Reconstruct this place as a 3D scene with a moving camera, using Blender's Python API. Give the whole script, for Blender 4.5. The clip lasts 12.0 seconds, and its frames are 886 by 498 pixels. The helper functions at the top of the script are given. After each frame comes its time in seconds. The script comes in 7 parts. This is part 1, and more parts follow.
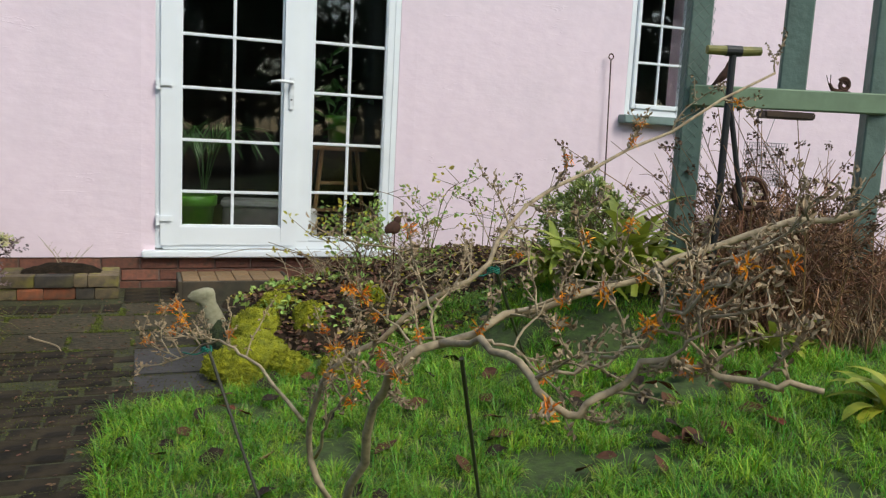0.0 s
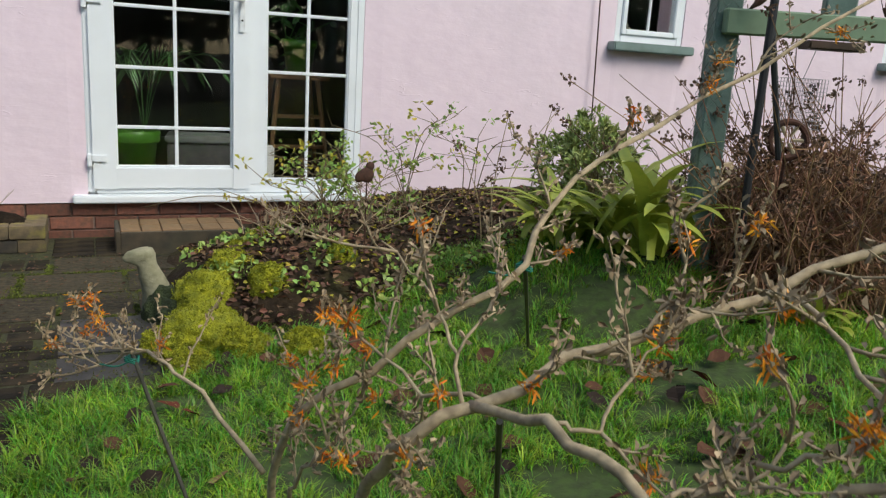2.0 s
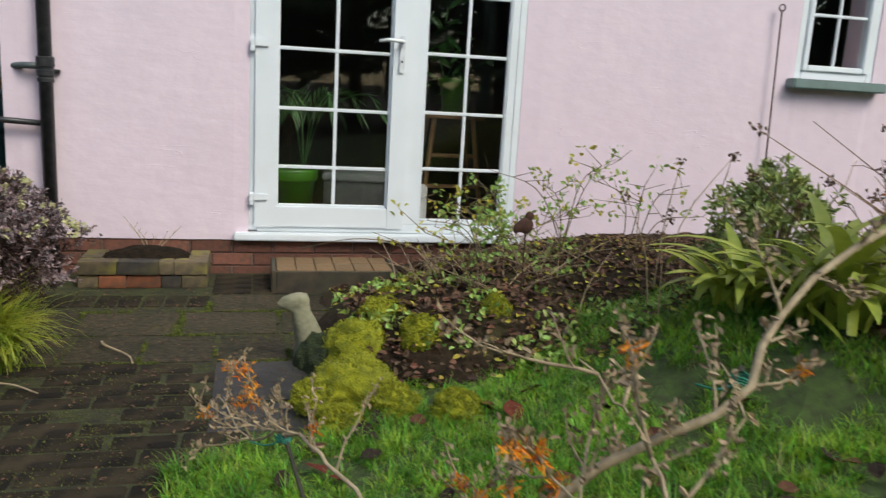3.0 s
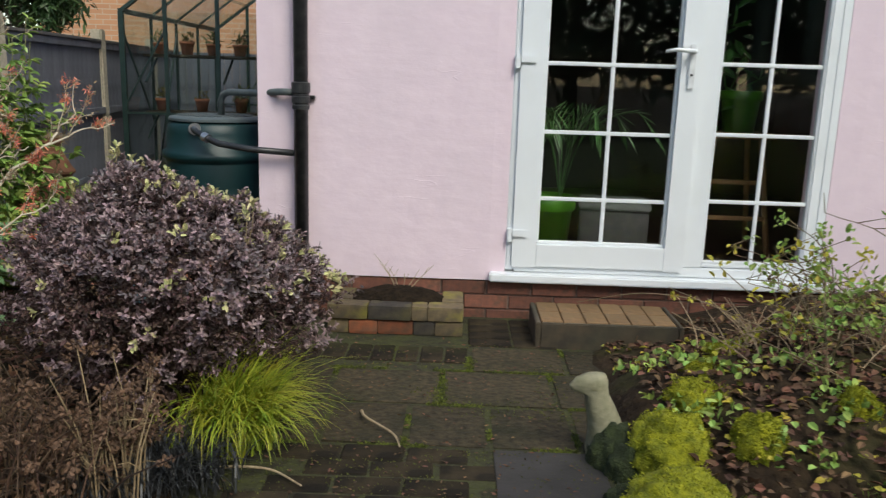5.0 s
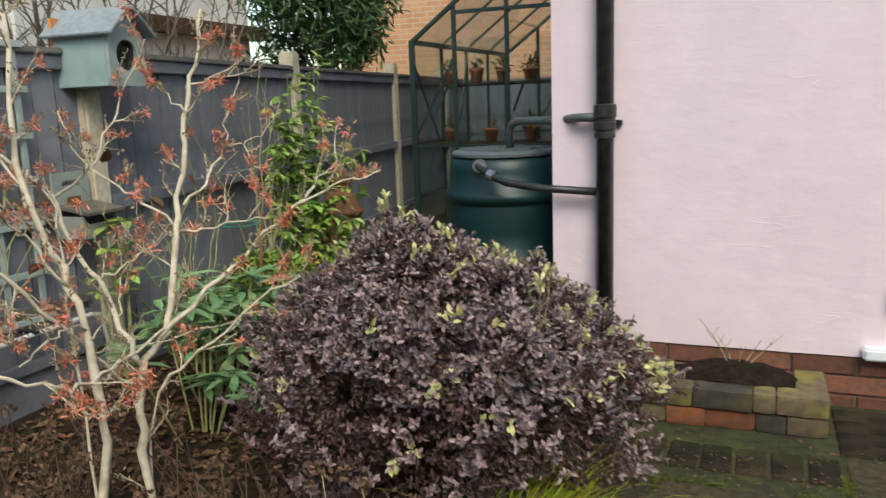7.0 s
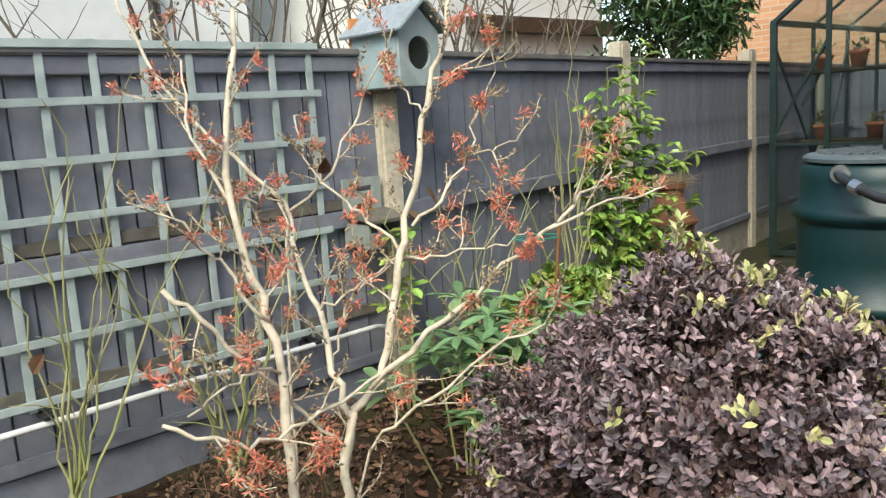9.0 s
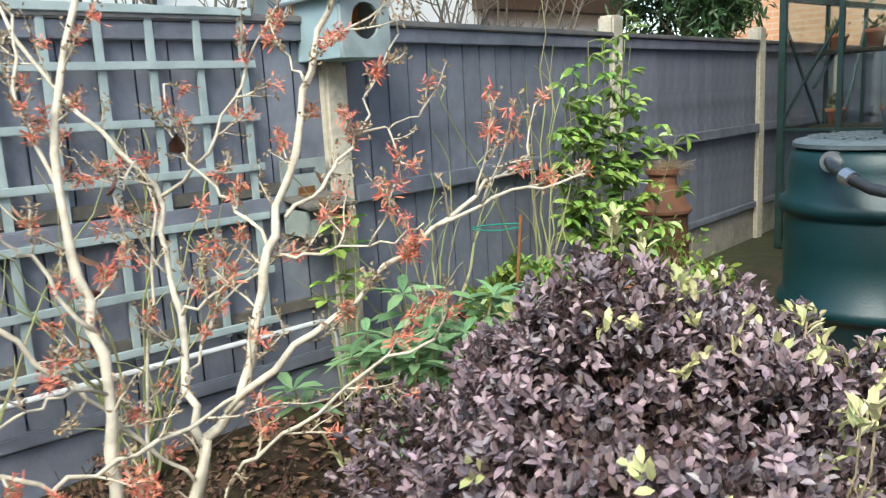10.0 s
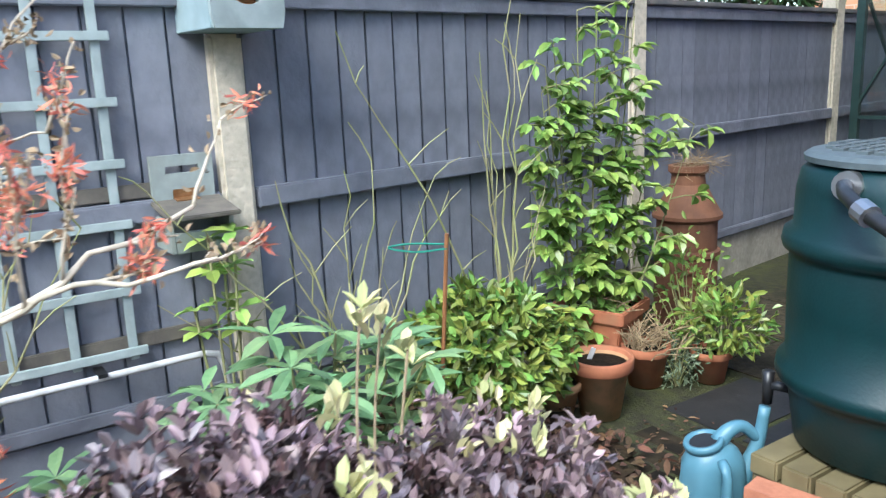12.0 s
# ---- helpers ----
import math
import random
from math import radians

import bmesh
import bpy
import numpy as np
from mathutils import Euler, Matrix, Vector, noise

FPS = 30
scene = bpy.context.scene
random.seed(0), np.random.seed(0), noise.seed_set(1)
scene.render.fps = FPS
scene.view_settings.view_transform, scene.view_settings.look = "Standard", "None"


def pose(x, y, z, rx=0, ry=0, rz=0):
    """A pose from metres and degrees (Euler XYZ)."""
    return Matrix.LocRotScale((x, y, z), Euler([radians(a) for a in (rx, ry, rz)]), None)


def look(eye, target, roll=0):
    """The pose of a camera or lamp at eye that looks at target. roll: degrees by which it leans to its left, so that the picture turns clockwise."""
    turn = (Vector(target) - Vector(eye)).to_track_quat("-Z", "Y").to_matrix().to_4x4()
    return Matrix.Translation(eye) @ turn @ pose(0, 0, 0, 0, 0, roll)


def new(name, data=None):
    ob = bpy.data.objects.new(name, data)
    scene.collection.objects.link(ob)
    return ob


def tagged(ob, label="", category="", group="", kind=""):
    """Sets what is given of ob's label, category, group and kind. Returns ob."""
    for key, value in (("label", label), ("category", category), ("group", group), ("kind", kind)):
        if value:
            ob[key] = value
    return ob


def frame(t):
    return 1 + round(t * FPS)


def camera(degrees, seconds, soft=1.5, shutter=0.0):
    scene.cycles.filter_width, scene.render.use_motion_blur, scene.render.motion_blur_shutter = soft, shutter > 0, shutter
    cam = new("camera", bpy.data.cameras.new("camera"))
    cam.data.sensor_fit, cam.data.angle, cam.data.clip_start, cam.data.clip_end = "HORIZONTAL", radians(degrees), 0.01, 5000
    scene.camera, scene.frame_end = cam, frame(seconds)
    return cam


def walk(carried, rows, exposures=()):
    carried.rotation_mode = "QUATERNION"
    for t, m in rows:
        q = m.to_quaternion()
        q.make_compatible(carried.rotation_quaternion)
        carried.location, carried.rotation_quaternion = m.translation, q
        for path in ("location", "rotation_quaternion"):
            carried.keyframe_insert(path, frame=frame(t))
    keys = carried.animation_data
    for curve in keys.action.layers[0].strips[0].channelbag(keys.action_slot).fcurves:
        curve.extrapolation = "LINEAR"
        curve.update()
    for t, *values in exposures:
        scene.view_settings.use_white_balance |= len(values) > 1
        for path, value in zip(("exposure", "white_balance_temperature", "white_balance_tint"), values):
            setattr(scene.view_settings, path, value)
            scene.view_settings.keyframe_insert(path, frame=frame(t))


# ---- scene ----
# camera and walk
cam = camera(58.4, 12.0, soft=1.25, shutter=0.3)
PATH = [
    (0, (-0.081, -5.229, 1.012), (0.62, -3.376, 0.739), 3.0),
    (0.5, (-0.029, -5.084, 1.018), (0.694, -3.248, 0.69), 4.0),
    (1, (-0.033, -4.957, 1.011), (0.713, -3.149, 0.593), 3.7),
    (1.5, (-0.035, -4.829, 1.008), (0.752, -3.045, 0.565), 3.3),
    (2, (0.02, -4.704, 1.038), (0.813, -2.924, 0.588), 3.5),
    (2.5, (0.046, -4.619, 1.059), (0.688, -2.771, 0.64), 3.3),
    (4.5, (-0.205, -3.997, 1.177), (-0.123, -2.04, 0.775), 2.8),
    (5, (-0.269, -3.842, 1.16), (-0.305, -1.886, 0.742), 1.8),
    (5.5, (-0.329, -3.674, 1.155), (-0.499, -1.728, 0.727), 0.3),
    (6, (-0.353, -3.472, 1.155), (-0.779, -1.564, 0.734), -0.3),
    (6.5, (-0.409, -3.301, 1.146), (-1.045, -1.449, 0.742), -1.2),
    (7, (-0.476, -3.122, 1.162), (-1.212, -1.299, 0.795), -2.1),
    (7.5, (-0.519, -3.006, 1.171), (-1.526, -1.316, 0.812), -2.7),
    (9.5, (-0.584, -2.409, 1.129), (-2.076, -1.12, 0.796), -3.6),
    (10, (-0.611, -2.225, 1.114), (-2.102, -0.944, 0.745), -3.1),
    (10.5, (-0.65, -2.037, 1.126), (-2.198, -0.834, 0.731), -3.7),
    (11, (-0.633, -1.826, 1.133), (-2.228, -0.691, 0.722), -2.9),
    (11.5, (-0.672, -1.635, 1.121), (-2.278, -0.521, 0.696), -2.5),
    (12, (-0.756, -1.452, 1.134), (-2.373, -0.359, 0.699), -2.3),
]
walk(cam, [(t, look(eye, target, roll)) for t, eye, target, roll in PATH],
     exposures=[(0.0, 0.71, 6850, 2), (5.5, 0.58, 6900, 3), (7.5, 0.88, 7200, -1), (9.5, 1.46, 6800, 2), (10.5, 1.63, 6050, -2), (12.0, 1.80, 5850, 4)])

# world, sun, exposure
world = bpy.data.worlds.new("world")
scene.world = world
world.use_nodes = True
wn = world.node_tree
sky = wn.nodes.new("ShaderNodeTexSky")
sky.sky_type, sky.sun_disc = "NISHITA", False
sky.sun_elevation, sky.sun_rotation = radians(48), radians(150)
sky.air_density, sky.dust_density, sky.ozone_density = 1.0, 1.6, 1.0
wn.nodes["Background"].inputs["Strength"].default_value = 0.15
wn.links.new(sky.outputs[0], wn.nodes["Background"].inputs["Color"])
sun = new("sun", bpy.data.lights.new("sun", "SUN"))
sun.data.energy, sun.data.angle, sun.data.color = 1.3, radians(28), (1.0, 0.97, 0.93)
sun.matrix_world = look((5.0, -8.7, 11.1), (0, 0, 0))


# ---- materials ----
def material(name, base, second=None, scale=20.0, rough=0.7, metal=0.0, bump=0.0, bump_scale=None, stain=None,
             stain_scale=2.0, stain_amount=0.5, vary=0.0, island=0.0, trans=0.0, coat=0.0, spec=0.5, hue=0.0, stretch=None):
    """Procedural surface: two colours in a fine grain, larger stains, bump, and a change from piece to piece."""
    m = bpy.data.materials.new(name)
    m.use_nodes = True
    nt = m.node_tree
    n, l = nt.nodes, nt.links
    b = n["Principled BSDF"]
    b.inputs["Roughness"].default_value = rough
    b.inputs["Metallic"].default_value = metal
    b.inputs["Specular IOR Level"].default_value = spec
    if coat:
        b.inputs["Coat Weight"].default_value = coat
    tc = n.new("ShaderNodeTexCoord")
    co = tc.outputs["Object"]

    def tex(s, detail=6.0):
        t = n.new("ShaderNodeTexNoise")
        t.inputs["Scale"].default_value = s
        t.inputs["Detail"].default_value = detail
        l.new(co, t.inputs["Vector"])
        return t.outputs["Fac"]

    def ramp(src, lo, hi):
        r = n.new("ShaderNodeMapRange")
        r.inputs["From Min"].default_value, r.inputs["From Max"].default_value = lo, hi
        l.new(src, r.inputs["Value"])
        return r.outputs[0]

    def mix(fac, a, c):
        x = n.new("ShaderNodeMix")
        x.data_type = "RGBA"
        for s, v in ((x.inputs[0], fac), (x.inputs[6], a), (x.inputs[7], c)):
            if hasattr(v, "is_linked"):
                l.new(v, s)
            else:
                s.default_value = v if not isinstance(v, tuple) else (*v[:3], 1)
        return x.outputs[2]

    col = mix(ramp(tex(scale), 0.35, 0.65), base, second or tuple(c * 0.8 for c in base))
    if stain:
        f = n.new("ShaderNodeMath")
        f.operation = "MULTIPLY"
        f.inputs[1].default_value = stain_amount
        l.new(ramp(tex(stain_scale, 8.0), 0.5, 0.72), f.inputs[0])
        col = mix(f.outputs[0], col, stain)
    if vary or island or hue:
        if island:
            src = n.new("ShaderNodeNewGeometry").outputs["Random Per Island"]
        else:
            src = n.new("ShaderNodeObjectInfo").outputs["Random"]
        amount = vary or island
        h = n.new("ShaderNodeHueSaturation")
        r = n.new("ShaderNodeMapRange")
        r.inputs["To Min"].default_value, r.inputs["To Max"].default_value = 1 - amount, 1 + amount
        l.new(src, r.inputs["Value"])
        l.new(r.outputs[0], h.inputs["Value"])
        if hue:
            r2 = n.new("ShaderNodeMapRange")
            r2.inputs["To Min"].default_value, r2.inputs["To Max"].default_value = 0.5 - hue, 0.5 + hue
            w = n.new("ShaderNodeMath")
            w.operation = "FRACT"
            w2 = n.new("ShaderNodeMath")
            w2.operation = "MULTIPLY"
            w2.inputs[1].default_value = 7.31
            l.new(src, w2.inputs[0])
            l.new(w2.outputs[0], w.inputs[0])
            l.new(w.outputs[0], r2.inputs["Value"])
            l.new(r2.outputs[0], h.inputs["Hue"])
        l.new(col, h.inputs["Color"])
        col = h.outputs[0]
    l.new(col, b.inputs["Base Color"])
    if trans:
        b.inputs["Subsurface Weight"].default_value = 0.0
        tr = n.new("ShaderNodeBsdfTranslucent")
        l.new(col, tr.inputs["Color"])
        ms = n.new("ShaderNodeMixShader")
        ms.inputs[0].default_value = trans
        l.new(b.outputs[0], ms.inputs[1])
        l.new(tr.outputs[0], ms.inputs[2])
        l.new(ms.outputs[0], n["Material Output"].inputs["Surface"])
    if bump:
        bp = n.new("ShaderNodeBump")
        bp.inputs["Strength"].default_value = bump
        bp.inputs["Distance"].default_value = 0.01
        height = tex(bump_scale or scale, 10.0)
        if stretch:
            mp = n.new("ShaderNodeMapping")
            mp.inputs["Scale"].default_value = stretch
            l.new(co, mp.inputs["Vector"])
            l.new(mp.outputs[0], height.node.inputs["Vector"])
        l.new(height, bp.inputs["Height"])
        l.new(bp.outputs[0], b.inputs["Normal"])
    return m


def glass_material(name, rough=0.0, tint=(0.95, 0.97, 0.96)):
    m = bpy.data.materials.new(name)
    m.use_nodes = True
    b = m.node_tree.nodes["Principled BSDF"]
    b.inputs["Base Color"].default_value = (*tint, 1)
    b.inputs["Transmission Weight"].default_value = 1.0
    b.inputs["Roughness"].default_value = rough
    b.inputs["IOR"].default_value = 1.45
    return m


M_PINK = material("pink_render", (0.80, 0.655, 0.72), (0.765, 0.62, 0.69), 9, 0.85, bump=0.3, bump_scale=9, stretch=(1, 1, 1.8),
                  stain=(0.67, 0.565, 0.62), stain_scale=1.3, stain_amount=0.5)


def trowel_ridges(m):
    """Thin broken level ridges and pits left by the trowel, added to a material's bump."""
    n, l = m.node_tree.nodes, m.node_tree.links
    old = next(x for x in n if x.bl_idname == "ShaderNodeBump")
    tc = next(x for x in n if x.bl_idname == "ShaderNodeTexCoord")

    def field(scale, stretch, detail):
        mp, t = n.new("ShaderNodeMapping"), n.new("ShaderNodeTexNoise")
        mp.inputs["Scale"].default_value = stretch
        t.inputs["Scale"].default_value, t.inputs["Detail"].default_value = scale, detail
        l.new(tc.outputs["Object"], mp.inputs["Vector"])
        l.new(mp.outputs[0], t.inputs["Vector"])
        return t.outputs["Fac"]

    def ramp(src, lo, hi, a, b):
        r = n.new("ShaderNodeMapRange")
        for k, v in zip(("From Min", "From Max", "To Min", "To Max"), (lo, hi, a, b)):
            r.inputs[k].default_value = v
        l.new(src, r.inputs["Value"])
        return r.outputs[0]

    def math_node(op, a, b):
        x = n.new("ShaderNodeMath")
        x.operation = op
        for s, v in zip(x.inputs, (a, b)):
            if hasattr(v, "is_linked"):
                l.new(v, s)
            else:
                s.default_value = v
        return x.outputs[0]

    line = math_node("ABSOLUTE", math_node("SUBTRACT", field(1.0, (2.6, 2.6, 10.0), 3.0), 0.5), 0.0)
    ridge = ramp(line, 0.0, 0.016, 1.0, 0.0)
    patch = ramp(field(3.1, (1, 1, 2.0), 3.0), 0.58, 0.66, 0.0, 1.0)
    step = ramp(field(1.3, (2.0, 2.0, 6.0), 4.0), 0.45, 0.55, 0.0, 0.12)
    height = math_node("ADD", math_node("MULTIPLY", ridge, patch), step)
    b2 = n.new("ShaderNodeBump")
    b2.inputs["Strength"].default_value, b2.inputs["Distance"].default_value = 0.22, 0.005
    l.new(height, b2.inputs["Height"])
    l.new(old.outputs[0], b2.inputs["Normal"])
    l.new(b2.outputs[0], n["Principled BSDF"].inputs["Normal"])


trowel_ridges(M_PINK)
M_BRICK = material("red_brick", (0.21, 0.080, 0.050), (0.14, 0.060, 0.042), 40, 0.85, bump=0.4, stain=(0.06, 0.055, 0.032), stain_amount=0.85, vary=0.3, stain_scale=5)
M_MORTAR = material("mortar", (0.22, 0.15, 0.12), (0.15, 0.11, 0.09), 60, 0.9, bump=0.4)
M_UPVC = material("white_upvc", (0.82, 0.85, 0.87), (0.79, 0.82, 0.84), 3, 0.3, stain=(0.68, 0.70, 0.68), stain_scale=4, stain_amount=0.25)
M_GLASS = glass_material("glass")
M_BLACK = material("black_plastic", (0.015, 0.016, 0.018), (0.03, 0.03, 0.032), 30, 0.35, stain=(0.10, 0.10, 0.09), stain_scale=25, stain_amount=0.3)
# Near-black on purpose: the dimness indoors is put into this colour.
M_ROOMSHADE = material("room_shade", (0.055, 0.052, 0.046), (0.045, 0.042, 0.038), 3, 0.9)
M_DARKWOOD = material("dark_wood", (0.06, 0.035, 0.02), (0.035, 0.02, 0.012), 15, 0.5)
M_SILL = material("green_grey_paint", (0.20, 0.27, 0.25), (0.17, 0.23, 0.21), 12, 0.55, bump=0.15, stain=(0.12, 0.14, 0.12), stain_scale=8)
M_SLAB = material("wet_slab", (0.064, 0.050, 0.027), (0.026, 0.022, 0.012), 38, 0.85, spec=0.3, bump=0.9, bump_scale=45, stain=(0.017, 0.020, 0.008), stain_scale=5, stain_amount=0.9, vary=0.3)
M_SLABDARK = material("blue_slab", (0.033, 0.031, 0.029), (0.018, 0.017, 0.016), 8, 0.6, bump=0.3, bump_scale=30, stain=(0.03, 0.03, 0.025), stain_scale=5, vary=0.1)
M_PAVER = material("brick_paver", (0.044, 0.033, 0.018), (0.015, 0.012, 0.008), 13, 0.9, spec=0.2, bump=0.9, stain=(0.030, 0.036, 0.010), stain_scale=4, stain_amount=0.8, vary=0.32)
M_STEPPAVER = material("brown_paver", (0.20, 0.115, 0.048), (0.15, 0.09, 0.042), 30, 0.7, bump=0.3, stain=(0.15, 0.10, 0.04), stain_scale=9, vary=0.12)
M_SOIL = material("soil", (0.012, 0.009, 0.006), (0.026, 0.018, 0.011), 40, 0.95, spec=0.1, bump=1.0, bump_scale=60)
M_EARTH = material("leaf_litter_earth", (0.022, 0.015, 0.010), (0.042, 0.028, 0.016), 30, 0.95, spec=0.15, bump=1.0, bump_scale=45, stain=(0.06, 0.07, 0.02), stain_scale=5)
M_LAWNEARTH = material("lawn_earth", (0.05, 0.085, 0.016), (0.03, 0.04, 0.012), 30, 0.95, bump=0.6)
M_TIMBER = material("wet_timber", (0.075, 0.056, 0.033), (0.036, 0.029, 0.019), 14, 0.7, bump=0.4, stain=(0.05, 0.05, 0.03), stain_scale=6)

# ---- building helpers ----
def part(name, bm, mat, parent=None, label="", smooth=False, bevel=0.0):
    if bevel:
        bmesh.ops.bevel(bm, geom=list(bm.edges), offset=bevel, segments=2, affect="EDGES", clamp_overlap=True)
    me = bpy.data.meshes.new(name)
    bm.to_mesh(me)
    bm.free()
    me.materials.append(mat)
    if smooth:
        me.polygons.foreach_set("use_smooth", [True] * len(me.polygons))
    ob = new(name, me)
    ob.parent = parent
    if label:
        ob["label"] = label
    return ob


def thing(name, label, category, group="", at=(0, 0, 0), rz=0.0, kind=""):
    e = new(name)
    e.empty_display_size = 0.1
    e.location, e.rotation_euler = at, (0, 0, radians(rz))
    return tagged(e, label, category, group, kind)


def box(bm, lo, hi, m=None):
    """A box between two corners."""
    v = [Vector((x, y, z)) for x in (lo[0], hi[0]) for y in (lo[1], hi[1]) for z in (lo[2], hi[2])]
    if m:
        v = [m @ p for p in v]
    v = [bm.verts.new(p) for p in v]
    for f in ((0, 1, 3, 2), (4, 6, 7, 5), (0, 4, 5, 1), (2, 3, 7, 6), (0, 2, 6, 4), (1, 5, 7, 3)):
        bm.faces.new([v[i] for i in f])
    return bm


def boxes(*pairs):
    bm = bmesh.new()
    for lo, hi in pairs:
        box(bm, lo, hi)
    return bm


def tube(bm, pts, radii, sides=6, cap=True):
    """A round rod along points, with a radius at each."""
    pts = [Vector(p) for p in pts]
    rings = []
    up = Vector((0.13, 0.21, 0.97))
    for i, p in enumerate(pts):
        d = (pts[min(i + 1, len(pts) - 1)] - pts[max(i - 1, 0)])
        d = d.normalized() if d.length > 1e-9 else Vector((0, 0, 1))
        s = d.cross(up)
        if s.length < 1e-3:
            s = d.cross(Vector((1, 0, 0)))
        s.normalize()
        t = s.cross(d)
        r = radii[i] if isinstance(radii, (list, tuple)) else radii
        rings.append([bm.verts.new(p + (s * math.cos(a) + t * math.sin(a)) * r)
                      for a in (2 * math.pi * k / sides for k in range(sides))])
    for a, b in zip(rings, rings[1:]):
        for k in range(sides):
            bm.faces.new((a[k], a[(k + 1) % sides], b[(k + 1) % sides], b[k]))
    if cap:
        bm.faces.new(rings[0][::-1])
        bm.faces.new(rings[-1])
    return bm


def lathe(bm, profile, sides=32, at=(0, 0, 0)):
    """A turned shape from (radius, height) pairs."""
    rings = []
    for r, z in profile:
        rings.append([bm.verts.new((at[0] + r * math.cos(a), at[1] + r * math.sin(a), at[2] + z))
                      for a in (2 * math.pi * k / sides for k in range(sides))])
    for a, b in zip(rings, rings[1:]):
        for k in range(sides):
            bm.faces.new((a[k], a[(k + 1) % sides], b[(k + 1) % sides], b[k]))
    bm.faces.new(rings[0][::-1])
    bm.faces.new(rings[-1])
    return bm


def smoothstep(a, b, v):
    u = min(1.0, max(0.0, (v - a) / (b - a)))
    return u * u * (3 - 2 * u)


def lump(x, y, z=0.0, s=3.0):
    return noise.noise(Vector((x * s, y * s, z * s)))


# ---- the house ----
def wall_mesh(x0, x1, z0, z1, holes, y0, y1):
    """A wall along x with rectangular openings (x0, x1, z0, z1) cut through it."""
    bm = bmesh.new()
    xs = sorted({x0, x1, *[h[0] for h in holes], *[h[1] for h in holes]})
    zs = sorted({z0, z1, *[h[2] for h in holes], *[h[3] for h in holes]})
    for xa, xb in zip(xs, xs[1:]):
        for za, zb in zip(zs, zs[1:]):
            cx, cz = (xa + xb) / 2, (za + zb) / 2
            if not any(h[0] < cx < h[1] and h[2] < cz < h[3] for h in holes):
                box(bm, (xa, y0, za), (xb, y1, zb))
    bmesh.ops.remove_doubles(bm, verts=bm.verts, dist=1e-5)
    seen = {}
    bm.verts.index_update()
    for f in list(bm.faces):
        seen.setdefault(tuple(sorted(v.index for v in f.verts)), []).append(f)
    bmesh.ops.delete(bm, geom=[f for fs in seen.values() if len(fs) > 1 for f in fs], context="FACES_ONLY")
    return bm



def structure(name, bm, mat, label, category="wall"):
    return tagged(part(name, bm, mat), label, category, kind="structure")


DOOR = (-0.03, 1.515, 0.19, 2.32)
WIN1 = (3.30, 3.88, 1.27, 2.42)
WIN2 = (5.93, 6.60, 1.27, 2.42)


def rendered_wall(x0, x1, z0, z1, holes):
    """The garden face in uneven hand-trowelled render, with a ragged lower edge over the plinth."""
    bm = wall_mesh(x0, x1, z0, z1, holes, 0.0, 0.3)
    bmesh.ops.subdivide_edges(bm, edges=[e for e in bm.edges if e.calc_length() > 0.3 and all(abs(v.co.y) < 1e-4 for v in e.verts)],
                              cuts=14, use_grid_fill=True)
    for v in bm.verts:
        if abs(v.co.y) < 1e-4:
            inside = all(abs(v.co.x - h[k]) > 0.03 for h in holes for k in (0, 1))
            if inside and abs(v.co.x - x0) > 0.02 and abs(v.co.x - x1) > 0.02:
                v.co.y += 0.004 * lump(v.co.x, v.co.z, 0.3, 2.2) - 0.004
            if abs(v.co.z - z0) < 1e-4:
                v.co.z += 0.012 * lump(v.co.x, 0.0, 0.7, 5.0)
    return bm


structure("wall_south", rendered_wall(-1.25, 9.0, 0.195, 4.6, [DOOR, WIN1, WIN2]), M_PINK, "pink rendered house wall above a brick plinth")
structure("wall_west", boxes(((-1.25, 0.302, 0.0), (-0.95, 6.0, 4.6))), M_PINK, "pink rendered side wall of the house")
structure("wall_east", boxes(((8.7, 0.302, 0.0), (9.0, 6.0, 4.6))), M_PINK, "pink rendered end wall of the house")
structure("wall_north", boxes(((-1.25, 6.002, 0.0), (9.0, 6.3, 4.6))), M_PINK, "pink rendered back wall of the house")
plinth = structure("plinth", boxes(((-1.245, 0.014, -0.1), (9.0, 0.29, 0.19))), M_MORTAR, "low red brick plinth under the pink render", "plinth")
structure("ceiling", boxes(((-0.95, 0.3, 2.6), (8.7, 6.0, 2.75))), M_ROOMSHADE, "ceiling of the room behind the glass, coloured dark for indoor shade", "ceiling")
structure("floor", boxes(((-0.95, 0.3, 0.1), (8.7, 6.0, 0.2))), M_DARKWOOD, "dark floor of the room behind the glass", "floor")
structure("wall_inner", boxes(((-0.95, 3.6, 0.2), (8.7, 3.7, 2.6)), ((2.6, 0.302, 0.2), (2.7, 3.6, 2.6))), M_ROOMSHADE, "wall inside the house, coloured dark for indoor shade")
# Added panel, dark in colour, covering the pink inner face so the room stays dim.
structure("wall_lining", wall_mesh(-0.95, 8.7, 0.2, 2.6, [DOOR, WIN1, WIN2], 0.302, 0.312), M_ROOMSHADE, "dark panel added inside the house wall to keep the room dim")
structure("roof", boxes(((-1.6, -0.2, 4.6), (9.3, 6.6, 4.75))), M_DARKWOOD, "dark roof edge of the house", "roof")

# ---- glazed door ----
M_RUBBER = material("black_gasket", (0.02, 0.02, 0.022), rough=0.6)
door = tagged(new("door_1"), "white plastic glazed garden door, closed", "door", kind="structure")


def frame_bar(name, lo, hi, parent, mat=M_UPVC, bevel=0.006, label=""):
    return part(name, boxes((lo, hi)), mat, parent, label, bevel=bevel)


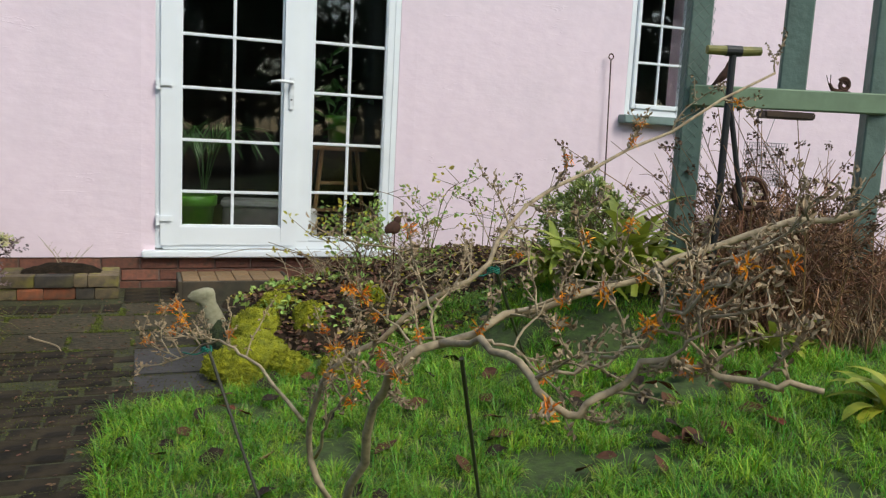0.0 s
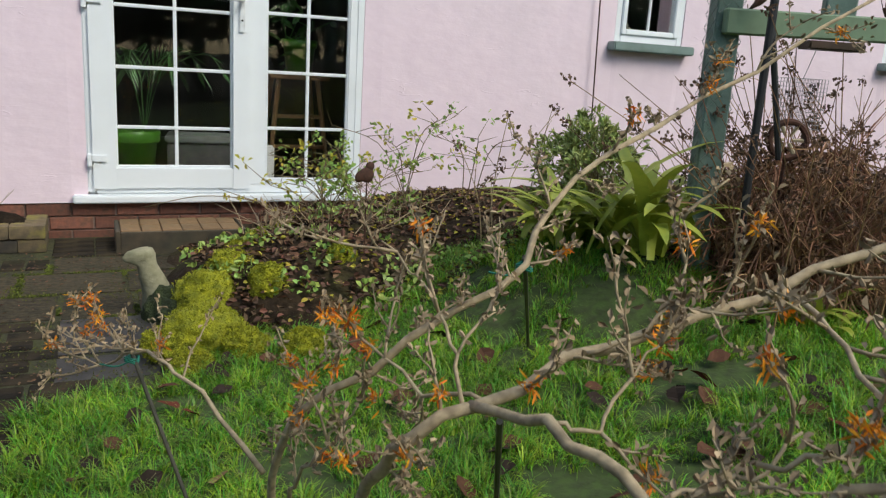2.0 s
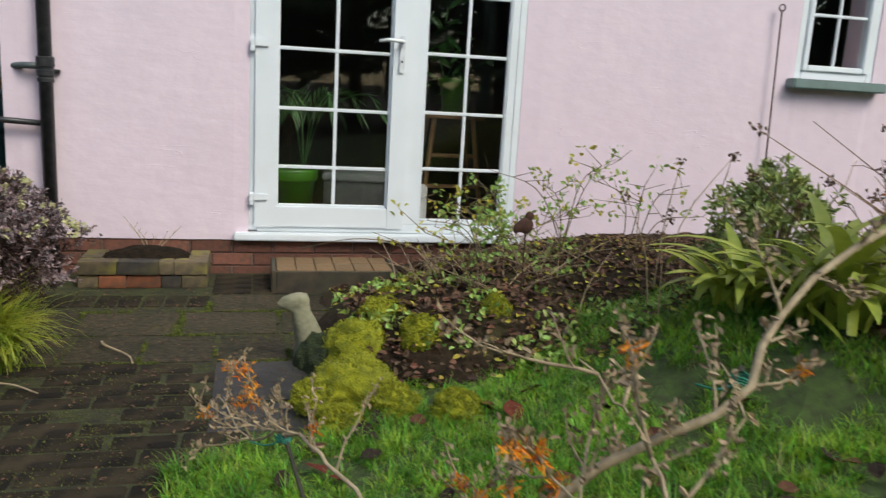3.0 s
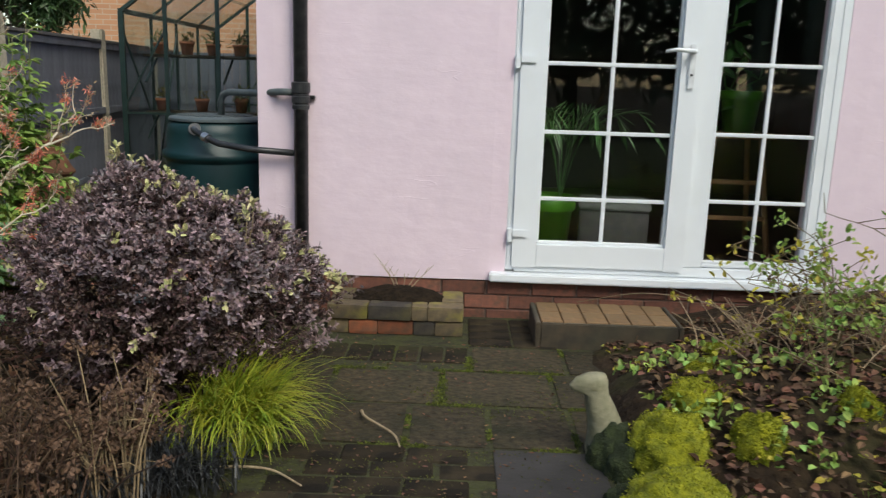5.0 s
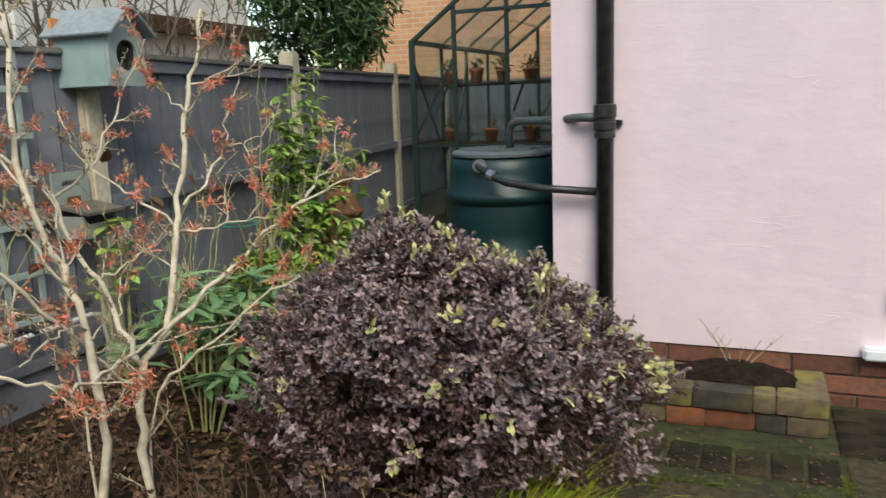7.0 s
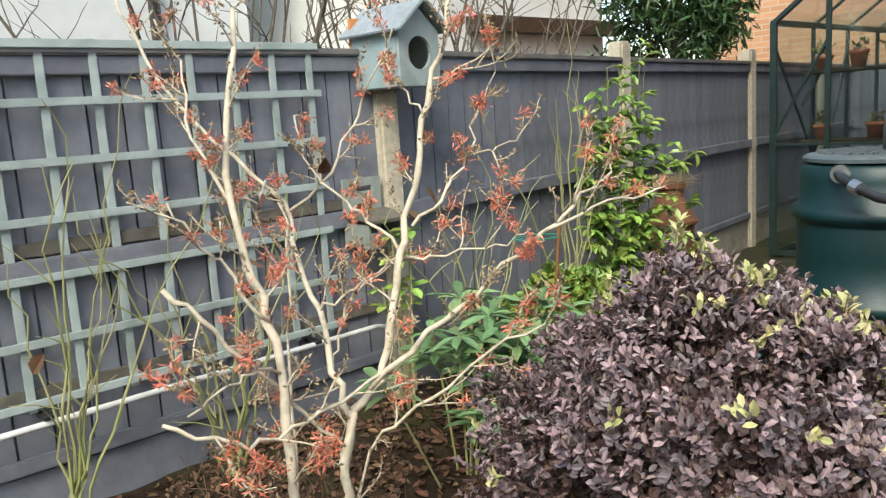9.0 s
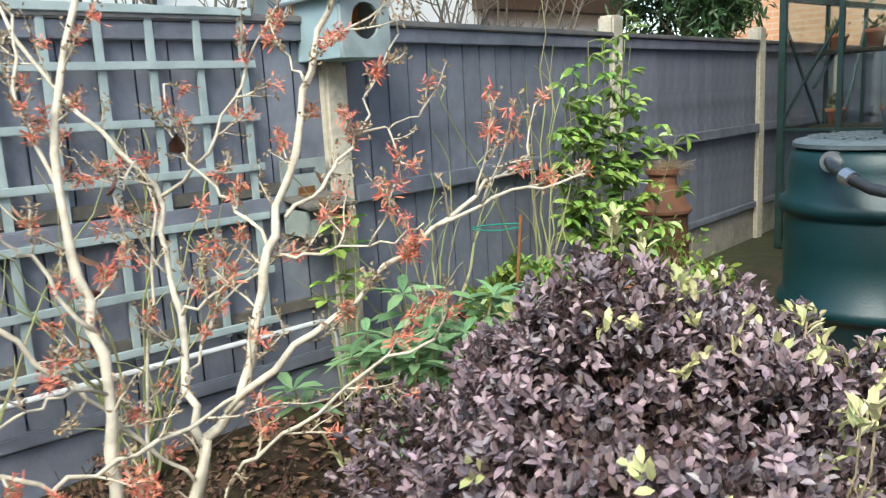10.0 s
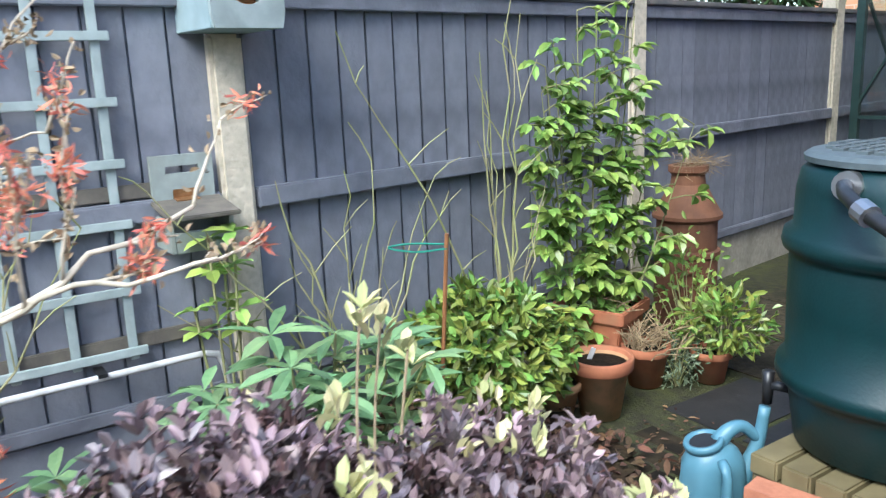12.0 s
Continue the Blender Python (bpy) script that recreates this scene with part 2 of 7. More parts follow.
frame_bar("frame_post", (-0.03, -0.004, 0.245), (0.012, 0.07, 2.3), door)
frame_bar("frame_post", (1.468, -0.004, 0.245), (1.513, 0.07, 2.3), door)
frame_bar("frame_head", (-0.03, -0.004, 2.255), (1.513, 0.071, 2.318), door)
frame_bar("frame_foot", (0.012, -0.006, 0.238), (1.468, 0.068, 0.29), door)
sill_bm = bmesh.new()
box(sill_bm, (-0.108, -0.055, 0.192), (1.56, 0.07, 0.236))
frame_sill = part("door_sill", sill_bm, M_UPVC, door, "white sloping plastic sill", bevel=0.007)


def leaf(name, x0, x1, z0, z1, gx0, gx1, gz0, gz1, bars, mid, proud):
    lf = part(name, boxes(((x0, -proud, z0), (gx0, 0.06, z1)), ((gx1, -proud, z0), (x1, 0.06, z1))), M_UPVC, door)
    frame_bar("rail", (gx0, -proud + 0.001, z0), (gx1, 0.059, gz0), lf, bevel=0.004)
    frame_bar("rail", (gx0, -proud + 0.001, gz1), (gx1, 0.059, z1), lf, bevel=0.004)
    for a, b in (((gx0, 0.0, gz0), (gx0 + 0.012, 0.03, gz1)), ((gx1 - 0.012, 0.0, gz0), (gx1, 0.03, gz1)),
                 ((gx0 + 0.012, 0.0, gz0), (gx1 - 0.012, 0.03, gz0 + 0.012))):
        frame_bar("bead", a, b, lf, bevel=0.004)
    pane = part("pane", boxes(((gx0 + 0.002, 0.024, gz0 + 0.002), (gx1 - 0.002, 0.030, gz1 - 0.002))), M_GLASS, lf, "clear glass pane")
    pane.visible_shadow = False
    frame_bar("glazing_bar", (mid - 0.0095, 0.010, gz0 + 0.012), (mid + 0.0095, 0.0235, gz1), lf, bevel=0.003)
    for z in bars:
        frame_bar("glazing_bar", (gx0 + 0.012, 0.0085, z - 0.0095), (gx1 - 0.012, 0.0230, z + 0.0095), lf, bevel=0.003)
    return lf


opening_leaf = leaf("opening_leaf", 0.0, 0.842, 0.268, 2.25, 0.117, 0.745, 0.385, 2.17, (0.607, 0.93, 1.252, 1.575, 1.898), 0.437, 0.022)
fixed_leaf = leaf("fixed_leaf", 0.843, 1.468, 0.292, 2.25, 0.933, 1.427, 0.313, 2.2, (0.619, 0.942, 1.270, 1.595, 1.92), 1.18, 0.004)
M_PLATE = material("white_metal", (0.8, 0.82, 0.83), rough=0.25)
handle_bm = boxes(((0.776, -0.034, 1.15), (0.808, -0.0225, 1.355)))
lock_plate = part("lock_plate", handle_bm, M_PLATE, opening_leaf, "white lock plate", bevel=0.005)
bm = bmesh.new()
tube(bm, [(0.792, -0.03, 1.322), (0.792, -0.07, 1.322), (0.78, -0.082, 1.322), (0.70, -0.082, 1.326), (0.655, -0.078, 1.318)], [0.011, 0.011, 0.011, 0.009, 0.007], 10)
part("door_handle", bm, M_PLATE, lock_plate, "white lever handle", smooth=True)
bm = bmesh.new()
lathe(bm, [(0.006, 0.0), (0.006, 0.003)], 10)
part("keyhole", bm, M_RUBBER, lock_plate).matrix_local = pose(0.792, -0.0345, 1.215, 90)
for z in (0.425, 1.255, 2.05):
    hinge = part("hinge", boxes(((-0.028, -0.034, z - 0.035), (-0.004, -0.004, z + 0.035)), ((-0.006, -0.034, z - 0.008), (0.07, -0.022, z + 0.032))), M_UPVC, door, bevel=0.004)

# ---- windows ----
def window(name, w, rows, mid):
    x0, x1, z0, z1 = w
    win = tagged(new(name), "white plastic cottage window with glazing bars", "window", kind="structure")
    fr = 0.05
    for lo, hi in (((x0, 0.005, z0), (x0 + fr, 0.07, z1)), ((x1 - fr, 0.005, z0), (x1, 0.07, z1)),
                   ((x0 + fr, 0.005, z0), (x1 - fr, 0.07, z0 + fr)), ((x0 + fr, 0.005, z1 - fr), (x1 - fr, 0.07, z1))):
        frame_bar("window_frame", lo, hi, win, bevel=0.006)
    s = 0.038
    a0, a1, c0, c1 = x0 + fr, x1 - fr, z0 + fr, z1 - fr
    for lo, hi in (((a0, -0.008, c0), (a0 + s, 0.06, c1)), ((a1 - s, -0.008, c0), (a1, 0.06, c1)),
                   ((a0 + s, -0.008, c0), (a1 - s, 0.06, c0 + s)), ((a0 + s, -0.008, c1 - s), (a1 - s, 0.06, c1))):
        frame_bar("sash", lo, hi, win, bevel=0.006)
    pane = part("pane", boxes(((a0 + s, 0.026, c0 + s), (a1 - s, 0.032, c1 - s))), M_GLASS, win, "clear glass pane")
    pane.visible_shadow = False
    frame_bar("glazing_bar", (mid - 0.009, 0.010, c0 + s), (mid + 0.009, 0.0255, c1 - s), win, bevel=0.003)
    for z in rows:
        frame_bar("glazing_bar", (a0 + s, 0.0085, z - 0.009), (a1 - s, 0.025, z + 0.009), win, bevel=0.003)
    frame_bar("window_sill", (x0 - 0.05, -0.09, z0 - 0.062), (x1 + 0.05, 0.02, z0 - 0.002), win, M_SILL, 0.008, "grey-green painted timber sill")
    return win


window("window_1", WIN1, (1.665, 1.95, 2.22), 3.585)
window("window_2", WIN2, (1.665, 1.95, 2.22), 6.265)

# ---- the room behind the door ----
M_LIME = material("lime_plastic", (0.05, 0.17, 0.01), rough=0.35)
M_STOOL = material("pale_wood", (0.22, 0.12, 0.05), (0.17, 0.09, 0.035), 12, 0.5)
M_PAPER = material("white_paper", (0.7, 0.7, 0.7), rough=0.8)
M_HOUSELEAF = material("houseplant_leaf", (0.05, 0.14, 0.03), (0.03, 0.09, 0.02), 20, 0.4, island=0.3)
stool = thing("wooden_stool", "tall pale wooden stool standing on the floor indoors", "stool", at=(1.27, 0.75, 0.2))
part("seat", boxes(((-0.2, -0.17, 0.69), (0.2, 0.17, 0.72))), M_STOOL, stool, bevel=0.006)
for sx in (-1, 1):
    for sy in (-1, 1):
        bm = bmesh.new()
        tube(bm, [(sx * 0.21, sy * 0.18, 0.0), (sx * 0.13, sy * 0.11, 0.69)], 0.016, 8)
        part("leg", bm, M_STOOL, stool)
for z, k in ((0.25, 0.182), (0.45, 0.16)):
    part("rung", boxes(((-k, -k * 0.86 - 0.01, z - 0.012), (k, -k * 0.86 + 0.01, z + 0.012))), M_STOOL, stool)


def flower_pot(name, label, r0, r1, h, mat, at, soil=None):
    p = thing(name, label, "pot", at=at)
    bm = bmesh.new()
    lathe(bm, [(r0 * 0.6, 0.0), (r0, 0.0), (r0 + (r1 - r0) * 0.75, h * 0.76), (r1 * 1.02, h * 0.77), (r1 * 1.07, h * 0.80),
               (r1 * 1.09, h * 0.98), (r1 * 1.05, h), (r1 * 0.95, h * 0.99), (r1 * 0.9, h * 0.86)], 28)
    part("pot_body", bm, mat, p, smooth=True)
    if soil:
        bm = bmesh.new()
        lathe(bm, [(r1 * 0.93, h * 0.80), (r1 * 0.93, h * 0.88), (r1 * 0.4, h * 0.91)], 20)
        part("potting_soil", bm, soil, p)
    return p


flower_pot("plant_pot", "lime green plastic pot on the wooden stool", 0.085, 0.11, 0.23, M_LIME, (1.30, 0.75, 0.92), M_SOIL)
flower_pot("plant_pot", "large lime green plastic pot on the floor indoors", 0.13, 0.16, 0.34, M_LIME, (0.22, 0.62, 0.2), M_SOIL)
paper = thing("paper_bag", "white paper bag standing on the floor indoors", "bag", at=(0.98, 0.55, 0.2), rz=12)
bm = boxes(((-0.11, -0.05, 0.0), (0.11, 0.05, 0.26)))
part("bag_body", bm, M_PAPER, paper, bevel=0.012)
carton = thing("storage_box", "pale grey storage box on the floor indoors", "box", at=(0.66, 0.9, 0.2), rz=-8)
part("box_body", boxes(((-0.2, -0.14, 0.0), (0.2, 0.14, 0.24))), material("grey_card", (0.10, 0.10, 0.10), rough=0.8), carton, bevel=0.01)
part("box_lid", boxes(((-0.21, -0.15, 0.24), (0.21, 0.15, 0.29))), material("grey_lid", (0.22, 0.23, 0.23), rough=0.7), carton, bevel=0.01)

# ---- leaf makers ----
def leaf_mesh(name, pos, way, face, length, width, mat, parent=None, label="", fold=0.25, curl=0.0, stuff=True):
    """Many small folded leaves in one mesh: arrays of base, direction, normal, length and width."""
    pos, way, face = (np.asarray(a, float) for a in (pos, way, face))
    n = len(pos)
    length, width = np.broadcast_to(length, n)[:, None], np.broadcast_to(width, n)[:, None]
    way = way / (np.linalg.norm(way, axis=1)[:, None] + 1e-9)
    side = np.cross(way, face)
    side /= np.linalg.norm(side, axis=1)[:, None] + 1e-9
    up = np.cross(side, way)
    m1, m2 = pos + way * length * 0.34, pos + way * length * 0.70 - up * length * curl * 0.4
    tip = pos + way * length - up * length * curl
    s1, s2, rise = side * width * 0.42, side * width * 0.44, up * width * fold
    v = np.stack([pos, m1 + s1 + rise, m1, m1 - s1 + rise, m2 + s2 + rise, m2, m2 - s2 + rise, tip], 1).reshape(-1, 3)
    f = np.array([[0, 2, 1], [0, 3, 2], [1, 2, 4], [2, 5, 4], [2, 3, 5], [3, 6, 5], [4, 5, 7], [5, 6, 7]])
    f = (f[None] + 8 * np.arange(n)[:, None, None]).reshape(-1, 3)
    me = bpy.data.meshes.new(name)
    me.from_pydata(v.tolist(), [], f.tolist())
    me.materials.append(mat)
    ob = new(name, me)
    ob.parent = parent
    if label:
        ob["label"] = label
    if stuff:
        ob["kind"] = "stuff"
    return ob


def blade_mesh(name, pos, way, length, width, bend, mat, parent=None, label="", segs=3, stuff=True):
    """Grass blades: each a narrow strip that leaves upright and bends towards way."""
    pos, way = np.asarray(pos, float), np.asarray(way, float)
    n = len(pos)
    length, width, bend = (np.broadcast_to(a, n).astype(float) for a in (length, width, bend))
    h = way.copy()
    h[:, 2] = 0
    h /= np.linalg.norm(h, axis=1)[:, None] + 1e-9
    side = np.stack([-h[:, 1], h[:, 0], np.zeros(n)], 1)
    p, rows = pos.copy(), []
    for k in range(segs + 1):
        u = k / segs
        w = (width * (1 - u ** 1.5) * 0.5 + 0.0002)[:, None]
        rows += [p - side * w, p + side * w]
        a = bend * (u + 0.5 / segs)
        p = p + (h * np.sin(a)[:, None] + np.array([0, 0, 1.0]) * np.cos(a)[:, None]) * (length / segs)[:, None]
    m = 2 * (segs + 1)
    v = np.stack(rows, 1).reshape(-1, 3)
    f = np.array([[2 * k, 2 * k + 1, 2 * k + 3, 2 * k + 2] for k in range(segs)])
    f = (f[None] + m * np.arange(n)[:, None, None]).reshape(-1, 4)
    me = bpy.data.meshes.new(name)
    me.from_pydata(v.tolist(), [], f.tolist())
    me.materials.append(mat)
    ob = new(name, me)
    ob.parent = parent
    if label:
        ob["label"] = label
    if stuff:
        ob["kind"] = "stuff"
    return ob


def unit(n, rng, up=0.0):
    v = rng.normal(size=(n, 3))
    v[:, 2] += up
    return v / np.linalg.norm(v, axis=1)[:, None]


def bezier(pts, n):
    """A smooth line of n points through a few given ones (Catmull-Rom)."""
    p = [Vector(q) for q in pts]
    p = [p[0] * 2 - p[1]] + p + [p[-1] * 2 - p[-2]]
    out = []
    k = len(p) - 3
    for i in range(n):
        s = i / (n - 1) * k
        j = min(int(s), k - 1)
        t = s - j
        a, b, c, d = p[j:j + 4]
        out.append(0.5 * (2 * b + (c - a) * t + (2 * a - 5 * b + 4 * c - d) * t * t + (3 * b - a - 3 * c + d) * t ** 3))
    return out


def limb(bm, pts, r0, r1, n=14, sides=7, wob=0.006, rng=random):
    line = bezier(pts, n)
    line = [p + Vector((rng.uniform(-wob, wob), rng.uniform(-wob, wob), rng.uniform(-wob, wob))) if 0 < i < n - 1 else p for i, p in enumerate(line)]
    tube(bm, line, [(r0 + (r1 - r0) * i / (n - 1)) * rng.uniform(0.9, 1.12) for i in range(n)], sides)
    return line


# palm and foliage seen through the door
palm = thing("house_palm", "feathery green palm in a pot indoors", "plant", at=(0.30, 0.62, 0.52))
rng = np.random.default_rng(3)
P, W, F = [], [], []
bm = bmesh.new()
for k in range(9):
    a = k * 0.7 + 0.3
    reach = rng.uniform(0.25, 0.42)
    line = bezier([(0, 0, 0), (0.3 * reach * math.cos(a), 0.3 * reach * math.sin(a), 0.35), (reach * math.cos(a), reach * math.sin(a) * 0.6, 0.50), (1.35 * reach * math.cos(a), 0.8 * reach * math.sin(a), 0.40)], 16)
    tube(bm, line, 0.003, 4)
    for i in range(4, 16):
        for s in (-1, 1):
            d = line[min(i + 1, 15)] - line[i - 1]
            q = d.cross(Vector((0, 0, 1))) * s + d * 0.8 + Vector((0, 0, -0.01))
            P.append(line[i]), W.append(q), F.append((0, 0, 1))
part("stemwork", bm, M_HOUSELEAF, palm)
leaf_mesh("frond_cover", P, W, F, 0.17, 0.012, M_HOUSELEAF, palm)
rubber = thing("house_plant", "leafy green pot plant on the stool indoors", "plant", at=(1.22, 0.75, 1.12))
n = 46
pos = rng.normal(size=(n, 3)) * np.array([0.09, 0.06, 0.16]) + np.array([0, 0, 0.22])
leaf_mesh("foliage", pos, unit(n, rng, -0.3), unit(n, rng, 1.5), 0.13, 0.05, M_HOUSELEAF, rubber)
bm = bmesh.new()
for k in range(5):
    tube(bm, [(0, 0, 0), tuple(pos[k])], 0.004, 5)
part("stemwork", bm, M_HOUSELEAF, rubber)

# ---- ground ----
def lawn_z(x, y):
    """Height of lawn and beds: level by the paving, rising gently away from it."""
    return 0.005 + 0.27 * smoothstep(0.15, 2.4, x) + 0.01 * lump(x, y, 0.2, 2.5) + bump_at(x, y, 1.85, -2.15, 0.62, 0.60, 0.20)


def bump_at(x, y, cx, cy, rx, ry, h):
    d = ((x - cx) / rx) ** 2 + ((y - cy) / ry) ** 2
    return h * max(0.0, 1 - d) ** 0.8 if d < 1 else 0.0


def rockery_z(x, y):
    z = lawn_z(x, y)
    z += bump_at(x, y, 0.75, -1.35, 0.62, 0.62, 0.20)
    z += bump_at(x, y, 1.5, -0.85, 0.75, 0.6, 0.14)
    return z + 0.025 * lump(x, y, 1.3, 7.0) + 0.012 * lump(x, y, 4.3, 17.0)


def sheet(x0, x1, y0, y1, step, height, keep=None):
    bm = bmesh.new()
    nx, ny = int((x1 - x0) / step) + 1, int((y1 - y0) / step) + 1
    grid = [[bm.verts.new((x0 + i * step, y0 + j * step, height(x0 + i * step, y0 + j * step))) for j in range(ny)] for i in range(nx)]
    for i in range(nx - 1):
        for j in range(ny - 1):
            if keep is None or keep(x0 + (i + 0.5) * step, y0 + (j + 0.5) * step):
                bm.faces.new((grid[i][j], grid[i + 1][j], grid[i + 1][j + 1], grid[i][j + 1]))
    for v in list(bm.verts):
        if not v.link_faces:
            bm.verts.remove(v)
    return bm


def lawn_edge(y):
    """Where the lawn's edge meets the paving, for a given y."""
    return -0.215 + 0.05 * lump(0.0, y, 0.0, 5.0) + 0.55 * smoothstep(-2.36, -2.05, y)


def on_lawn(x, y):
    return x > lawn_edge(y) and y < -1.75 + 0.30 * x + 0.1 * lump(x, y, 0, 2.0)


M_JOINT = material("mossy_joint_soil", (0.022, 0.020, 0.010), (0.045, 0.048, 0.012), 25, 0.95, bump=1.0, bump_scale=90, stain=(0.07, 0.08, 0.014), stain_scale=5, stain_amount=0.6)
structure("ground", boxes(((-400, -400, -0.5), (400, 400, -0.07))), M_EARTH, "dark earth reaching out past the garden", "ground")
structure("paving_bed", boxes(((-2.6, -7, -0.07), (0.6, -0.0, -0.006)), ((-3.6, 0.0, -0.07), (-1.25, 6.0, -0.006))), M_JOINT, "dark soil between the paving stones", "ground")
structure("lawn", sheet(-0.6, 7.0, -9.0, -0.9, 0.1, lambda x, y: lawn_z(x, y) - 0.03 * smoothstep(lawn_edge(y) + 0.1, lawn_edge(y) - 0.02, x), lambda x, y: x > lawn_edge(y) - 0.05), M_LAWNEARTH, "green winter lawn beside the paving", "lawn")
structure("rockery_soil", sheet(0.15, 3.2, -2.05, -0.02, 0.04, lambda x, y: rockery_z(x, y) - 0.10 * smoothstep(0.40, 0.16, x) - 0.05 * smoothstep(-1.65, -2.05, y - 0.1 * x),
          lambda x, y: x > 0.22 + 0.1 * smoothstep(-1.0, -0.4, y) + 0.3 * smoothstep(-0.6, -0.2, y) and y < 0), M_EARTH, "earth mound with moss and leaf litter by the house", "bed")
structure("bed_south", sheet(0.5, 9.0, -0.95, 0.0, 0.1, lambda x, y: lawn_z(x, y) * 0.6), M_EARTH, "bare planting bed along the house wall", "bed")


def fence_bed_z(x, y):
    return 0.02 + 0.05 * smoothstep(-2.1, -2.9, x) + 0.02 * lump(x, y, 0.5, 5.0)


structure("fence_bed", sheet(-3.0, -0.75, -7.0, 0.2, 0.06, fence_bed_z,
          lambda x, y: x < -1.0 - 0.9 * smoothstep(-0.95, -0.35, y) + 0.08 * lump(x, y, 0, 4.0) - 0.3 * smoothstep(-0.5, 0.2, y)), M_EARTH, "planting bed of dark earth and leaf litter by the fence", "bed")

# ---- fence ----
M_FENCE = material("blue_grey_fence_paint", (0.205, 0.214, 0.245), (0.165, 0.173, 0.200), 14, 0.75, bump=0.35, bump_scale=40, stain=(0.085, 0.09, 0.11), stain_scale=5, stain_amount=0.6, vary=0.10)
M_CONCRETE = material("weathered_concrete", (0.46, 0.42, 0.34), (0.36, 0.33, 0.27), 45, 0.9, bump=0.5, stain=(0.19, 0.19, 0.12), stain_scale=6, stain_amount=0.6)
M_CAP = material("worn_cap_rail", (0.22, 0.20, 0.17), (0.13, 0.13, 0.13), 9, 0.8, bump=0.3, stain=(0.09, 0.1, 0.12), stain_scale=5)
M_POST = material("pale_concrete", (0.60, 0.53, 0.41), (0.47, 0.42, 0.32), 45, 0.9, bump=0.5, stain=(0.30, 0.28, 0.19), stain_scale=6, stain_amount=0.5)
POSTS = [(-2.98, -6.3), (-2.98, -4.43), (-2.98, -2.55), (-2.98, -0.67), (-3.25, 1.28), (-3.50, 3.30), (-3.75, 5.15), (-4.0, 7.0)]
BOARD_W = 0.104
board_bm = boxes(((0.0, -0.001, 0.0), (0.0135, BOARD_W - 0.009, 1.0)))
for v in board_bm.verts:
    if v.co.x > 0 and v.co.y < 0:
        v.co.x -= 0.006
board_me = bpy.data.meshes.new("fence_board")
board_bm.to_mesh(board_me)
board_bm.free()
board_me.materials.append(M_FENCE)
rng = np.random.default_rng(8)
for i, ((xa, ya), (xb, yb)) in enumerate(zip(POSTS, POSTS[1:])):
    panel = thing("fence", "blue-grey painted close-board fence panel", "fence", "fence panels", (xa, ya + 0.05, 0), math.degrees(math.atan2(-(xb - xa), yb - ya)))
    w = math.hypot(xb - xa, yb - ya) - 0.10
    gravel, rail_z, top = (0.22, 0.80, 1.385)
    part("gravel_board", boxes(((-0.03, 0.0, -0.05), (0.012, w, gravel))), M_CONCRETE if i >= 4 else M_FENCE, panel, "gravel board at the foot", bevel=0.004)
    count = int(w / BOARD_W)
    for k in range(count):
        b = new("board", board_me)
        b.parent = panel
        b.matrix_local = Matrix.Translation((rng.uniform(-0.002, 0.002), 0.012 + k * (w - BOARD_W) / max(1, count - 1), gravel + 0.004)) @ Matrix.Diagonal((1, 1, (top - gravel - 0.05) , 1))
    part("backing", boxes(((-0.02, 0.0, gravel + 0.003), (-0.004, w, top - 0.04))), M_FENCE, panel)
    part("mid_rail", boxes(((0.013, 0.0, rail_z - 0.03), (0.047, w, rail_z + 0.03))), M_FENCE, panel, bevel=0.005)
    part("foot_rail", boxes(((0.013, 0.0, gravel + 0.006), (0.035, w, gravel + 0.05))), M_FENCE, panel, bevel=0.005)
    part("top_rail", boxes(((0.013, 0.0, top - 0.055), (0.034, w, top - 0.002))), M_FENCE, panel, bevel=0.004)
    part("cap", boxes(((-0.035, 0.0, top), (0.045, w, top + 0.026))), M_CAP, panel, "worn pale cap rail", bevel=0.006)
for i, (x, y) in enumerate(POSTS):
    post = thing("fence_post", "weathered concrete fence post", "post", "concrete fence posts", (x, y, 0))
    bm = boxes(((-0.05, -0.048, -0.05), (0.05, 0.048, 1.50 if i != 3 else 1.26)))
    part("shaft", bm, M_POST, post, bevel=0.012)

# fence across the far end, behind the greenhouse
for k in range(2):
    far = thing("fence", "weathered grey-green fence behind the greenhouse", "fence", "", (-4.0 + k * 1.4, 6.4, 0))
    for j in range(14):
        b = new("board", board_me)
        b.parent = far
        b.matrix_local = pose(j * 0.1, 0, 0.0, 0, 0, -90) @ Matrix.Diagonal((1, 1, 1.4, 1))
    part("rail", boxes(((0.0, -0.03, 0.75), (1.4, -0.0005, 0.82))), M_FENCE, far)

# ---- trellis ----
M_TRELLIS = material("sage_paint", (0.40, 0.46, 0.44), (0.34, 0.40, 0.38), 20, 0.7, bump=0.25, stain=(0.17, 0.21, 0.19), stain_scale=9, stain_amount=0.5, vary=0.08)
trellis = thing("trellis", "sage green square wooden trellis fixed to the fence", "trellis", at=(-2.952, -1.0, 0.0))
for k in range(11):
    y = -0.005 - k * 0.1455
    part("upright", boxes(((0.0, y - 0.012, 0.40), (0.012, y + 0.012, 1.43))), M_TRELLIS, trellis, bevel=0.002)
for z in (0.425, 0.595, 0.775, 0.935, 1.093, 1.257, 1.415):
    part("slat", boxes(((0.0125, -1.49, z - 0.012), (0.023, 0.03, z + 0.012))), M_TRELLIS, trellis, bevel=0.002)
M_BATTEN = material("rough_batten", (0.16, 0.14, 0.11), (0.10, 0.09, 0.075), 18, 0.9, bump=0.4)
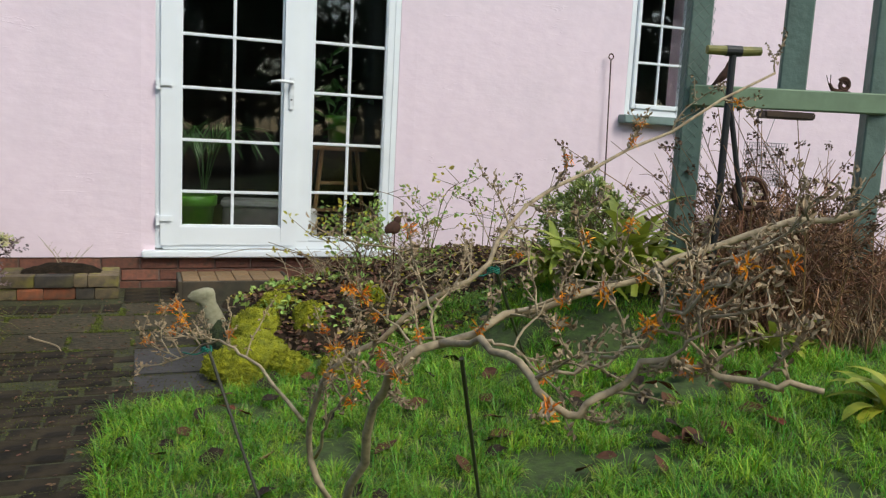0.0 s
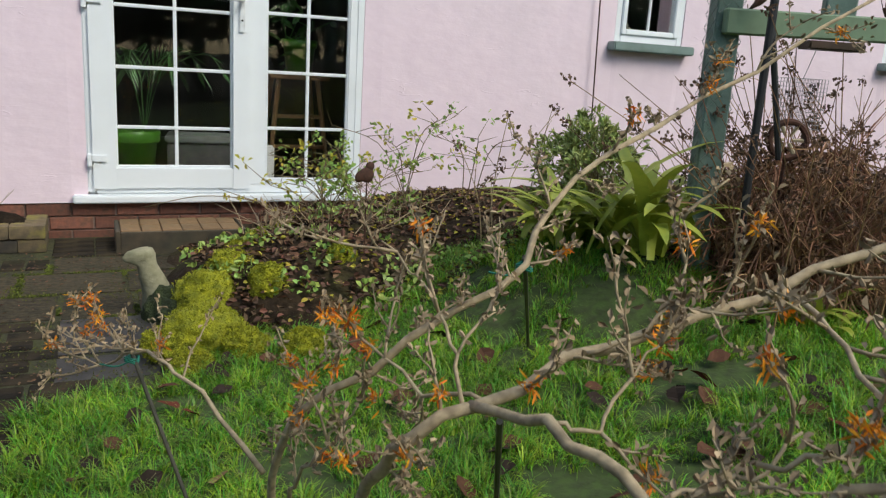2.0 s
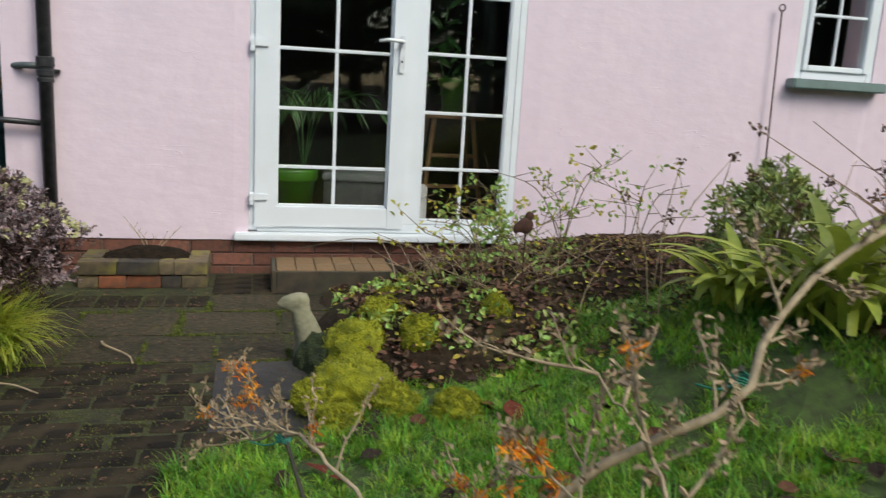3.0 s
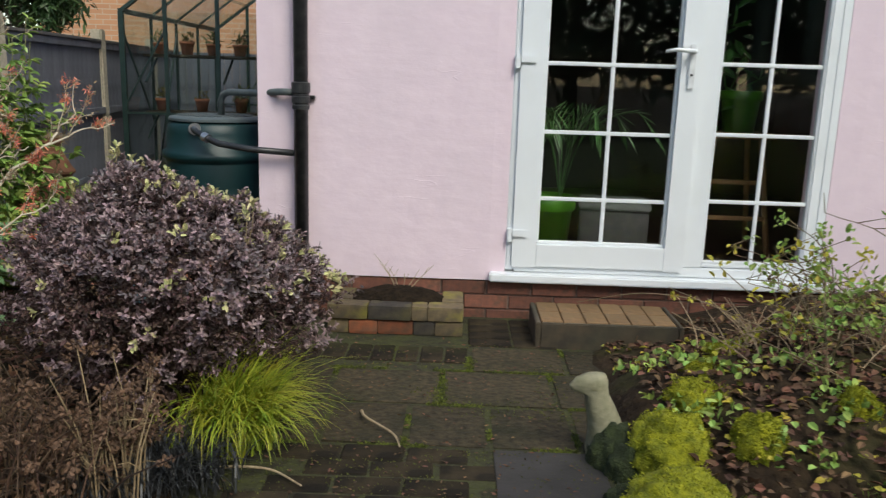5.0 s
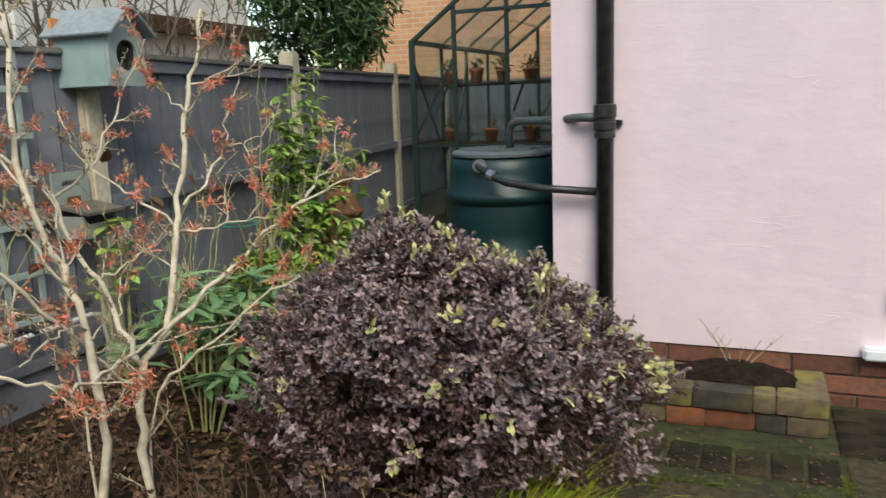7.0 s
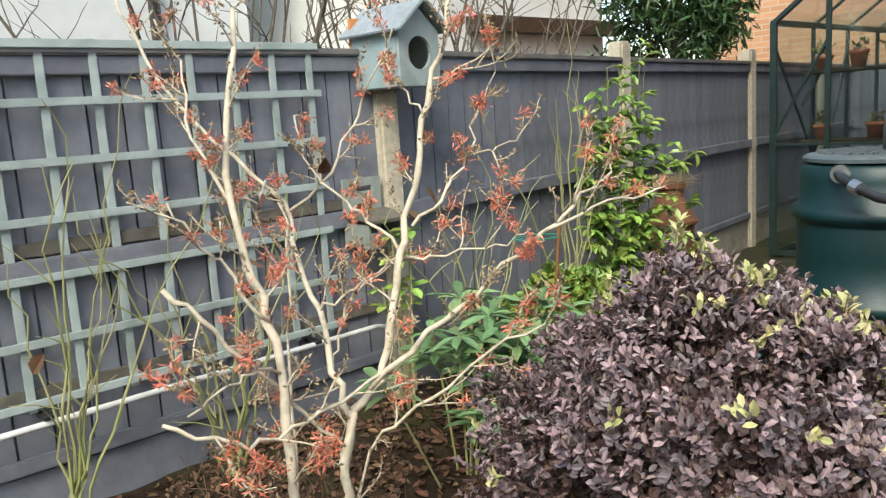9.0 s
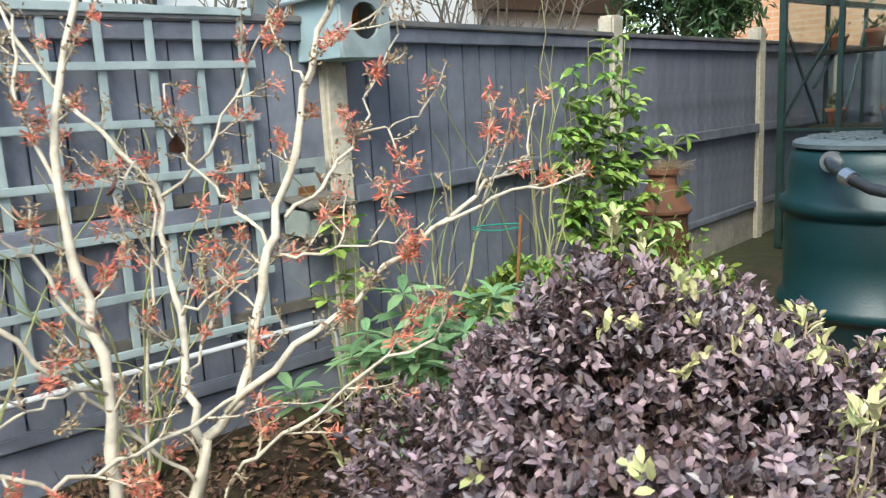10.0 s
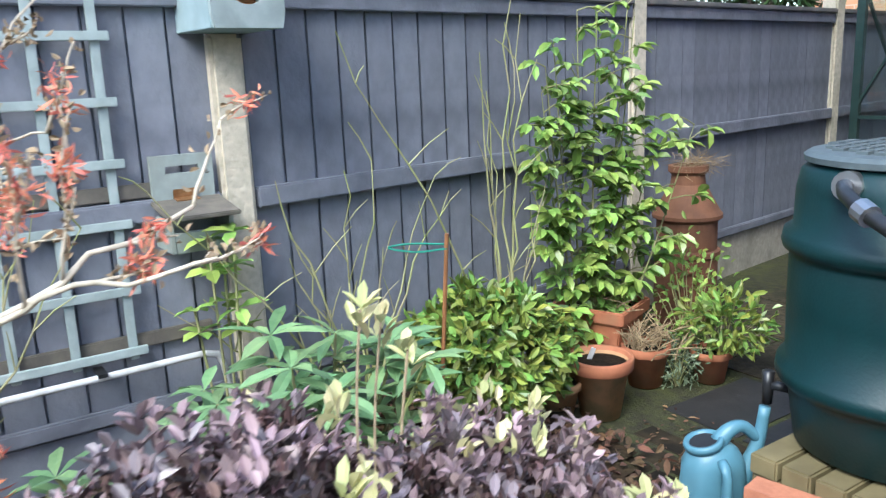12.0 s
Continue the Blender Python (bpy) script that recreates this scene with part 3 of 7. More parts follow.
for z in (0.445, 0.855):
    b = thing("timber_batten", "rough weathered batten behind the trellis", "batten", "trellis battens", (-2.966, -2.5, z))
    part("batten_wood", boxes(((0.0, 0.0, -0.02), (0.0135, 1.72, 0.02))), M_BATTEN, b, bevel=0.003)

# ---- nest box on the post ----
M_BOXBLUE = material("pale_blue_paint", (0.33, 0.42, 0.43), (0.28, 0.37, 0.38), 14, 0.6, bump=0.2, stain=(0.22, 0.27, 0.26), stain_scale=8, vary=0.05)
M_FELT = material("roof_felt", (0.30, 0.34, 0.36), (0.24, 0.27, 0.29), 50, 0.75, bump=0.3, stain=(0.18, 0.2, 0.2), stain_scale=7)
M_BOXIN = material("raw_ply", (0.72, 0.30, 0.11), (0.62, 0.24, 0.08), 12, 0.8)
nest = thing("nest_box", "pale blue wooden owl box with round hole and pitched roof", "nest box", at=(-2.855, -0.68, 1.262), rz=4)


def holed_front(w, h0, h1, r, cz, t):
    """A gabled front board with a round opening through it; x is depth, y width."""
    bm = bmesh.new()
    n = 28
    outer, inner = [], []
    for k in range(n):
        a = 2 * math.pi * k / n
        c, s = math.cos(a), math.sin(a)
        scale = min((w / 2) / max(abs(c), 1e-6), ((h1 - cz) if s > 0 else cz) / max(abs(s), 1e-6))
        y, z = c * scale, cz + s * scale
        z = min(z, h0 + (h1 - h0) * (1 - abs(y) / (w / 2)))
        outer.append((y, z)), inner.append((r * c, cz + r * s))
    rings = [[bm.verts.new((x, y, z)) for y, z in ring] for x in (0, t) for ring in (outer, inner)]
    for k in range(n):
        j = (k + 1) % n
        bm.faces.new((rings[0][k], rings[0][j], rings[1][j], rings[1][k]))
        bm.faces.new((rings[2][k], rings[3][k], rings[3][j], rings[2][j]))
        bm.faces.new((rings[0][k], rings[2][k], rings[2][j], rings[0][j]))
        bm.faces.new((rings[1][k], rings[1][j], rings[3][j], rings[3][k]))
    return bm


part("front", holed_front(0.20, 0.19, 0.275, 0.058, 0.115, 0.014), M_TRELLIS, nest, "greenish front board with a round hole").matrix_local = pose(0.105, 0, 0)
part("side", boxes(((-0.13, -0.10, 0.0), (0.105, -0.088, 0.19))), M_BOXBLUE, nest, bevel=0.002)
part("side", boxes(((-0.13, 0.088, 0.0), (0.105, 0.10, 0.19))), M_BOXBLUE, nest, bevel=0.002)
part("back", boxes(((-0.142, -0.10, 0.0), (-0.13, 0.10, 0.26))), M_BOXIN, nest)
part("bottom", boxes(((-0.13, -0.0875, 0.0), (0.104, 0.0875, 0.012))), M_BOXBLUE, nest)
part("inner_lining", boxes(((-0.03, -0.0875, 0.0125), (-0.02, 0.0875, 0.19))), M_BOXIN, nest, "bare orange plywood inside")
for s in (-1, 1):
    bm = boxes(((-0.16, 0.0, 0.0), (0.165, 0.165, 0.012)))
    ob = part("roof_slope", bm, M_FELT, nest, "grey felted roof board", bevel=0.003)
    ob.matrix_local = Matrix.Translation((0, 0, 0.288)) @ (pose(0, 0, 0, -40) if s > 0 else pose(0, 0, 0, 0, 0, 180) @ pose(0, 0, 0, -40))

# ---- feeder box below it ----
M_FEED = material("grey_green_paint", (0.30, 0.34, 0.31), (0.25, 0.285, 0.26), 22, 0.7, bump=0.25, stain=(0.2, 0.2, 0.16), stain_scale=9, vary=0.05)
M_BRASS = material("rusty_brass", (0.35, 0.20, 0.09), (0.24, 0.12, 0.05), 60, 0.5, metal=0.6)
feeder = thing("squirrel_feeder", "grey-green wooden feeder box with a lifting lid and brass hinge", "feeder", at=(-2.948, -0.825, 0.70))
bm = wall_mesh(-0.085, 0.085, 0.0, 0.245, [(-0.045, 0.045, 0.195, 0.215)], 0.0, 0.014)
part("back_board", bm, M_FEED, feeder, bevel=0.0).matrix_local = pose(0.014, 0, 0, 0, 0, 90)
for y in (-0.085, 0.073):
    part("side", boxes(((0.0145, y, 0.0), (0.145, y + 0.012, 0.085))), M_FEED, feeder, bevel=0.002)
part("front", boxes(((0.135, -0.0725, 0.0), (0.146, 0.0725, 0.055))), M_FEED, feeder, bevel=0.002)
part("bottom", boxes(((0.0145, -0.0725, 0.0), (0.1345, 0.0725, 0.01))), M_FEED, feeder)
lid = part("lid", boxes(((0.0, -0.095, 0.0), (0.165, 0.095, 0.013))), M_BATTEN, feeder, "worn wooden lid", bevel=0.003)
lid.matrix_local = pose(0.018, 0, 0.115, 0, 9, 0)
part("lid_hinge", boxes(((-0.003, -0.032, 0.012), (0.0, 0.032, 0.038)), ((-0.003, -0.032, 0.0135), (0.03, 0.032, 0.0155))), M_BRASS, lid, "rusty brass hinge")

# ---- white waste pipe along the fence ----
M_WHITEPIPE = material("white_pipe", (0.72, 0.72, 0.70), (0.62, 0.62, 0.6), 20, 0.4, stain=(0.4, 0.38, 0.3), stain_scale=12)
pipe = thing("waste_pipe", "white plastic pipe running along the fence", "pipe", at=(-2.905, 0, 0))
bm = bmesh.new()
tube(bm, [(0, -6.0, 0.33), (0, -0.83, 0.385), (0.0, -0.79, 0.375), (0.0, -0.775, 0.34), (0.02, -0.74, 0.05)], 0.0095, 10)
part("pipe_run", bm, M_WHITEPIPE, pipe, smooth=True)
for y in (-1.1, -2.0, -3.0):
    part("clip", boxes(((-0.06, y - 0.012, 0.385), (0.014, y + 0.012, 0.395))), M_BLACK, pipe)

# ---- downpipe and water butt ----
drain = thing("downpipe", "black plastic rainwater downpipe on the house wall", "downpipe", at=(-1.03, -0.06, 0))
bm = bmesh.new()
tube(bm, [(0, 0, 0.0), (0, 0, 4.6)], 0.034, 20)
part("pipe_run", bm, M_BLACK, drain, smooth=True)
bm = bmesh.new()
lathe(bm, [(0.035, 1.0), (0.041, 1.003), (0.041, 1.02), (0.037, 1.024), (0.037, 1.03), (0.043, 1.034), (0.043, 1.06), (0.039, 1.064), (0.039, 1.075), (0.044, 1.08), (0.044, 1.125), (0.035, 1.13)], 24)
part("diverter_collar", bm, M_BLACK, drain, "ribbed black rain diverter")
for z in (1.058, 2.3):
    part("wall_clip", boxes(((-0.045, 0.03, z - 0.009), (0.06, 0.06, z + 0.009))), M_BLACK, drain, bevel=0.003)
M_HOSE = material("grey_hose", (0.10, 0.12, 0.12), (0.07, 0.085, 0.085), 30, 0.45)
M_BUTT = material("dark_teal_plastic", (0.003, 0.028, 0.030), (0.0027, 0.024, 0.026), 25, 0.45, bump=0.08, bump_scale=120, stain=(0.007, 0.034, 0.036), stain_scale=3, stain_amount=0.3)
M_LID = material("grey_green_lid", (0.10, 0.125, 0.13), (0.08, 0.10, 0.105), 40, 0.55, bump=0.1)
BX, BY, BZ = -1.555, 0.315, 0.265
butt = thing("water_butt", "dark teal plastic water butt with grey lid on a stand", "water butt", at=(BX, BY, BZ))
bm = bmesh.new()
lathe(bm, [(0.20, 0.0), (0.222, 0.012), (0.240, 0.13), (0.247, 0.15), (0.264, 0.157), (0.270, 0.17), (0.267, 0.193), (0.249, 0.205), (0.252, 0.33), (0.252, 0.44),
           (0.249, 0.452), (0.266, 0.460), (0.270, 0.474), (0.266, 0.497), (0.247, 0.508), (0.245, 0.59), (0.236, 0.632), (0.215, 0.652), (0.15, 0.654)], 64)
part("barrel", bm, M_BUTT, butt, smooth=True)
bm = bmesh.new()
lathe(bm, [(0.216, 0.648), (0.232, 0.652), (0.233, 0.664), (0.222, 0.672), (0.19, 0.676), (0.05, 0.676)], 56)
lid = part("lid", bm, M_LID, butt, "grey-green ribbed lid", smooth=False)
for gx in range(-5, 6):
    for gy in range(-5, 6):
        if math.hypot(gx, gy) < 5.2:
            part("rib", boxes(((gx * 0.035 - 0.012, gy * 0.035 - 0.012, 0.676), (gx * 0.035 + 0.012, gy * 0.035 + 0.012, 0.682))), M_LID, lid)
bm = bmesh.new()
tube(bm, [(-0.03, -0.225, 0.618), (-0.028, -0.258, 0.620), (-0.01, -0.285, 0.612), (0.04, -0.315, 0.588), (0.12, -0.345, 0.560), (0.28, -0.37, 0.540), (0.49, -0.375, 0.530)], 0.0155, 12)
part("overflow_hose", bm, M_BLACK, butt, "black hose to the downpipe", smooth=True)
bm = bmesh.new()
tube(bm, [(-0.03, -0.222, 0.618), (-0.028, -0.25, 0.620)], 0.03, 14)
M_CLIP = material("steel_clip", (0.5, 0.5, 0.5), rough=0.3, metal=0.9)
part("hose_clip", bm, M_CLIP, butt, "bright steel hose clip")
bm = bmesh.new()
tube(bm, [(0.035, -0.312, 0.591), (0.062, -0.325, 0.580)], 0.023, 12)
part("hose_clip", bm, M_CLIP, butt, "bright steel hose clip")
bm = bmesh.new()
tube(bm, [(0.04, -0.02, 0.675), (0.04, -0.03, 0.75), (0.06, -0.05, 0.785), (0.10, -0.08, 0.80), (0.30, -0.25, 0.803), (0.42, -0.36, 0.815), (0.50, -0.375, 0.815)], 0.017, 12)
part("filler_hose", bm, M_HOSE, butt, "grey hose from the downpipe", smooth=True)
bm = bmesh.new()
tube(bm, [(-0.236, -0.06, 0.08), (-0.285, -0.075, 0.08)], 0.012, 10)
tube(bm, [(-0.285, -0.075, 0.115), (-0.285, -0.075, 0.03)], [0.016, 0.012], 10)
part("tap", bm, M_BLACK, butt, "black plastic tap", smooth=True)

# timber stand
M_SLEEPER = material("treated_timber", (0.215, 0.175, 0.085), (0.15, 0.12, 0.055), 10, 0.75, bump=0.3, stain=(0.15, 0.12, 0.06), stain_scale=8, stain_amount=0.6, vary=0.15)
stand = thing("timber_stand", "stand of stacked treated timber offcuts under the water butt", "stand", at=(0, 0, 0))
for k in range(6):
    x = -1.745 + k * 0.078
    part("deck_timber", boxes(((x, 0.035, 0.215), (x + 0.068, 0.60, 0.2645))), M_SLEEPER, stand, bevel=0.005)
for y in (0.045, 0.50):
    for z in (0.0, 0.107):
        part("bearer", boxes(((-1.745, y, z), (-1.275, y + 0.09, z + 0.105))), M_SLEEPER, stand, bevel=0.005)
M_ENGBRICK = material("orange_brick", (0.47, 0.19, 0.105), (0.40, 0.155, 0.085), 60, 0.8, bump=0.3, stain=(0.3, 0.1, 0.06), stain_scale=10)
M_GREYBRICK = material("grey_brick", (0.11, 0.105, 0.11), (0.07, 0.07, 0.072), 40, 0.85, bump=0.3)


def holed_brick(name, label, mat, at, rz, holes):
    """A perforated brick stood on its long edge, three holes through its bed."""
    b = thing(name, label, "brick", "", at, rz)
    hole_w = [(h - 0.018, h + 0.018, 0.030, 0.072) for h in holes]
    n = 16
    bm = wall_mesh(0.0, 0.215, 0.0, 0.1025, hole_w, 0.0, 0.065)
    part("brick_body", bm, mat, b)
    for h in holes:
        bm = bmesh.new()
        ring_o = [bm.verts.new((h + 0.0182 * max(-1, min(1, 1.6 * math.cos(a))), -0.0015, 0.051 + 0.0212 * max(-1, min(1, 1.6 * math.sin(a))))) for a in (2 * math.pi * k / n for k in range(n))]
        ring_i = [bm.verts.new((h + 0.0165 * math.cos(a), -0.0015, 0.051 + 0.0165 * math.sin(a))) for a in (2 * math.pi * k / n for k in range(n))]
        ring_b = [bm.verts.new((h + 0.0165 * math.cos(a), 0.064, 0.051 + 0.0165 * math.sin(a))) for a in (2 * math.pi * k / n for k in range(n))]
        for k in range(n):
            j = (k + 1) % n
            bm.faces.new((ring_o[k], ring_o[j], ring_i[j], ring_i[k]))
            bm.faces.new((ring_i[k], ring_i[j], ring_b[j], ring_b[k]))
        part("hole_lining", bm, mat, b)
    return b


holed_brick("loose_brick", "orange perforated brick stood on edge against the stand", M_ENGBRICK, (-1.695, -0.055, 0.128), 10, (0.045, 0.105, 0.165))
gb = thing("loose_brick", "dark grey brick lying under the orange brick", "brick", "", (-1.715, -0.115, 0.062), 12)
part("brick_body", boxes(((0, 0, 0), (0.215, 0.1025, 0.065))), M_GREYBRICK, gb, bevel=0.005)
gb = thing("loose_brick", "dark grey brick lying on the paving", "brick", "", (-1.715, -0.115, 0.0), 9)
part("brick_body", boxes(((0, 0, -0.005), (0.215, 0.1025, 0.0615))), M_GREYBRICK, gb, bevel=0.005)

# ---- watering can ----
M_CAN = material("pale_blue_plastic", (0.10, 0.235, 0.30), (0.09, 0.21, 0.27), 20, 0.4, stain=(0.12, 0.24, 0.30), stain_scale=12)
can = thing("watering_can", "pale blue plastic watering can on the paving", "watering can", at=(-1.865, 0.065, 0.0), rz=62)
bm = bmesh.new()
lathe(bm, [(0.055, 0.0), (0.078, 0.004), (0.084, 0.02), (0.083, 0.15), (0.078, 0.185), (0.062, 0.215), (0.046, 0.228), (0.030, 0.232)], 40)
for v in bm.verts:
    a = math.atan2(v.co.y, v.co.x)
    groove = smoothstep(0.03, 0.06, v.co.z) * smoothstep(0.20, 0.15, v.co.z)
    v.co.y *= 0.80
    if v.co.y < 0:
        v.co.y += 0.016 * groove * max(0.0, math.cos(2 * (a + math.pi / 2)))
    v.co.x += 0.012 * groove * max(0.0, -math.cos(a)) * abs(math.sin(3 * a))
part("can_body", bm, M_CAN, can, smooth=True)
bm = bmesh.new()
lathe(bm, [(0.034, 0.0), (0.046, 0.0), (0.049, 0.012), (0.045, 0.020), (0.036, 0.018), (0.034, 0.004)], 28)
part("mouth_rim", bm, M_CAN, can, smooth=True).matrix_local = pose(-0.022, 0, 0.226, 0, -14, 0)
# No hole is cut: a black disc stands for the shade inside the mouth.
bm = bmesh.new()
lathe(bm, [(0.036, 0.0), (0.036, 0.002)], 24)
part("can_mouth", bm, M_RUBBER, can, "black disc standing for the shade in the opening").matrix_local = pose(-0.022, 0, 0.238, 0, -14, 0)
bm = bmesh.new()
tube(bm, bezier([(0.055, 0, 0.10), (0.095, 0, 0.17), (0.118, 0.0, 0.24), (0.128, 0, 0.315)], 10), [0.034, 0.030, 0.026, 0.022, 0.019, 0.017, 0.016, 0.015, 0.014, 0.014], 14)
part("spout", bm, M_CAN, can, smooth=True)
bm = bmesh.new()
tube(bm, bezier([(0.012, 0, 0.232), (0.040, 0, 0.262), (0.075, 0, 0.268), (0.112, 0, 0.235)], 12), [0.022, 0.021, 0.020, 0.019, 0.018, 0.017, 0.016, 0.015, 0.015, 0.014, 0.014, 0.014], 12)
part("bridge", bm, M_CAN, can, smooth=True)
bm = bmesh.new()
tube(bm, bezier([(0.0, -0.050, 0.205), (0.0, -0.078, 0.185), (0.0, -0.078, 0.10), (0.0, -0.058, 0.055)], 12), 0.013, 12)
part("can_handle", bm, M_CAN, can, smooth=True)

# ---- pots and chiminea ----
M_TERRA = material("terracotta", (0.42, 0.155, 0.075), (0.34, 0.12, 0.06), 25, 0.8, bump=0.2, stain=(0.24, 0.17, 0.09), stain_scale=9, stain_amount=0.6)
M_TERRAOLD = material("algae_terracotta", (0.50, 0.27, 0.13), (0.36, 0.22, 0.11), 18, 0.8, bump=0.25, stain=(0.17, 0.16, 0.06), stain_scale=9, stain_amount=0.8)
pot = flower_pot("terracotta_pot", "weathered terracotta pot of soil with a white plant label", 0.066, 0.098, 0.205, M_TERRAOLD, (-2.515, 0.345, 0.0), M_SOIL)
bm = bmesh.new()
lathe(bm, [(0.101, 0.16), (0.107, 0.165), (0.109, 0.201), (0.104, 0.207), (0.092, 0.203), (0.090, 0.178)], 28)
part("pot_rim", bm, M_TERRA, pot, "clean orange rim", smooth=True)
tag_ = thing("plant_label", "white plastic plant label stuck in the pot", "label", at=(-2.555, 0.33, 0.18), rz=40)
part("label_blade", boxes(((-0.008, -0.001, -0.03), (0.008, 0.001, 0.055))), M_PAPER, tag_).matrix_local = pose(0, 0, 0, 15, 20, 0)
trough = thing("terracotta_trough", "large square terracotta planter with dead stems", "planter", at=(-2.81, 0.64, 0.0), rz=20)
bm = bmesh.new()
outer = [(0.085, 0.0), (0.115, 0.22), (0.128, 0.222), (0.13, 0.27), (0.115, 0.272), (0.108, 0.235)]
rings = [[bm.verts.new((sx * r * 1.15, sy * r, z)) for sx, sy in ((-1, -1), (1, -1), (1, 1), (-1, 1))] for r, z in outer]
for a, b in zip(rings, rings[1:]):
    for k in range(4):
        bm.faces.new((a[k], a[(k + 1) % 4], b[(k + 1) % 4], b[k]))
bm.faces.new(rings[0][::-1]), bm.faces.new(rings[-1])
part("planter_body", bm, M_TERRA, trough, bevel=0.004)
part("potting_soil", boxes(((-0.118, -0.10, 0.236), (0.118, 0.10, 0.245))), M_SOIL, trough)
flower_pot("terracotta_pot", "terracotta pot of dry straw-coloured stems", 0.06, 0.082, 0.15, M_TERRA, (-2.60, 0.66, 0.0), M_SOIL)
flower_pot("terracotta_pot", "small terracotta pot with a leafy green plant", 0.05, 0.07, 0.12, M_TERRA, (-2.47, 0.86, 0.0), M_SOIL)
flower_pot("terracotta_pot", "brown terracotta pot half hidden by a shrub", 0.06, 0.085, 0.13, M_TERRAOLD, (-2.60, 0.22, 0.0), M_SOIL)
M_RUST = material("rusty_terracotta", (0.21, 0.092, 0.045), (0.15, 0.066, 0.034), 16, 0.8, bump=0.2, stain=(0.12, 0.07, 0.045), stain_scale=6)
chim = thing("chiminea", "rust-brown terracotta chimney pot with straw in its top", "chiminea", at=(-2.99, 1.36, 0.0))
bm = bmesh.new()
lathe(bm, [(0.13, 0.0), (0.135, 0.01), (0.135, 0.30), (0.145, 0.31), (0.145, 0.33), (0.13, 0.335), (0.13, 0.46), (0.15, 0.475), (0.15, 0.49), (0.135, 0.51), (0.075, 0.62), (0.07, 0.66), (0.085, 0.675), (0.085, 0.70), (0.065, 0.70), (0.06, 0.62)], 36)
part("pot_body", bm, M_RUST, chim, smooth=False)
bm = bmesh.new()
tube(bm, bezier([(0.06, -0.125, 0.12), (0.075, -0.125, 0.24), (0.12, -0.075, 0.24), (0.125, -0.055, 0.12)], 12), 0.012, 8)
part("mouth_rim", bm, M_RUST, chim, "raised rim of the mouth", smooth=True)

# ---- greenhouse ----
M_GHFRAME = material("dark_green_aluminium", (0.030, 0.062, 0.052), (0.025, 0.05, 0.043), 20, 0.4, metal=0.2, stain=(0.08, 0.10, 0.08), stain_scale=12, stain_amount=0.3)
M_GHGLASS = glass_material("greenhouse_glass", 0.03, (0.86, 0.92, 0.90))
gh = thing("greenhouse", "dark green aluminium greenhouse with potted plants on its shelves", "greenhouse", at=(-3.15, 2.98, 0))
GW, GD, EAVE, RIDGE = 1.72, 2.6, 1.64, 2.28


def rod(name, a, b, w=0.02, parent=gh, mat=M_GHFRAME):
    a, b = Vector(a), Vector(b)
    d = b - a
    m = Matrix.Translation(a) @ d.to_track_quat("Z", "Y").to_matrix().to_4x4()
    bm = bmesh.new()
    box(bm, (-w, -w * 0.7, 0), (w, w * 0.7, d.length), m)
    return part(name, bm, mat, parent)


for x in (0.0, GW):
    for k, y in enumerate((0.0, 0.65, 1.3, 1.95, GD)):
        rod("post", (x, y, 0.0), (x, y, EAVE), 0.022 if k in (0, 4) else 0.014)
    rod("eave_rail", (x, 0, EAVE), (x, GD, EAVE), 0.026)
    rod("base_rail", (x, 0, 0.03), (x, GD, 0.03), 0.022)
    for k, y in enumerate((0.0, 0.65, 1.3, 1.95, GD)):
        rod("rafter", (x, y, EAVE), (GW / 2, y, RIDGE), 0.02 if k in (0, 4) else 0.013)
rod("ridge_rail", (GW / 2, 0, RIDGE), (GW / 2, GD, RIDGE), 0.026)
for y in (0.0, GD):
    for x in (0.37, 0.81, 1.25):
        rod("gable_post", (x, y, 0.0), (x, y, EAVE + (RIDGE - EAVE) * (1 - abs(x - GW / 2) / (GW / 2))), 0.016)
    rod("base_rail", (0, y, 0.03), (GW, y, 0.03), 0.022)
    rod("tie_bar", (0.0, y, 0.80), (GW, y, 0.80), 0.012)
rod("tie_bar", (0.37, 0.0, EAVE + 0.21), (1.25, 0.0, EAVE + 0.21), 0.02)
for (xa, ya, za), (xb, yb, zb) in (((0.0, 0.65, 0.1), (0.0, 1.3, 1.5)), ((0, 0.0, 1.5), (0, 0.65, 0.7)), ((0.0, 0.0, 0.85), (0.37, 0, 1.5)), ((GW, 0.65, 0.1), (GW, 1.95, 1.5)), ((0.0, GD, 0.3), (0.8, GD, 1.6)), ((1.6, GD, 0.3), (0.8, GD, 1.6))):
    rod("brace", (xa, ya, za), (xb, yb, zb), 0.010)
for k in range(3):
    x0, x1 = (0.0, 0.37, 0.81)[k], (0.37, 0.81, 1.25)[k]
    part("pane", boxes(((x0 + 0.015, -0.002, 0.05), (x1 - 0.015, 0.002, EAVE))), M_GHGLASS, gh).visible_shadow = False
for k in range(4):
    y0, y1 = (0.0, 0.65, 1.3, 1.95)[k], (0.65, 1.3, 1.95, GD)[k]
    part("pane", boxes(((-0.002, y0 + 0.015, 0.05), (0.002, y1 - 0.015, EAVE - 0.02))), M_GHGLASS, gh).visible_shadow = False
    bm = boxes(((0.0, y0 + 0.015, -0.002), (math.hypot(GW / 2, RIDGE - EAVE) - 0.03, y1 - 0.015, 0.002)))
    ob = part("roof_pane", bm, M_GHGLASS, gh)
    ob.matrix_local = pose(0.01, 0, EAVE + 0.012, 0, -math.degrees(math.atan2(RIDGE - EAVE, GW / 2)), 0)
    ob.visible_shadow = False
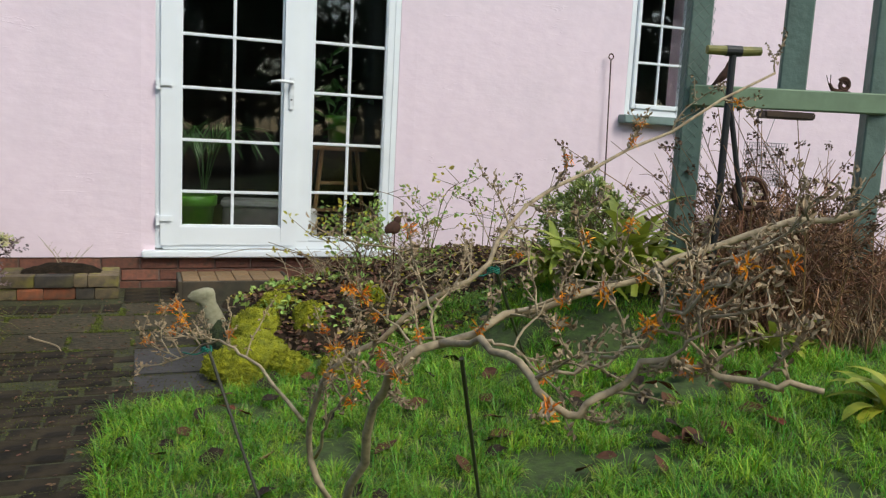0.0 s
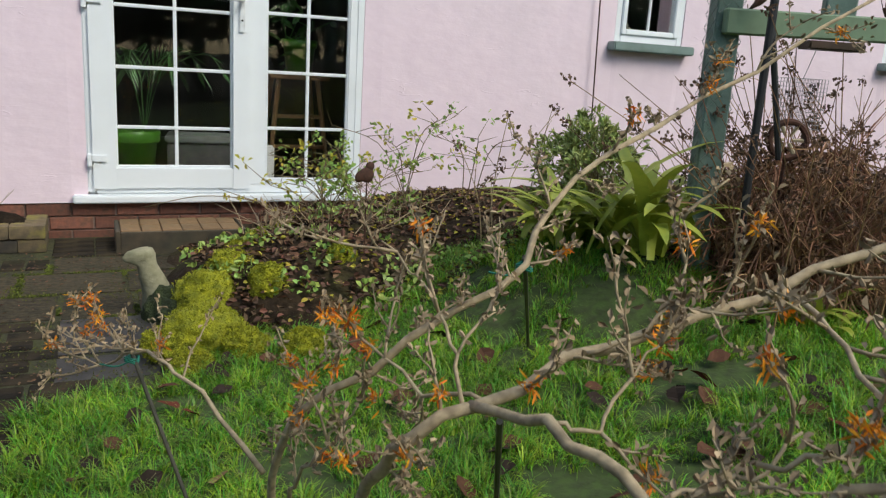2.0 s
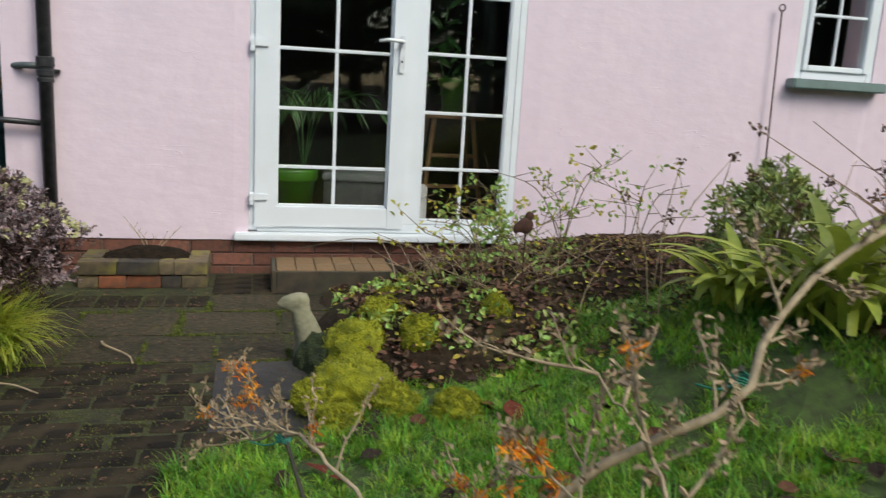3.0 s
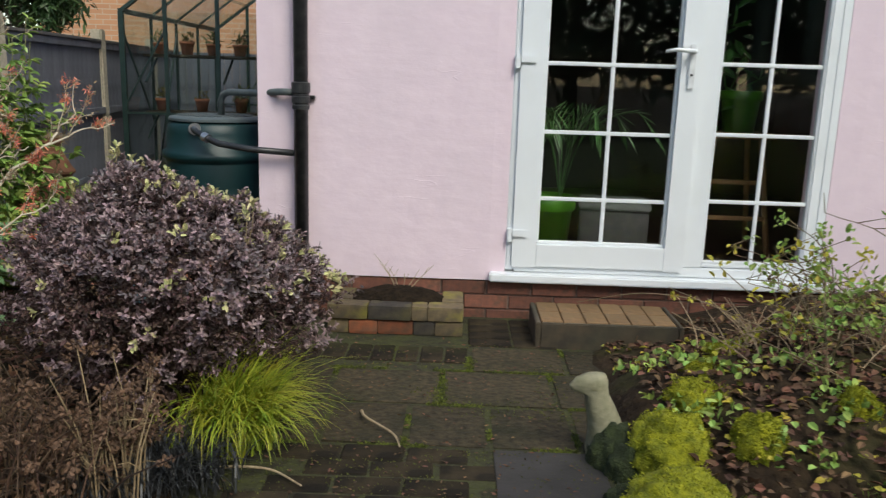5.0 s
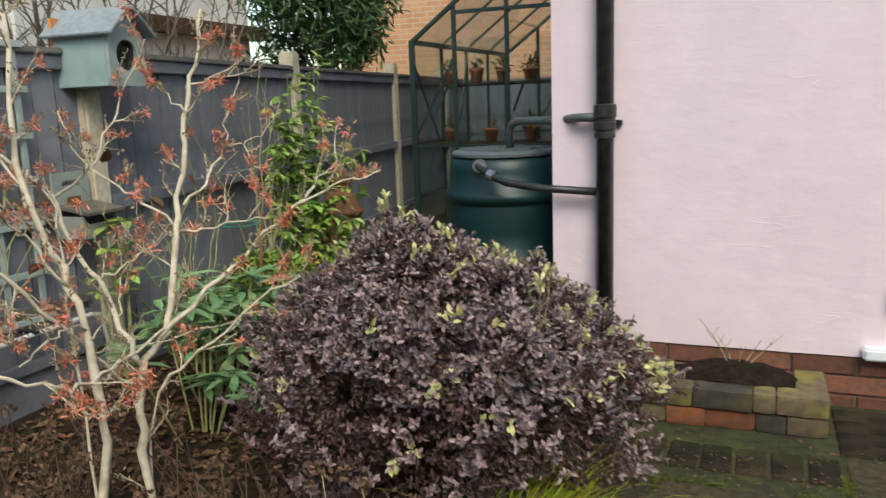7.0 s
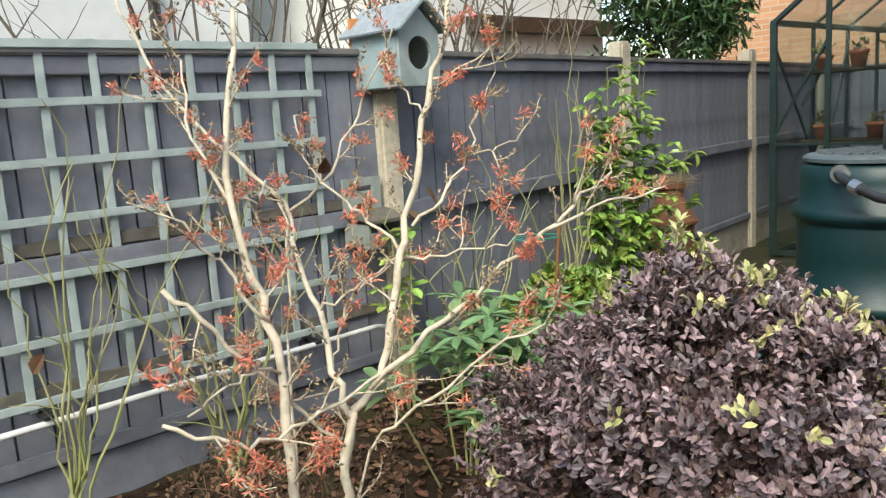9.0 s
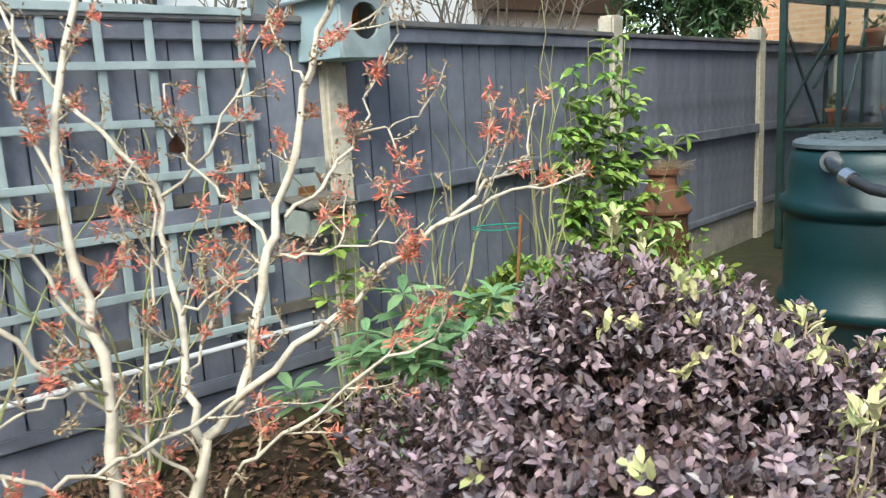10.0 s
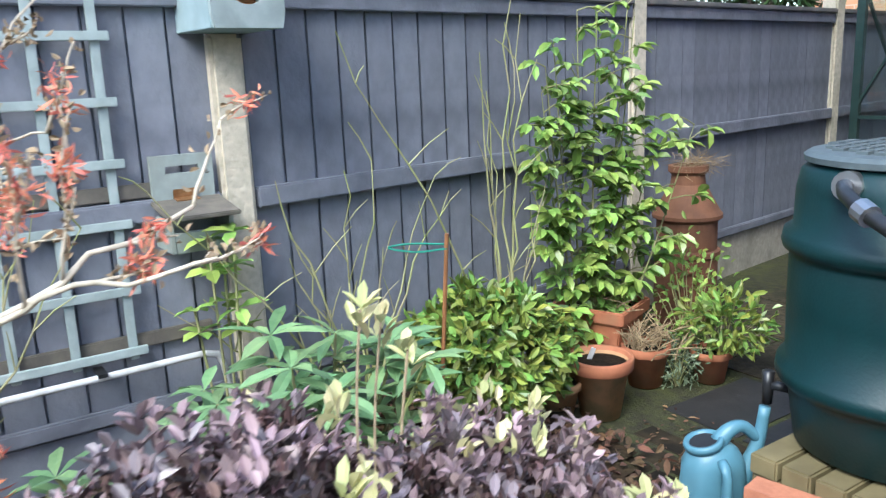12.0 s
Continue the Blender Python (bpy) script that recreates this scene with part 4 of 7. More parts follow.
for z, y in ((1.28, 0.35), (0.78, 0.35)):
    sh = part("shelf", boxes(((0.03, y, z), (GW - 0.03, y + 0.32, z + 0.025))), M_TIMBER, gh, "slatted wooden shelf", bevel=0.004)
    for k in range(3):
        rod("shelf_bracket", (0.05 + k * 0.7, y, z - 0.22), (0.05 + k * 0.7, y + 0.3, z), 0.009)
rng = np.random.default_rng(12)
M_GHLEAF = material("greenhouse_plants", (0.10, 0.13, 0.04), (0.16, 0.09, 0.03), 10, 0.6, island=0.4)
for z, y, n in ((1.306, 0.50, 7), (0.806, 0.50, 5)):
    for k in range(n):
        x = -3.15 + 0.14 + k * (GW - 0.28) / (n - 1)
        h = rng.uniform(0.09, 0.14)
        flower_pot("terracotta_pot", "small terracotta pot on the greenhouse shelf", 0.045, 0.062, h, M_TERRA, (x, 2.98 + y, z), M_SOIL)
        pl = thing("pot_plant", "small winter pot plant on the greenhouse shelf", "plant", "greenhouse pot plants", (x, 2.98 + y, z + h - 0.03))
        m = 34
        pos = rng.normal(size=(m, 3)) * np.array([0.03, 0.03, 0.03]) + np.array([0, 0, 0.05])
        leaf_mesh("foliage", pos, unit(m, rng, 0.8), unit(m, rng, 1.0), rng.uniform(0.04, 0.08), 0.018, M_GHLEAF, pl)

# ---- beyond the fence ----
def brick_wall_material(name, c1, c2, mortar):
    m = bpy.data.materials.new(name)
    m.use_nodes = True
    n, l = m.node_tree.nodes, m.node_tree.links
    tc, mp, bt = n.new("ShaderNodeTexCoord"), n.new("ShaderNodeMapping"), n.new("ShaderNodeTexBrick")
    mp.inputs["Rotation"].default_value = (radians(90), 0, 0)
    l.new(tc.outputs["Object"], mp.inputs["Vector"])
    l.new(mp.outputs[0], bt.inputs["Vector"])
    for k, v in (("Color1", c1), ("Color2", c2), ("Mortar", mortar)):
        bt.inputs[k].default_value = (*v, 1)
    bt.inputs["Scale"].default_value = 1.0
    bt.inputs["Brick Width"].default_value, bt.inputs["Row Height"].default_value, bt.inputs["Mortar Size"].default_value = 0.225, 0.075, 0.008
    l.new(bt.outputs["Color"], n["Principled BSDF"].inputs["Base Color"])
    n["Principled BSDF"].inputs["Roughness"].default_value = 0.9
    return m


M_ORANGE = brick_wall_material("orange_brickwork", (0.66, 0.36, 0.20), (0.58, 0.30, 0.165), (0.62, 0.47, 0.34))
M_TILE = material("roof_tiles", (0.16, 0.09, 0.06), (0.11, 0.065, 0.045), 3, 0.85, bump=0.5, bump_scale=8)
M_WHITEWALL = material("white_render", (0.78, 0.77, 0.73), (0.70, 0.69, 0.65), 2, 0.9, stain=(0.55, 0.54, 0.5), stain_scale=1.5)


def gabled_house(name, label, x0, x1, y0, y1, eave, ridge, wall_mat):
    h = thing(name, label, "house")
    part("wall", boxes(((x0, y0, -0.07), (x1, y1, eave))), wall_mat, h)
    ym = (y0 + y1) / 2
    bm = bmesh.new()
    o = 0.3
    a = [bm.verts.new(p) for p in ((x0 - o, y0 - o, eave - 0.05), (x1 + o, y0 - o, eave - 0.05), (x1 + o, ym, ridge), (x0 - o, ym, ridge), (x0 - o, y1 + o, eave - 0.05), (x1 + o, y1 + o, eave - 0.05))]
    for f in ((0, 1, 2, 3), (3, 2, 5, 4), (0, 3, 4), (1, 5, 2)):
        bm.faces.new([a[i] for i in f])
    part("roof", bm, M_TILE, h, "brown tiled roof")
    return h


gabled_house("neighbour_house", "orange brick house beyond the garden fence", -6.6, 4.0, 8.2, 15.0, 5.2, 7.6, M_ORANGE)
white_house = gabled_house("neighbour_house", "white rendered house beyond the garden fence", -17.0, -9.6, -9.0, 2.6, 4.8, 7.2, M_WHITEWALL)
part("rain_pipe", boxes(((-9.6, 1.35, 0.0), (-9.5, 1.45, 4.6))), M_BLACK, white_house)
gar = gabled_house("garage", "low pale garage with a dark eave beyond the fence", -11.5, -8.2, 3.6, 8.0, 3.6, 4.6, M_WHITEWALL)
part("eave_board", boxes(((-8.21, 5.0, 2.22), (-7.95, 8.2, 2.42))), M_DARKWOOD, gar)


def evergreen(name, label, at, height, radius, count, mat, leaf=(0.16, 0.035), seed=1, droop=-0.5, low=0.25):
    """A dense evergreen: tapered trunk with limbs and many leaves set in uneven clumps."""
    rng = np.random.default_rng(seed)
    rnd = random.Random(seed)
    t = thing(name, label, "tree", at=at)
    bm = bmesh.new()
    limb(bm, [(0, 0, -0.1), (0.05, 0.02, height * 0.4), (0.0, 0.05, height * 0.9)], radius * 0.09, radius * 0.02, 10, 8, 0.02, rnd)
    centres = []
    for k in range(46):
        a, u = rnd.uniform(0, 6.283), rnd.uniform(low, 1.0)
        r = radius * math.sqrt(max(0.05, 1 - ((u - 0.45) / 0.62) ** 2)) * rnd.uniform(0.45, 0.95)
        c = Vector((r * math.cos(a), r * math.sin(a), height * u))
        centres.append(c)
        limb(bm, [(0, 0, height * u * 0.7), tuple(c * 0.6 + Vector((0, 0, height * u * 0.35))), tuple(c)], radius * 0.02, radius * 0.006, 5, 4, 0.01, rnd)
    part("trunk", bm, M_BARK, t)
    pick = rng.integers(0, len(centres), count)
    base = np.array([tuple(centres[i]) for i in pick]) + rng.normal(size=(count, 3)) * radius * np.array([0.16, 0.16, 0.13])
    leaf_mesh("crown", base, unit(count, rng, droop), unit(count, rng, 1.2), rng.uniform(0.7, 1.3, count) * leaf[0], leaf[1], mat, t)
    return t


M_BARK = material("grey_brown_bark", (0.17, 0.14, 0.10), (0.10, 0.085, 0.065), 40, 0.9, bump=0.4)
M_DARKLEAF = material("dark_evergreen_leaf", (0.035, 0.075, 0.022), (0.05, 0.10, 0.03), 10, 0.45, island=0.4, hue=0.02)
evergreen("evergreen_tree", "dense dark evergreen tree beyond the fence", (-5.5, 5.6, 0), 3.3, 0.85, 9000, M_DARKLEAF, seed=4)
for k, (x, y) in enumerate(((-9, -16), (-5, -17.5), (-1.2, -16.5), (2.6, -18), (6.5, -17), (11, -15), (14.5, -10), (9, -12.5), (13.5, -13), (18, -7))):
    evergreen("evergreen_tree", "tall dark evergreen tree closing the far end of the garden", (x, y, 0), 5.4 + (k % 3) * 0.8, 2.5, 2600, M_DARKLEAF, (0.5, 0.16), seed=20 + k)
M_STRAW = material("straw_stems", (0.34, 0.25, 0.14), (0.24, 0.17, 0.095), 20, 0.85, island=0.3)

# ---- plants: foreground witch hazel with orange flowers ----
M_TWIG = material("pale_bark", (0.43, 0.335, 0.205), (0.30, 0.225, 0.135), 60, 0.8, bump=0.3, stain=(0.16, 0.13, 0.08), stain_scale=30, stain_amount=0.6)
M_TWIGWHITE = material("cream_bark", (0.62, 0.54, 0.41), (0.50, 0.43, 0.32), 50, 0.8, bump=0.25, stain=(0.28, 0.24, 0.16), stain_scale=25, stain_amount=0.5)
M_BUD = material("brown_bud", (0.36, 0.27, 0.165), (0.26, 0.185, 0.11), 60, 0.85, island=0.35)
M_FLOWER = material("orange_petal", (0.85, 0.34, 0.02), (0.72, 0.20, 0.012), 30, 0.7, island=0.4, hue=0.02, trans=0.25)
M_REDFLOWER = material("coral_petal", (0.80, 0.29, 0.19), (0.65, 0.20, 0.12), 30, 0.7, island=0.4, hue=0.015, trans=0.25)
M_DEADLEAF = material("dead_leaf", (0.16, 0.075, 0.04), (0.10, 0.05, 0.03), 30, 0.7, bump=0.3, island=0.4, hue=0.02)
M_TWINE = material("green_twine", (0.02, 0.20, 0.14), rough=0.8)
M_CANE = material("dark_cane", (0.06, 0.055, 0.035), (0.04, 0.038, 0.025), 30, 0.6)


class Shrub:
    """Collects limbs, twigs, buds and flowers of one bare shrub."""

    def __init__(self, name, label, at, bark, seed, slim=0.52):
        self.slim = slim
        self.thing = thing(name, label, "shrub", at=at)
        self.o = Vector(at)
        self.bm, self.bark = bmesh.new(), bark
        self.rnd, self.rng = random.Random(seed), np.random.default_rng(seed)
        self.lines, self.tips = [], []
        self.buds, self.flowers = [], []

    def limb(self, r0, r1, *pts, n=16):
        r0, r1 = r0 * self.slim, r1 * self.slim
        line = limb(self.bm, [Vector(p) - self.o for p in pts], r0, r1, n, 8, 0.008, self.rnd)
        self.lines.append((line, r0, r1))
        return line

    def twig(self, p, d, length, r, depth, bend=0.25):
        pts, q = [p], p
        steps = 5
        for k in range(steps):
            d = (d + Vector((self.rnd.uniform(-1, 1), self.rnd.uniform(-1, 1), self.rnd.uniform(-0.7, 1.0))) * bend).normalized()
            q = q + d * length / steps
            pts.append(q)
            if depth > 0 and self.rnd.random() < 0.55:
                s = (d + Vector((self.rnd.uniform(-1, 1), self.rnd.uniform(-1, 1), self.rnd.uniform(-0.5, 1))) * 0.9).normalized()
                self.twig(q, s, length * self.rnd.uniform(0.35, 0.65), r * 0.65, depth - 1, bend)
        tube(self.bm, pts, [r * (1 - 0.55 * k / steps) for k in range(steps + 1)], 5)
        self.tips.append((pts[-1], d))
        for q in pts[1:]:
            self.buds.append(q)

    def sprout(self, spacing, length, r, depth, start=0.15):
        for line, r0, r1 in list(self.lines):
            acc = 0.0
            n = len(line)
            for i in range(1, n):
                acc += (line[i] - line[i - 1]).length
                if acc > spacing * self.rnd.uniform(0.7, 1.3) and i / n > start:
                    acc = 0
                    d = (line[i] - line[i - 1]).normalized()
                    s = d.cross(Vector((self.rnd.uniform(-1, 1), self.rnd.uniform(-1, 1), self.rnd.uniform(-1, 1)))).normalized()
                    self.twig(line[i], (s + d * 0.7 + Vector((0, 0, 0.25))).normalized(), length * self.rnd.uniform(0.4, 1.3), r, depth)

    def finish(self, flower_mat, flower_share, petal, bud_mat, flower_label, bud_size=0.012, flower_min=0.35, clumps=3):
        part("branchwork", self.bm, self.bark, self.thing, smooth=True)
        B = [b for b in self.buds for _ in range(clumps)]
        n = len(B)
        rng = self.rng
        if n:
            leaf_mesh("bud_cover", np.array([tuple(b) for b in B]) + rng.normal(size=(n, 3)) * 0.004, unit(n, rng, 0.5), unit(n, rng), rng.uniform(0.6, 1.5, n) * bud_size, bud_size * 0.6, bud_mat, self.thing, "clustered brown buds", fold=0.5)
        F = [b for b in self.buds if b.z > flower_min and self.rnd.random() < flower_share]
        P = np.repeat(np.array([tuple(f) for f in F]), 24, 0)
        n = len(P)
        leaf_mesh("blossom", P + rng.normal(size=(n, 3)) * petal * 0.33, unit(n, rng, 0.1), unit(n, rng), rng.uniform(0.6, 1.3, n) * petal, petal * 0.20, flower_mat, self.thing, flower_label, fold=0.1, curl=0.25)


S = Shrub("witch_hazel", "bare branching shrub with ragged orange winter flowers on the lawn", (0.410, -3.255, 0.000), M_TWIG, 11)
S.limb(0.020, 0.011, (0.420, -3.260, 0.000), (0.336, -3.586, 0.184), (0.340, -3.697, 0.330), (0.340, -3.798, 0.471), (0.343, -3.864, 0.573), (0.370, -3.908, 0.623), (0.449, -3.932, 0.657), (0.563, -3.925, 0.699), (0.688, -3.946, 0.736), (0.812, -3.986, 0.787), (0.936, -4.022, 0.852), (1.056, -4.085, 0.892), (1.144, -4.136, 0.919), n=24)
S.limb(0.016, 0.006, (0.330, -3.220, 0.000), (0.321, -3.505, 0.173), (0.280, -3.470, 0.249), (0.264, -3.486, 0.344), (0.285, -3.556, 0.463), (0.367, -3.622, 0.563), (0.473, -3.675, 0.664), (0.578, -3.701, 0.740), (0.640, -3.678, 0.809), (0.734, -3.642, 0.890), (0.902, -3.605, 0.969), (1.155, -3.552, 1.072), (1.466, -3.534, 1.230), n=24)
S.limb(0.009, 0.003, (0.259, -3.482, 0.352), (0.163, -3.310, 0.445), (0.115, -3.209, 0.464), (0.062, -3.081, 0.444), (0.008, -2.966, 0.366), (-0.062, -2.816, 0.409), n=18)
S.limb(0.013, 0.008, (0.417, -3.922, 0.647), (0.437, -4.064, 0.687), (0.459, -4.178, 0.667), (0.480, -4.227, 0.635), (0.510, -4.253, 0.625), (0.560, -4.266, 0.657), (0.601, -4.294, 0.703), (0.651, -4.335, 0.711), (0.721, -4.399, 0.704), (0.776, -4.444, 0.702), n=30)
S.limb(0.008, 0.003, (0.291, -3.473, 0.258), (0.300, -3.578, 0.391), (0.324, -3.635, 0.479), (0.357, -3.676, 0.550), n=12)
S.limb(0.006, 0.003, (0.466, -4.194, 0.658), (0.528, -4.195, 0.669), (0.586, -4.203, 0.688), (0.639, -4.197, 0.712), n=10)
S.limb(0.006, 0.003, (0.574, -4.208, 0.694), (0.622, -4.273, 0.738), (0.665, -4.343, 0.798), (0.697, -4.407, 0.865), n=12)
S.limb(0.008, 0.003, (0.816, -3.987, 0.789), (0.709, -4.154, 0.787), (0.612, -4.335, 0.785), (0.622, -4.397, 0.868), n=14)
S.limb(0.006, 0.002, (0.433, -3.927, 0.652), (0.386, -3.834, 0.635), (0.344, -3.753, 0.670), (0.308, -3.674, 0.660), n=12)
S.limb(0.006, 0.002, (0.409, -3.919, 0.642), (0.414, -3.862, 0.705), (0.401, -3.801, 0.755), (0.364, -3.730, 0.806), n=12)
S.limb(0.006, 0.002, (0.563, -3.925, 0.699), (0.633, -3.965, 0.751), (0.674, -3.967, 0.812), (0.672, -3.949, 0.887), n=12)
S.limb(0.006, 0.002, (0.437, -4.064, 0.687), (0.478, -4.082, 0.684), (0.537, -4.064, 0.722), (0.578, -4.047, 0.773), n=12)
S.limb(0.005, 0.002, (0.601, -4.294, 0.703), (0.619, -4.338, 0.735), (0.643, -4.362, 0.773), (0.633, -4.374, 0.796), n=10)
S.sprout(0.042, 0.105, 0.0026, 1, 0.22)
S.finish(M_FLOWER, 0.024, 0.0165, M_BUD, "ragged orange petals", 0.011, 0.2, 2)
for k, (x, y, h, lx, ly) in enumerate(((0.18, -3.23, 0.44, -0.11, 0.15), (0.74, -3.30, 0.61, -0.27, -0.60), (1.48, -2.14, 0.74, -0.82, -1.46))):
    c = thing("garden_cane", "thin dark garden cane supporting a branch", "cane", "garden canes", (x, y, 0.0))
    bm = bmesh.new()
    tube(bm, [(0.050, -0.055, -0.050), (lx, ly, h)], 0.0045, 8)
    part("cane_rod", bm, M_CANE, c)
    if k == 1:
        continue
    bm = bmesh.new()
    for r in range(3):
        tube(bm, [(lx + 0.014 * math.cos(a), ly + 0.014 * math.sin(a), h - 0.02 + 0.004 * r + 0.003 * math.sin(2 * a)) for a in (j * 0.6283 for j in range(11))], 0.0016, 4)
    tube(bm, bezier([(lx, ly, h - 0.02), (lx - 0.03, ly, h - 0.03), (lx - 0.06, ly + 0.01, h - 0.025)], 6), 0.0016, 4)
    part("twine", bm, M_TWINE, c, "green twine tie")

# ---- witch hazel with red flowers, by the fence ----
S = Shrub("witch_hazel", "pale-stemmed bare shrub with ragged red winter flowers by the fence", (-1.85, -1.75, 0.02), M_TWIGWHITE, 5, 0.62)
S.limb(0.019, 0.015, (-1.780, -1.800, 0.020), (-1.789, -1.778, 0.378), (-1.801, -1.759, 0.496), (-1.803, -1.734, 0.591), n=10)
S.limb(0.015, 0.008, (-1.803, -1.734, 0.591), (-1.771, -1.674, 0.665), (-1.780, -1.632, 0.798), (-1.791, -1.583, 0.903), (-1.812, -1.526, 1.021), (-1.829, -1.482, 1.134), (-1.834, -1.420, 1.260), (-1.845, -1.356, 1.419), n=26)
S.limb(0.012, 0.006, (-1.804, -1.738, 0.578), (-1.861, -1.734, 0.660), (-1.946, -1.697, 0.754), (-2.053, -1.672, 0.839), (-2.132, -1.636, 0.957), (-2.243, -1.674, 1.055), (-2.363, -1.745, 1.187), (-2.465, -1.789, 1.340), (-2.528, -1.815, 1.503), n=24)
S.limb(0.006, 0.003, (-2.132, -1.636, 0.957), (-2.071, -1.578, 1.019), (-2.046, -1.520, 1.123), (-2.022, -1.462, 1.226), (-2.000, -1.400, 1.351), n=14)
S.limb(0.017, 0.009, (-1.820, -1.960, 0.020), (-1.775, -1.900, 0.441), (-1.792, -1.889, 0.550), (-1.824, -1.867, 0.699), (-1.867, -1.868, 0.816), (-1.926, -1.873, 0.926), (-1.989, -1.856, 1.083), (-2.021, -1.815, 1.190), (-2.092, -1.745, 1.392), n=24)
S.limb(0.008, 0.005, (-1.899, -2.042, 0.883), (-1.868, -1.991, 0.827), (-1.856, -1.937, 0.747), (-1.834, -1.872, 0.670), (-1.824, -1.807, 0.585), (-1.799, -1.762, 0.528), n=16)
S.limb(0.006, 0.006, (-1.810, -2.106, 0.678), (-1.781, -2.037, 0.638), (-1.770, -1.972, 0.608), (-1.781, -1.889, 0.610), (-1.789, -1.770, 0.626), (-1.757, -1.673, 0.668), n=16)
S.limb(0.010, 0.004, (-1.777, -1.707, 0.634), (-1.697, -1.596, 0.747), (-1.636, -1.521, 0.816), (-1.547, -1.434, 0.921), (-1.544, -1.324, 0.967), (-1.545, -1.218, 1.013), n=18)
S.limb(0.005, 0.0025, (-1.547, -1.434, 0.921), (-1.474, -1.367, 0.966), (-1.424, -1.307, 0.975), (-1.402, -1.245, 0.989), n=10)
S.limb(0.006, 0.004, (-1.790, -1.790, 0.100), (-1.792, -1.722, 0.475), (-1.737, -1.664, 0.563), (-1.672, -1.601, 0.630), (-1.604, -1.532, 0.703), (-1.536, -1.457, 0.745), n=14)
S.limb(0.005, 0.002, (-1.788, -1.588, 0.873), (-1.733, -1.539, 0.875), (-1.639, -1.456, 0.889), (-1.605, -1.409, 0.918), n=12)
S.limb(0.006, 0.004, (-1.850, -1.850, 0.020), (-1.950, -1.793, 0.434), (-1.990, -1.755, 0.623), (-2.040, -1.713, 0.752), (-2.096, -1.670, 0.909), (-2.149, -1.649, 0.980), n=14)
S.limb(0.006, 0.0025, (-1.791, -1.558, 0.933), (-1.773, -1.492, 0.980), (-1.772, -1.449, 1.019), (-1.772, -1.401, 1.078), (-1.783, -1.362, 1.148), (-1.787, -1.294, 1.237), n=16)
S.limb(0.004, 0.002, (-1.771, -1.422, 1.057), (-1.746, -1.372, 1.073), (-1.714, -1.316, 1.087), n=8)
S.limb(0.006, 0.003, (-1.795, -1.593, 0.885), (-1.883, -1.599, 0.947), (-1.958, -1.611, 0.990), (-2.046, -1.627, 1.076), (-2.109, -1.611, 1.171), n=14)
S.limb(0.005, 0.003, (-1.946, -1.694, 0.764), (-1.891, -1.648, 0.809), (-1.806, -1.593, 0.874), n=10)
S.limb(0.006, 0.003, (-1.858, -1.865, 0.790), (-1.889, -1.930, 0.905), (-1.893, -1.968, 0.953), (-1.909, -2.011, 1.031), n=12)
S.limb(0.006, 0.003, (-1.965, -1.863, 1.012), (-2.057, -1.874, 1.130), (-2.128, -1.856, 1.263), (-2.195, -1.868, 1.382), n=12)
S.limb(0.005, 0.002, (-1.840, -1.437, 1.226), (-1.786, -1.400, 1.245), (-1.724, -1.345, 1.297), n=8)
S.limb(0.004, 0.002, (-1.828, -1.475, 1.153), (-1.892, -1.471, 1.211), (-1.953, -1.462, 1.271), n=8)
S.limb(0.005, 0.003, (-1.824, -1.867, 0.699), (-1.805, -1.930, 0.730), (-1.791, -1.996, 0.712), (-1.793, -2.069, 0.686), n=12)
S.limb(0.004, 0.002, (-2.190, -1.652, 1.029), (-2.142, -1.702, 0.986), (-2.149, -1.762, 1.024), (-2.145, -1.805, 1.074), n=10)
S.limb(0.005, 0.003, (-1.861, -1.734, 0.660), (-1.916, -1.673, 0.713), (-1.954, -1.603, 0.785), (-1.947, -1.521, 0.825), n=10)
S.sprout(0.062, 0.11, 0.0022, 1, 0.16)
S.finish(M_REDFLOWER, 0.075, 0.0175, M_BUD, "ragged coral red petals", 0.009, 0.35, 2)
n = 9
rng = np.random.default_rng(50)
pos = np.array([-1.95, -1.6, 0.95]) + rng.normal(size=(n, 3)) * np.array([0.15, 0.2, 0.2]) - np.array([-1.85, -1.75, 0.02])
leaf_mesh("dead_leaves", pos, unit(n, rng, -1.5), unit(n, rng), 0.05, 0.03, M_DEADLEAF, S.thing, "withered brown leaves", stuff=False)

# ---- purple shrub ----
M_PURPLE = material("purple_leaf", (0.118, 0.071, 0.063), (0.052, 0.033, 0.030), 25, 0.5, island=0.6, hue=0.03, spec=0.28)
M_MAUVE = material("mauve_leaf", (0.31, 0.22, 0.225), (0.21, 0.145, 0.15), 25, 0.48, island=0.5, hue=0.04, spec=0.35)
M_YELLOWTIP = material("cream_green_leaf", (0.62, 0.58, 0.30), (0.50, 0.49, 0.22), 25, 0.45, island=0.3, hue=0.03, trans=0.2)


def bush_shell(rng, n, centre, radii, lumps, floor, thick=0.22, slope=0.0):
    """Places over a lumpy, uneven mound of foliage, and the outward way at each."""
    d = unit(n, rng, 0.25)
    r = np.array([1 + lumps * noise.noise(Vector(tuple(q * 2.3))) + lumps * 0.6 * noise.noise(Vector(tuple(q * 5.7 + 3))) for q in d])
    depth = 1 - thick * rng.random(n) ** 2
    p = np.array(centre) + d * np.array(radii) * (r * depth)[:, None]
    p[:, 2] -= slope * (np.clip(p[:, 0], 0, None) + 0.4 * np.clip(p[:, 1], 0, None)) * np.clip(p[:, 2], 0, None)
    keep = p[:, 2] > floor
    return p[keep], d[keep]


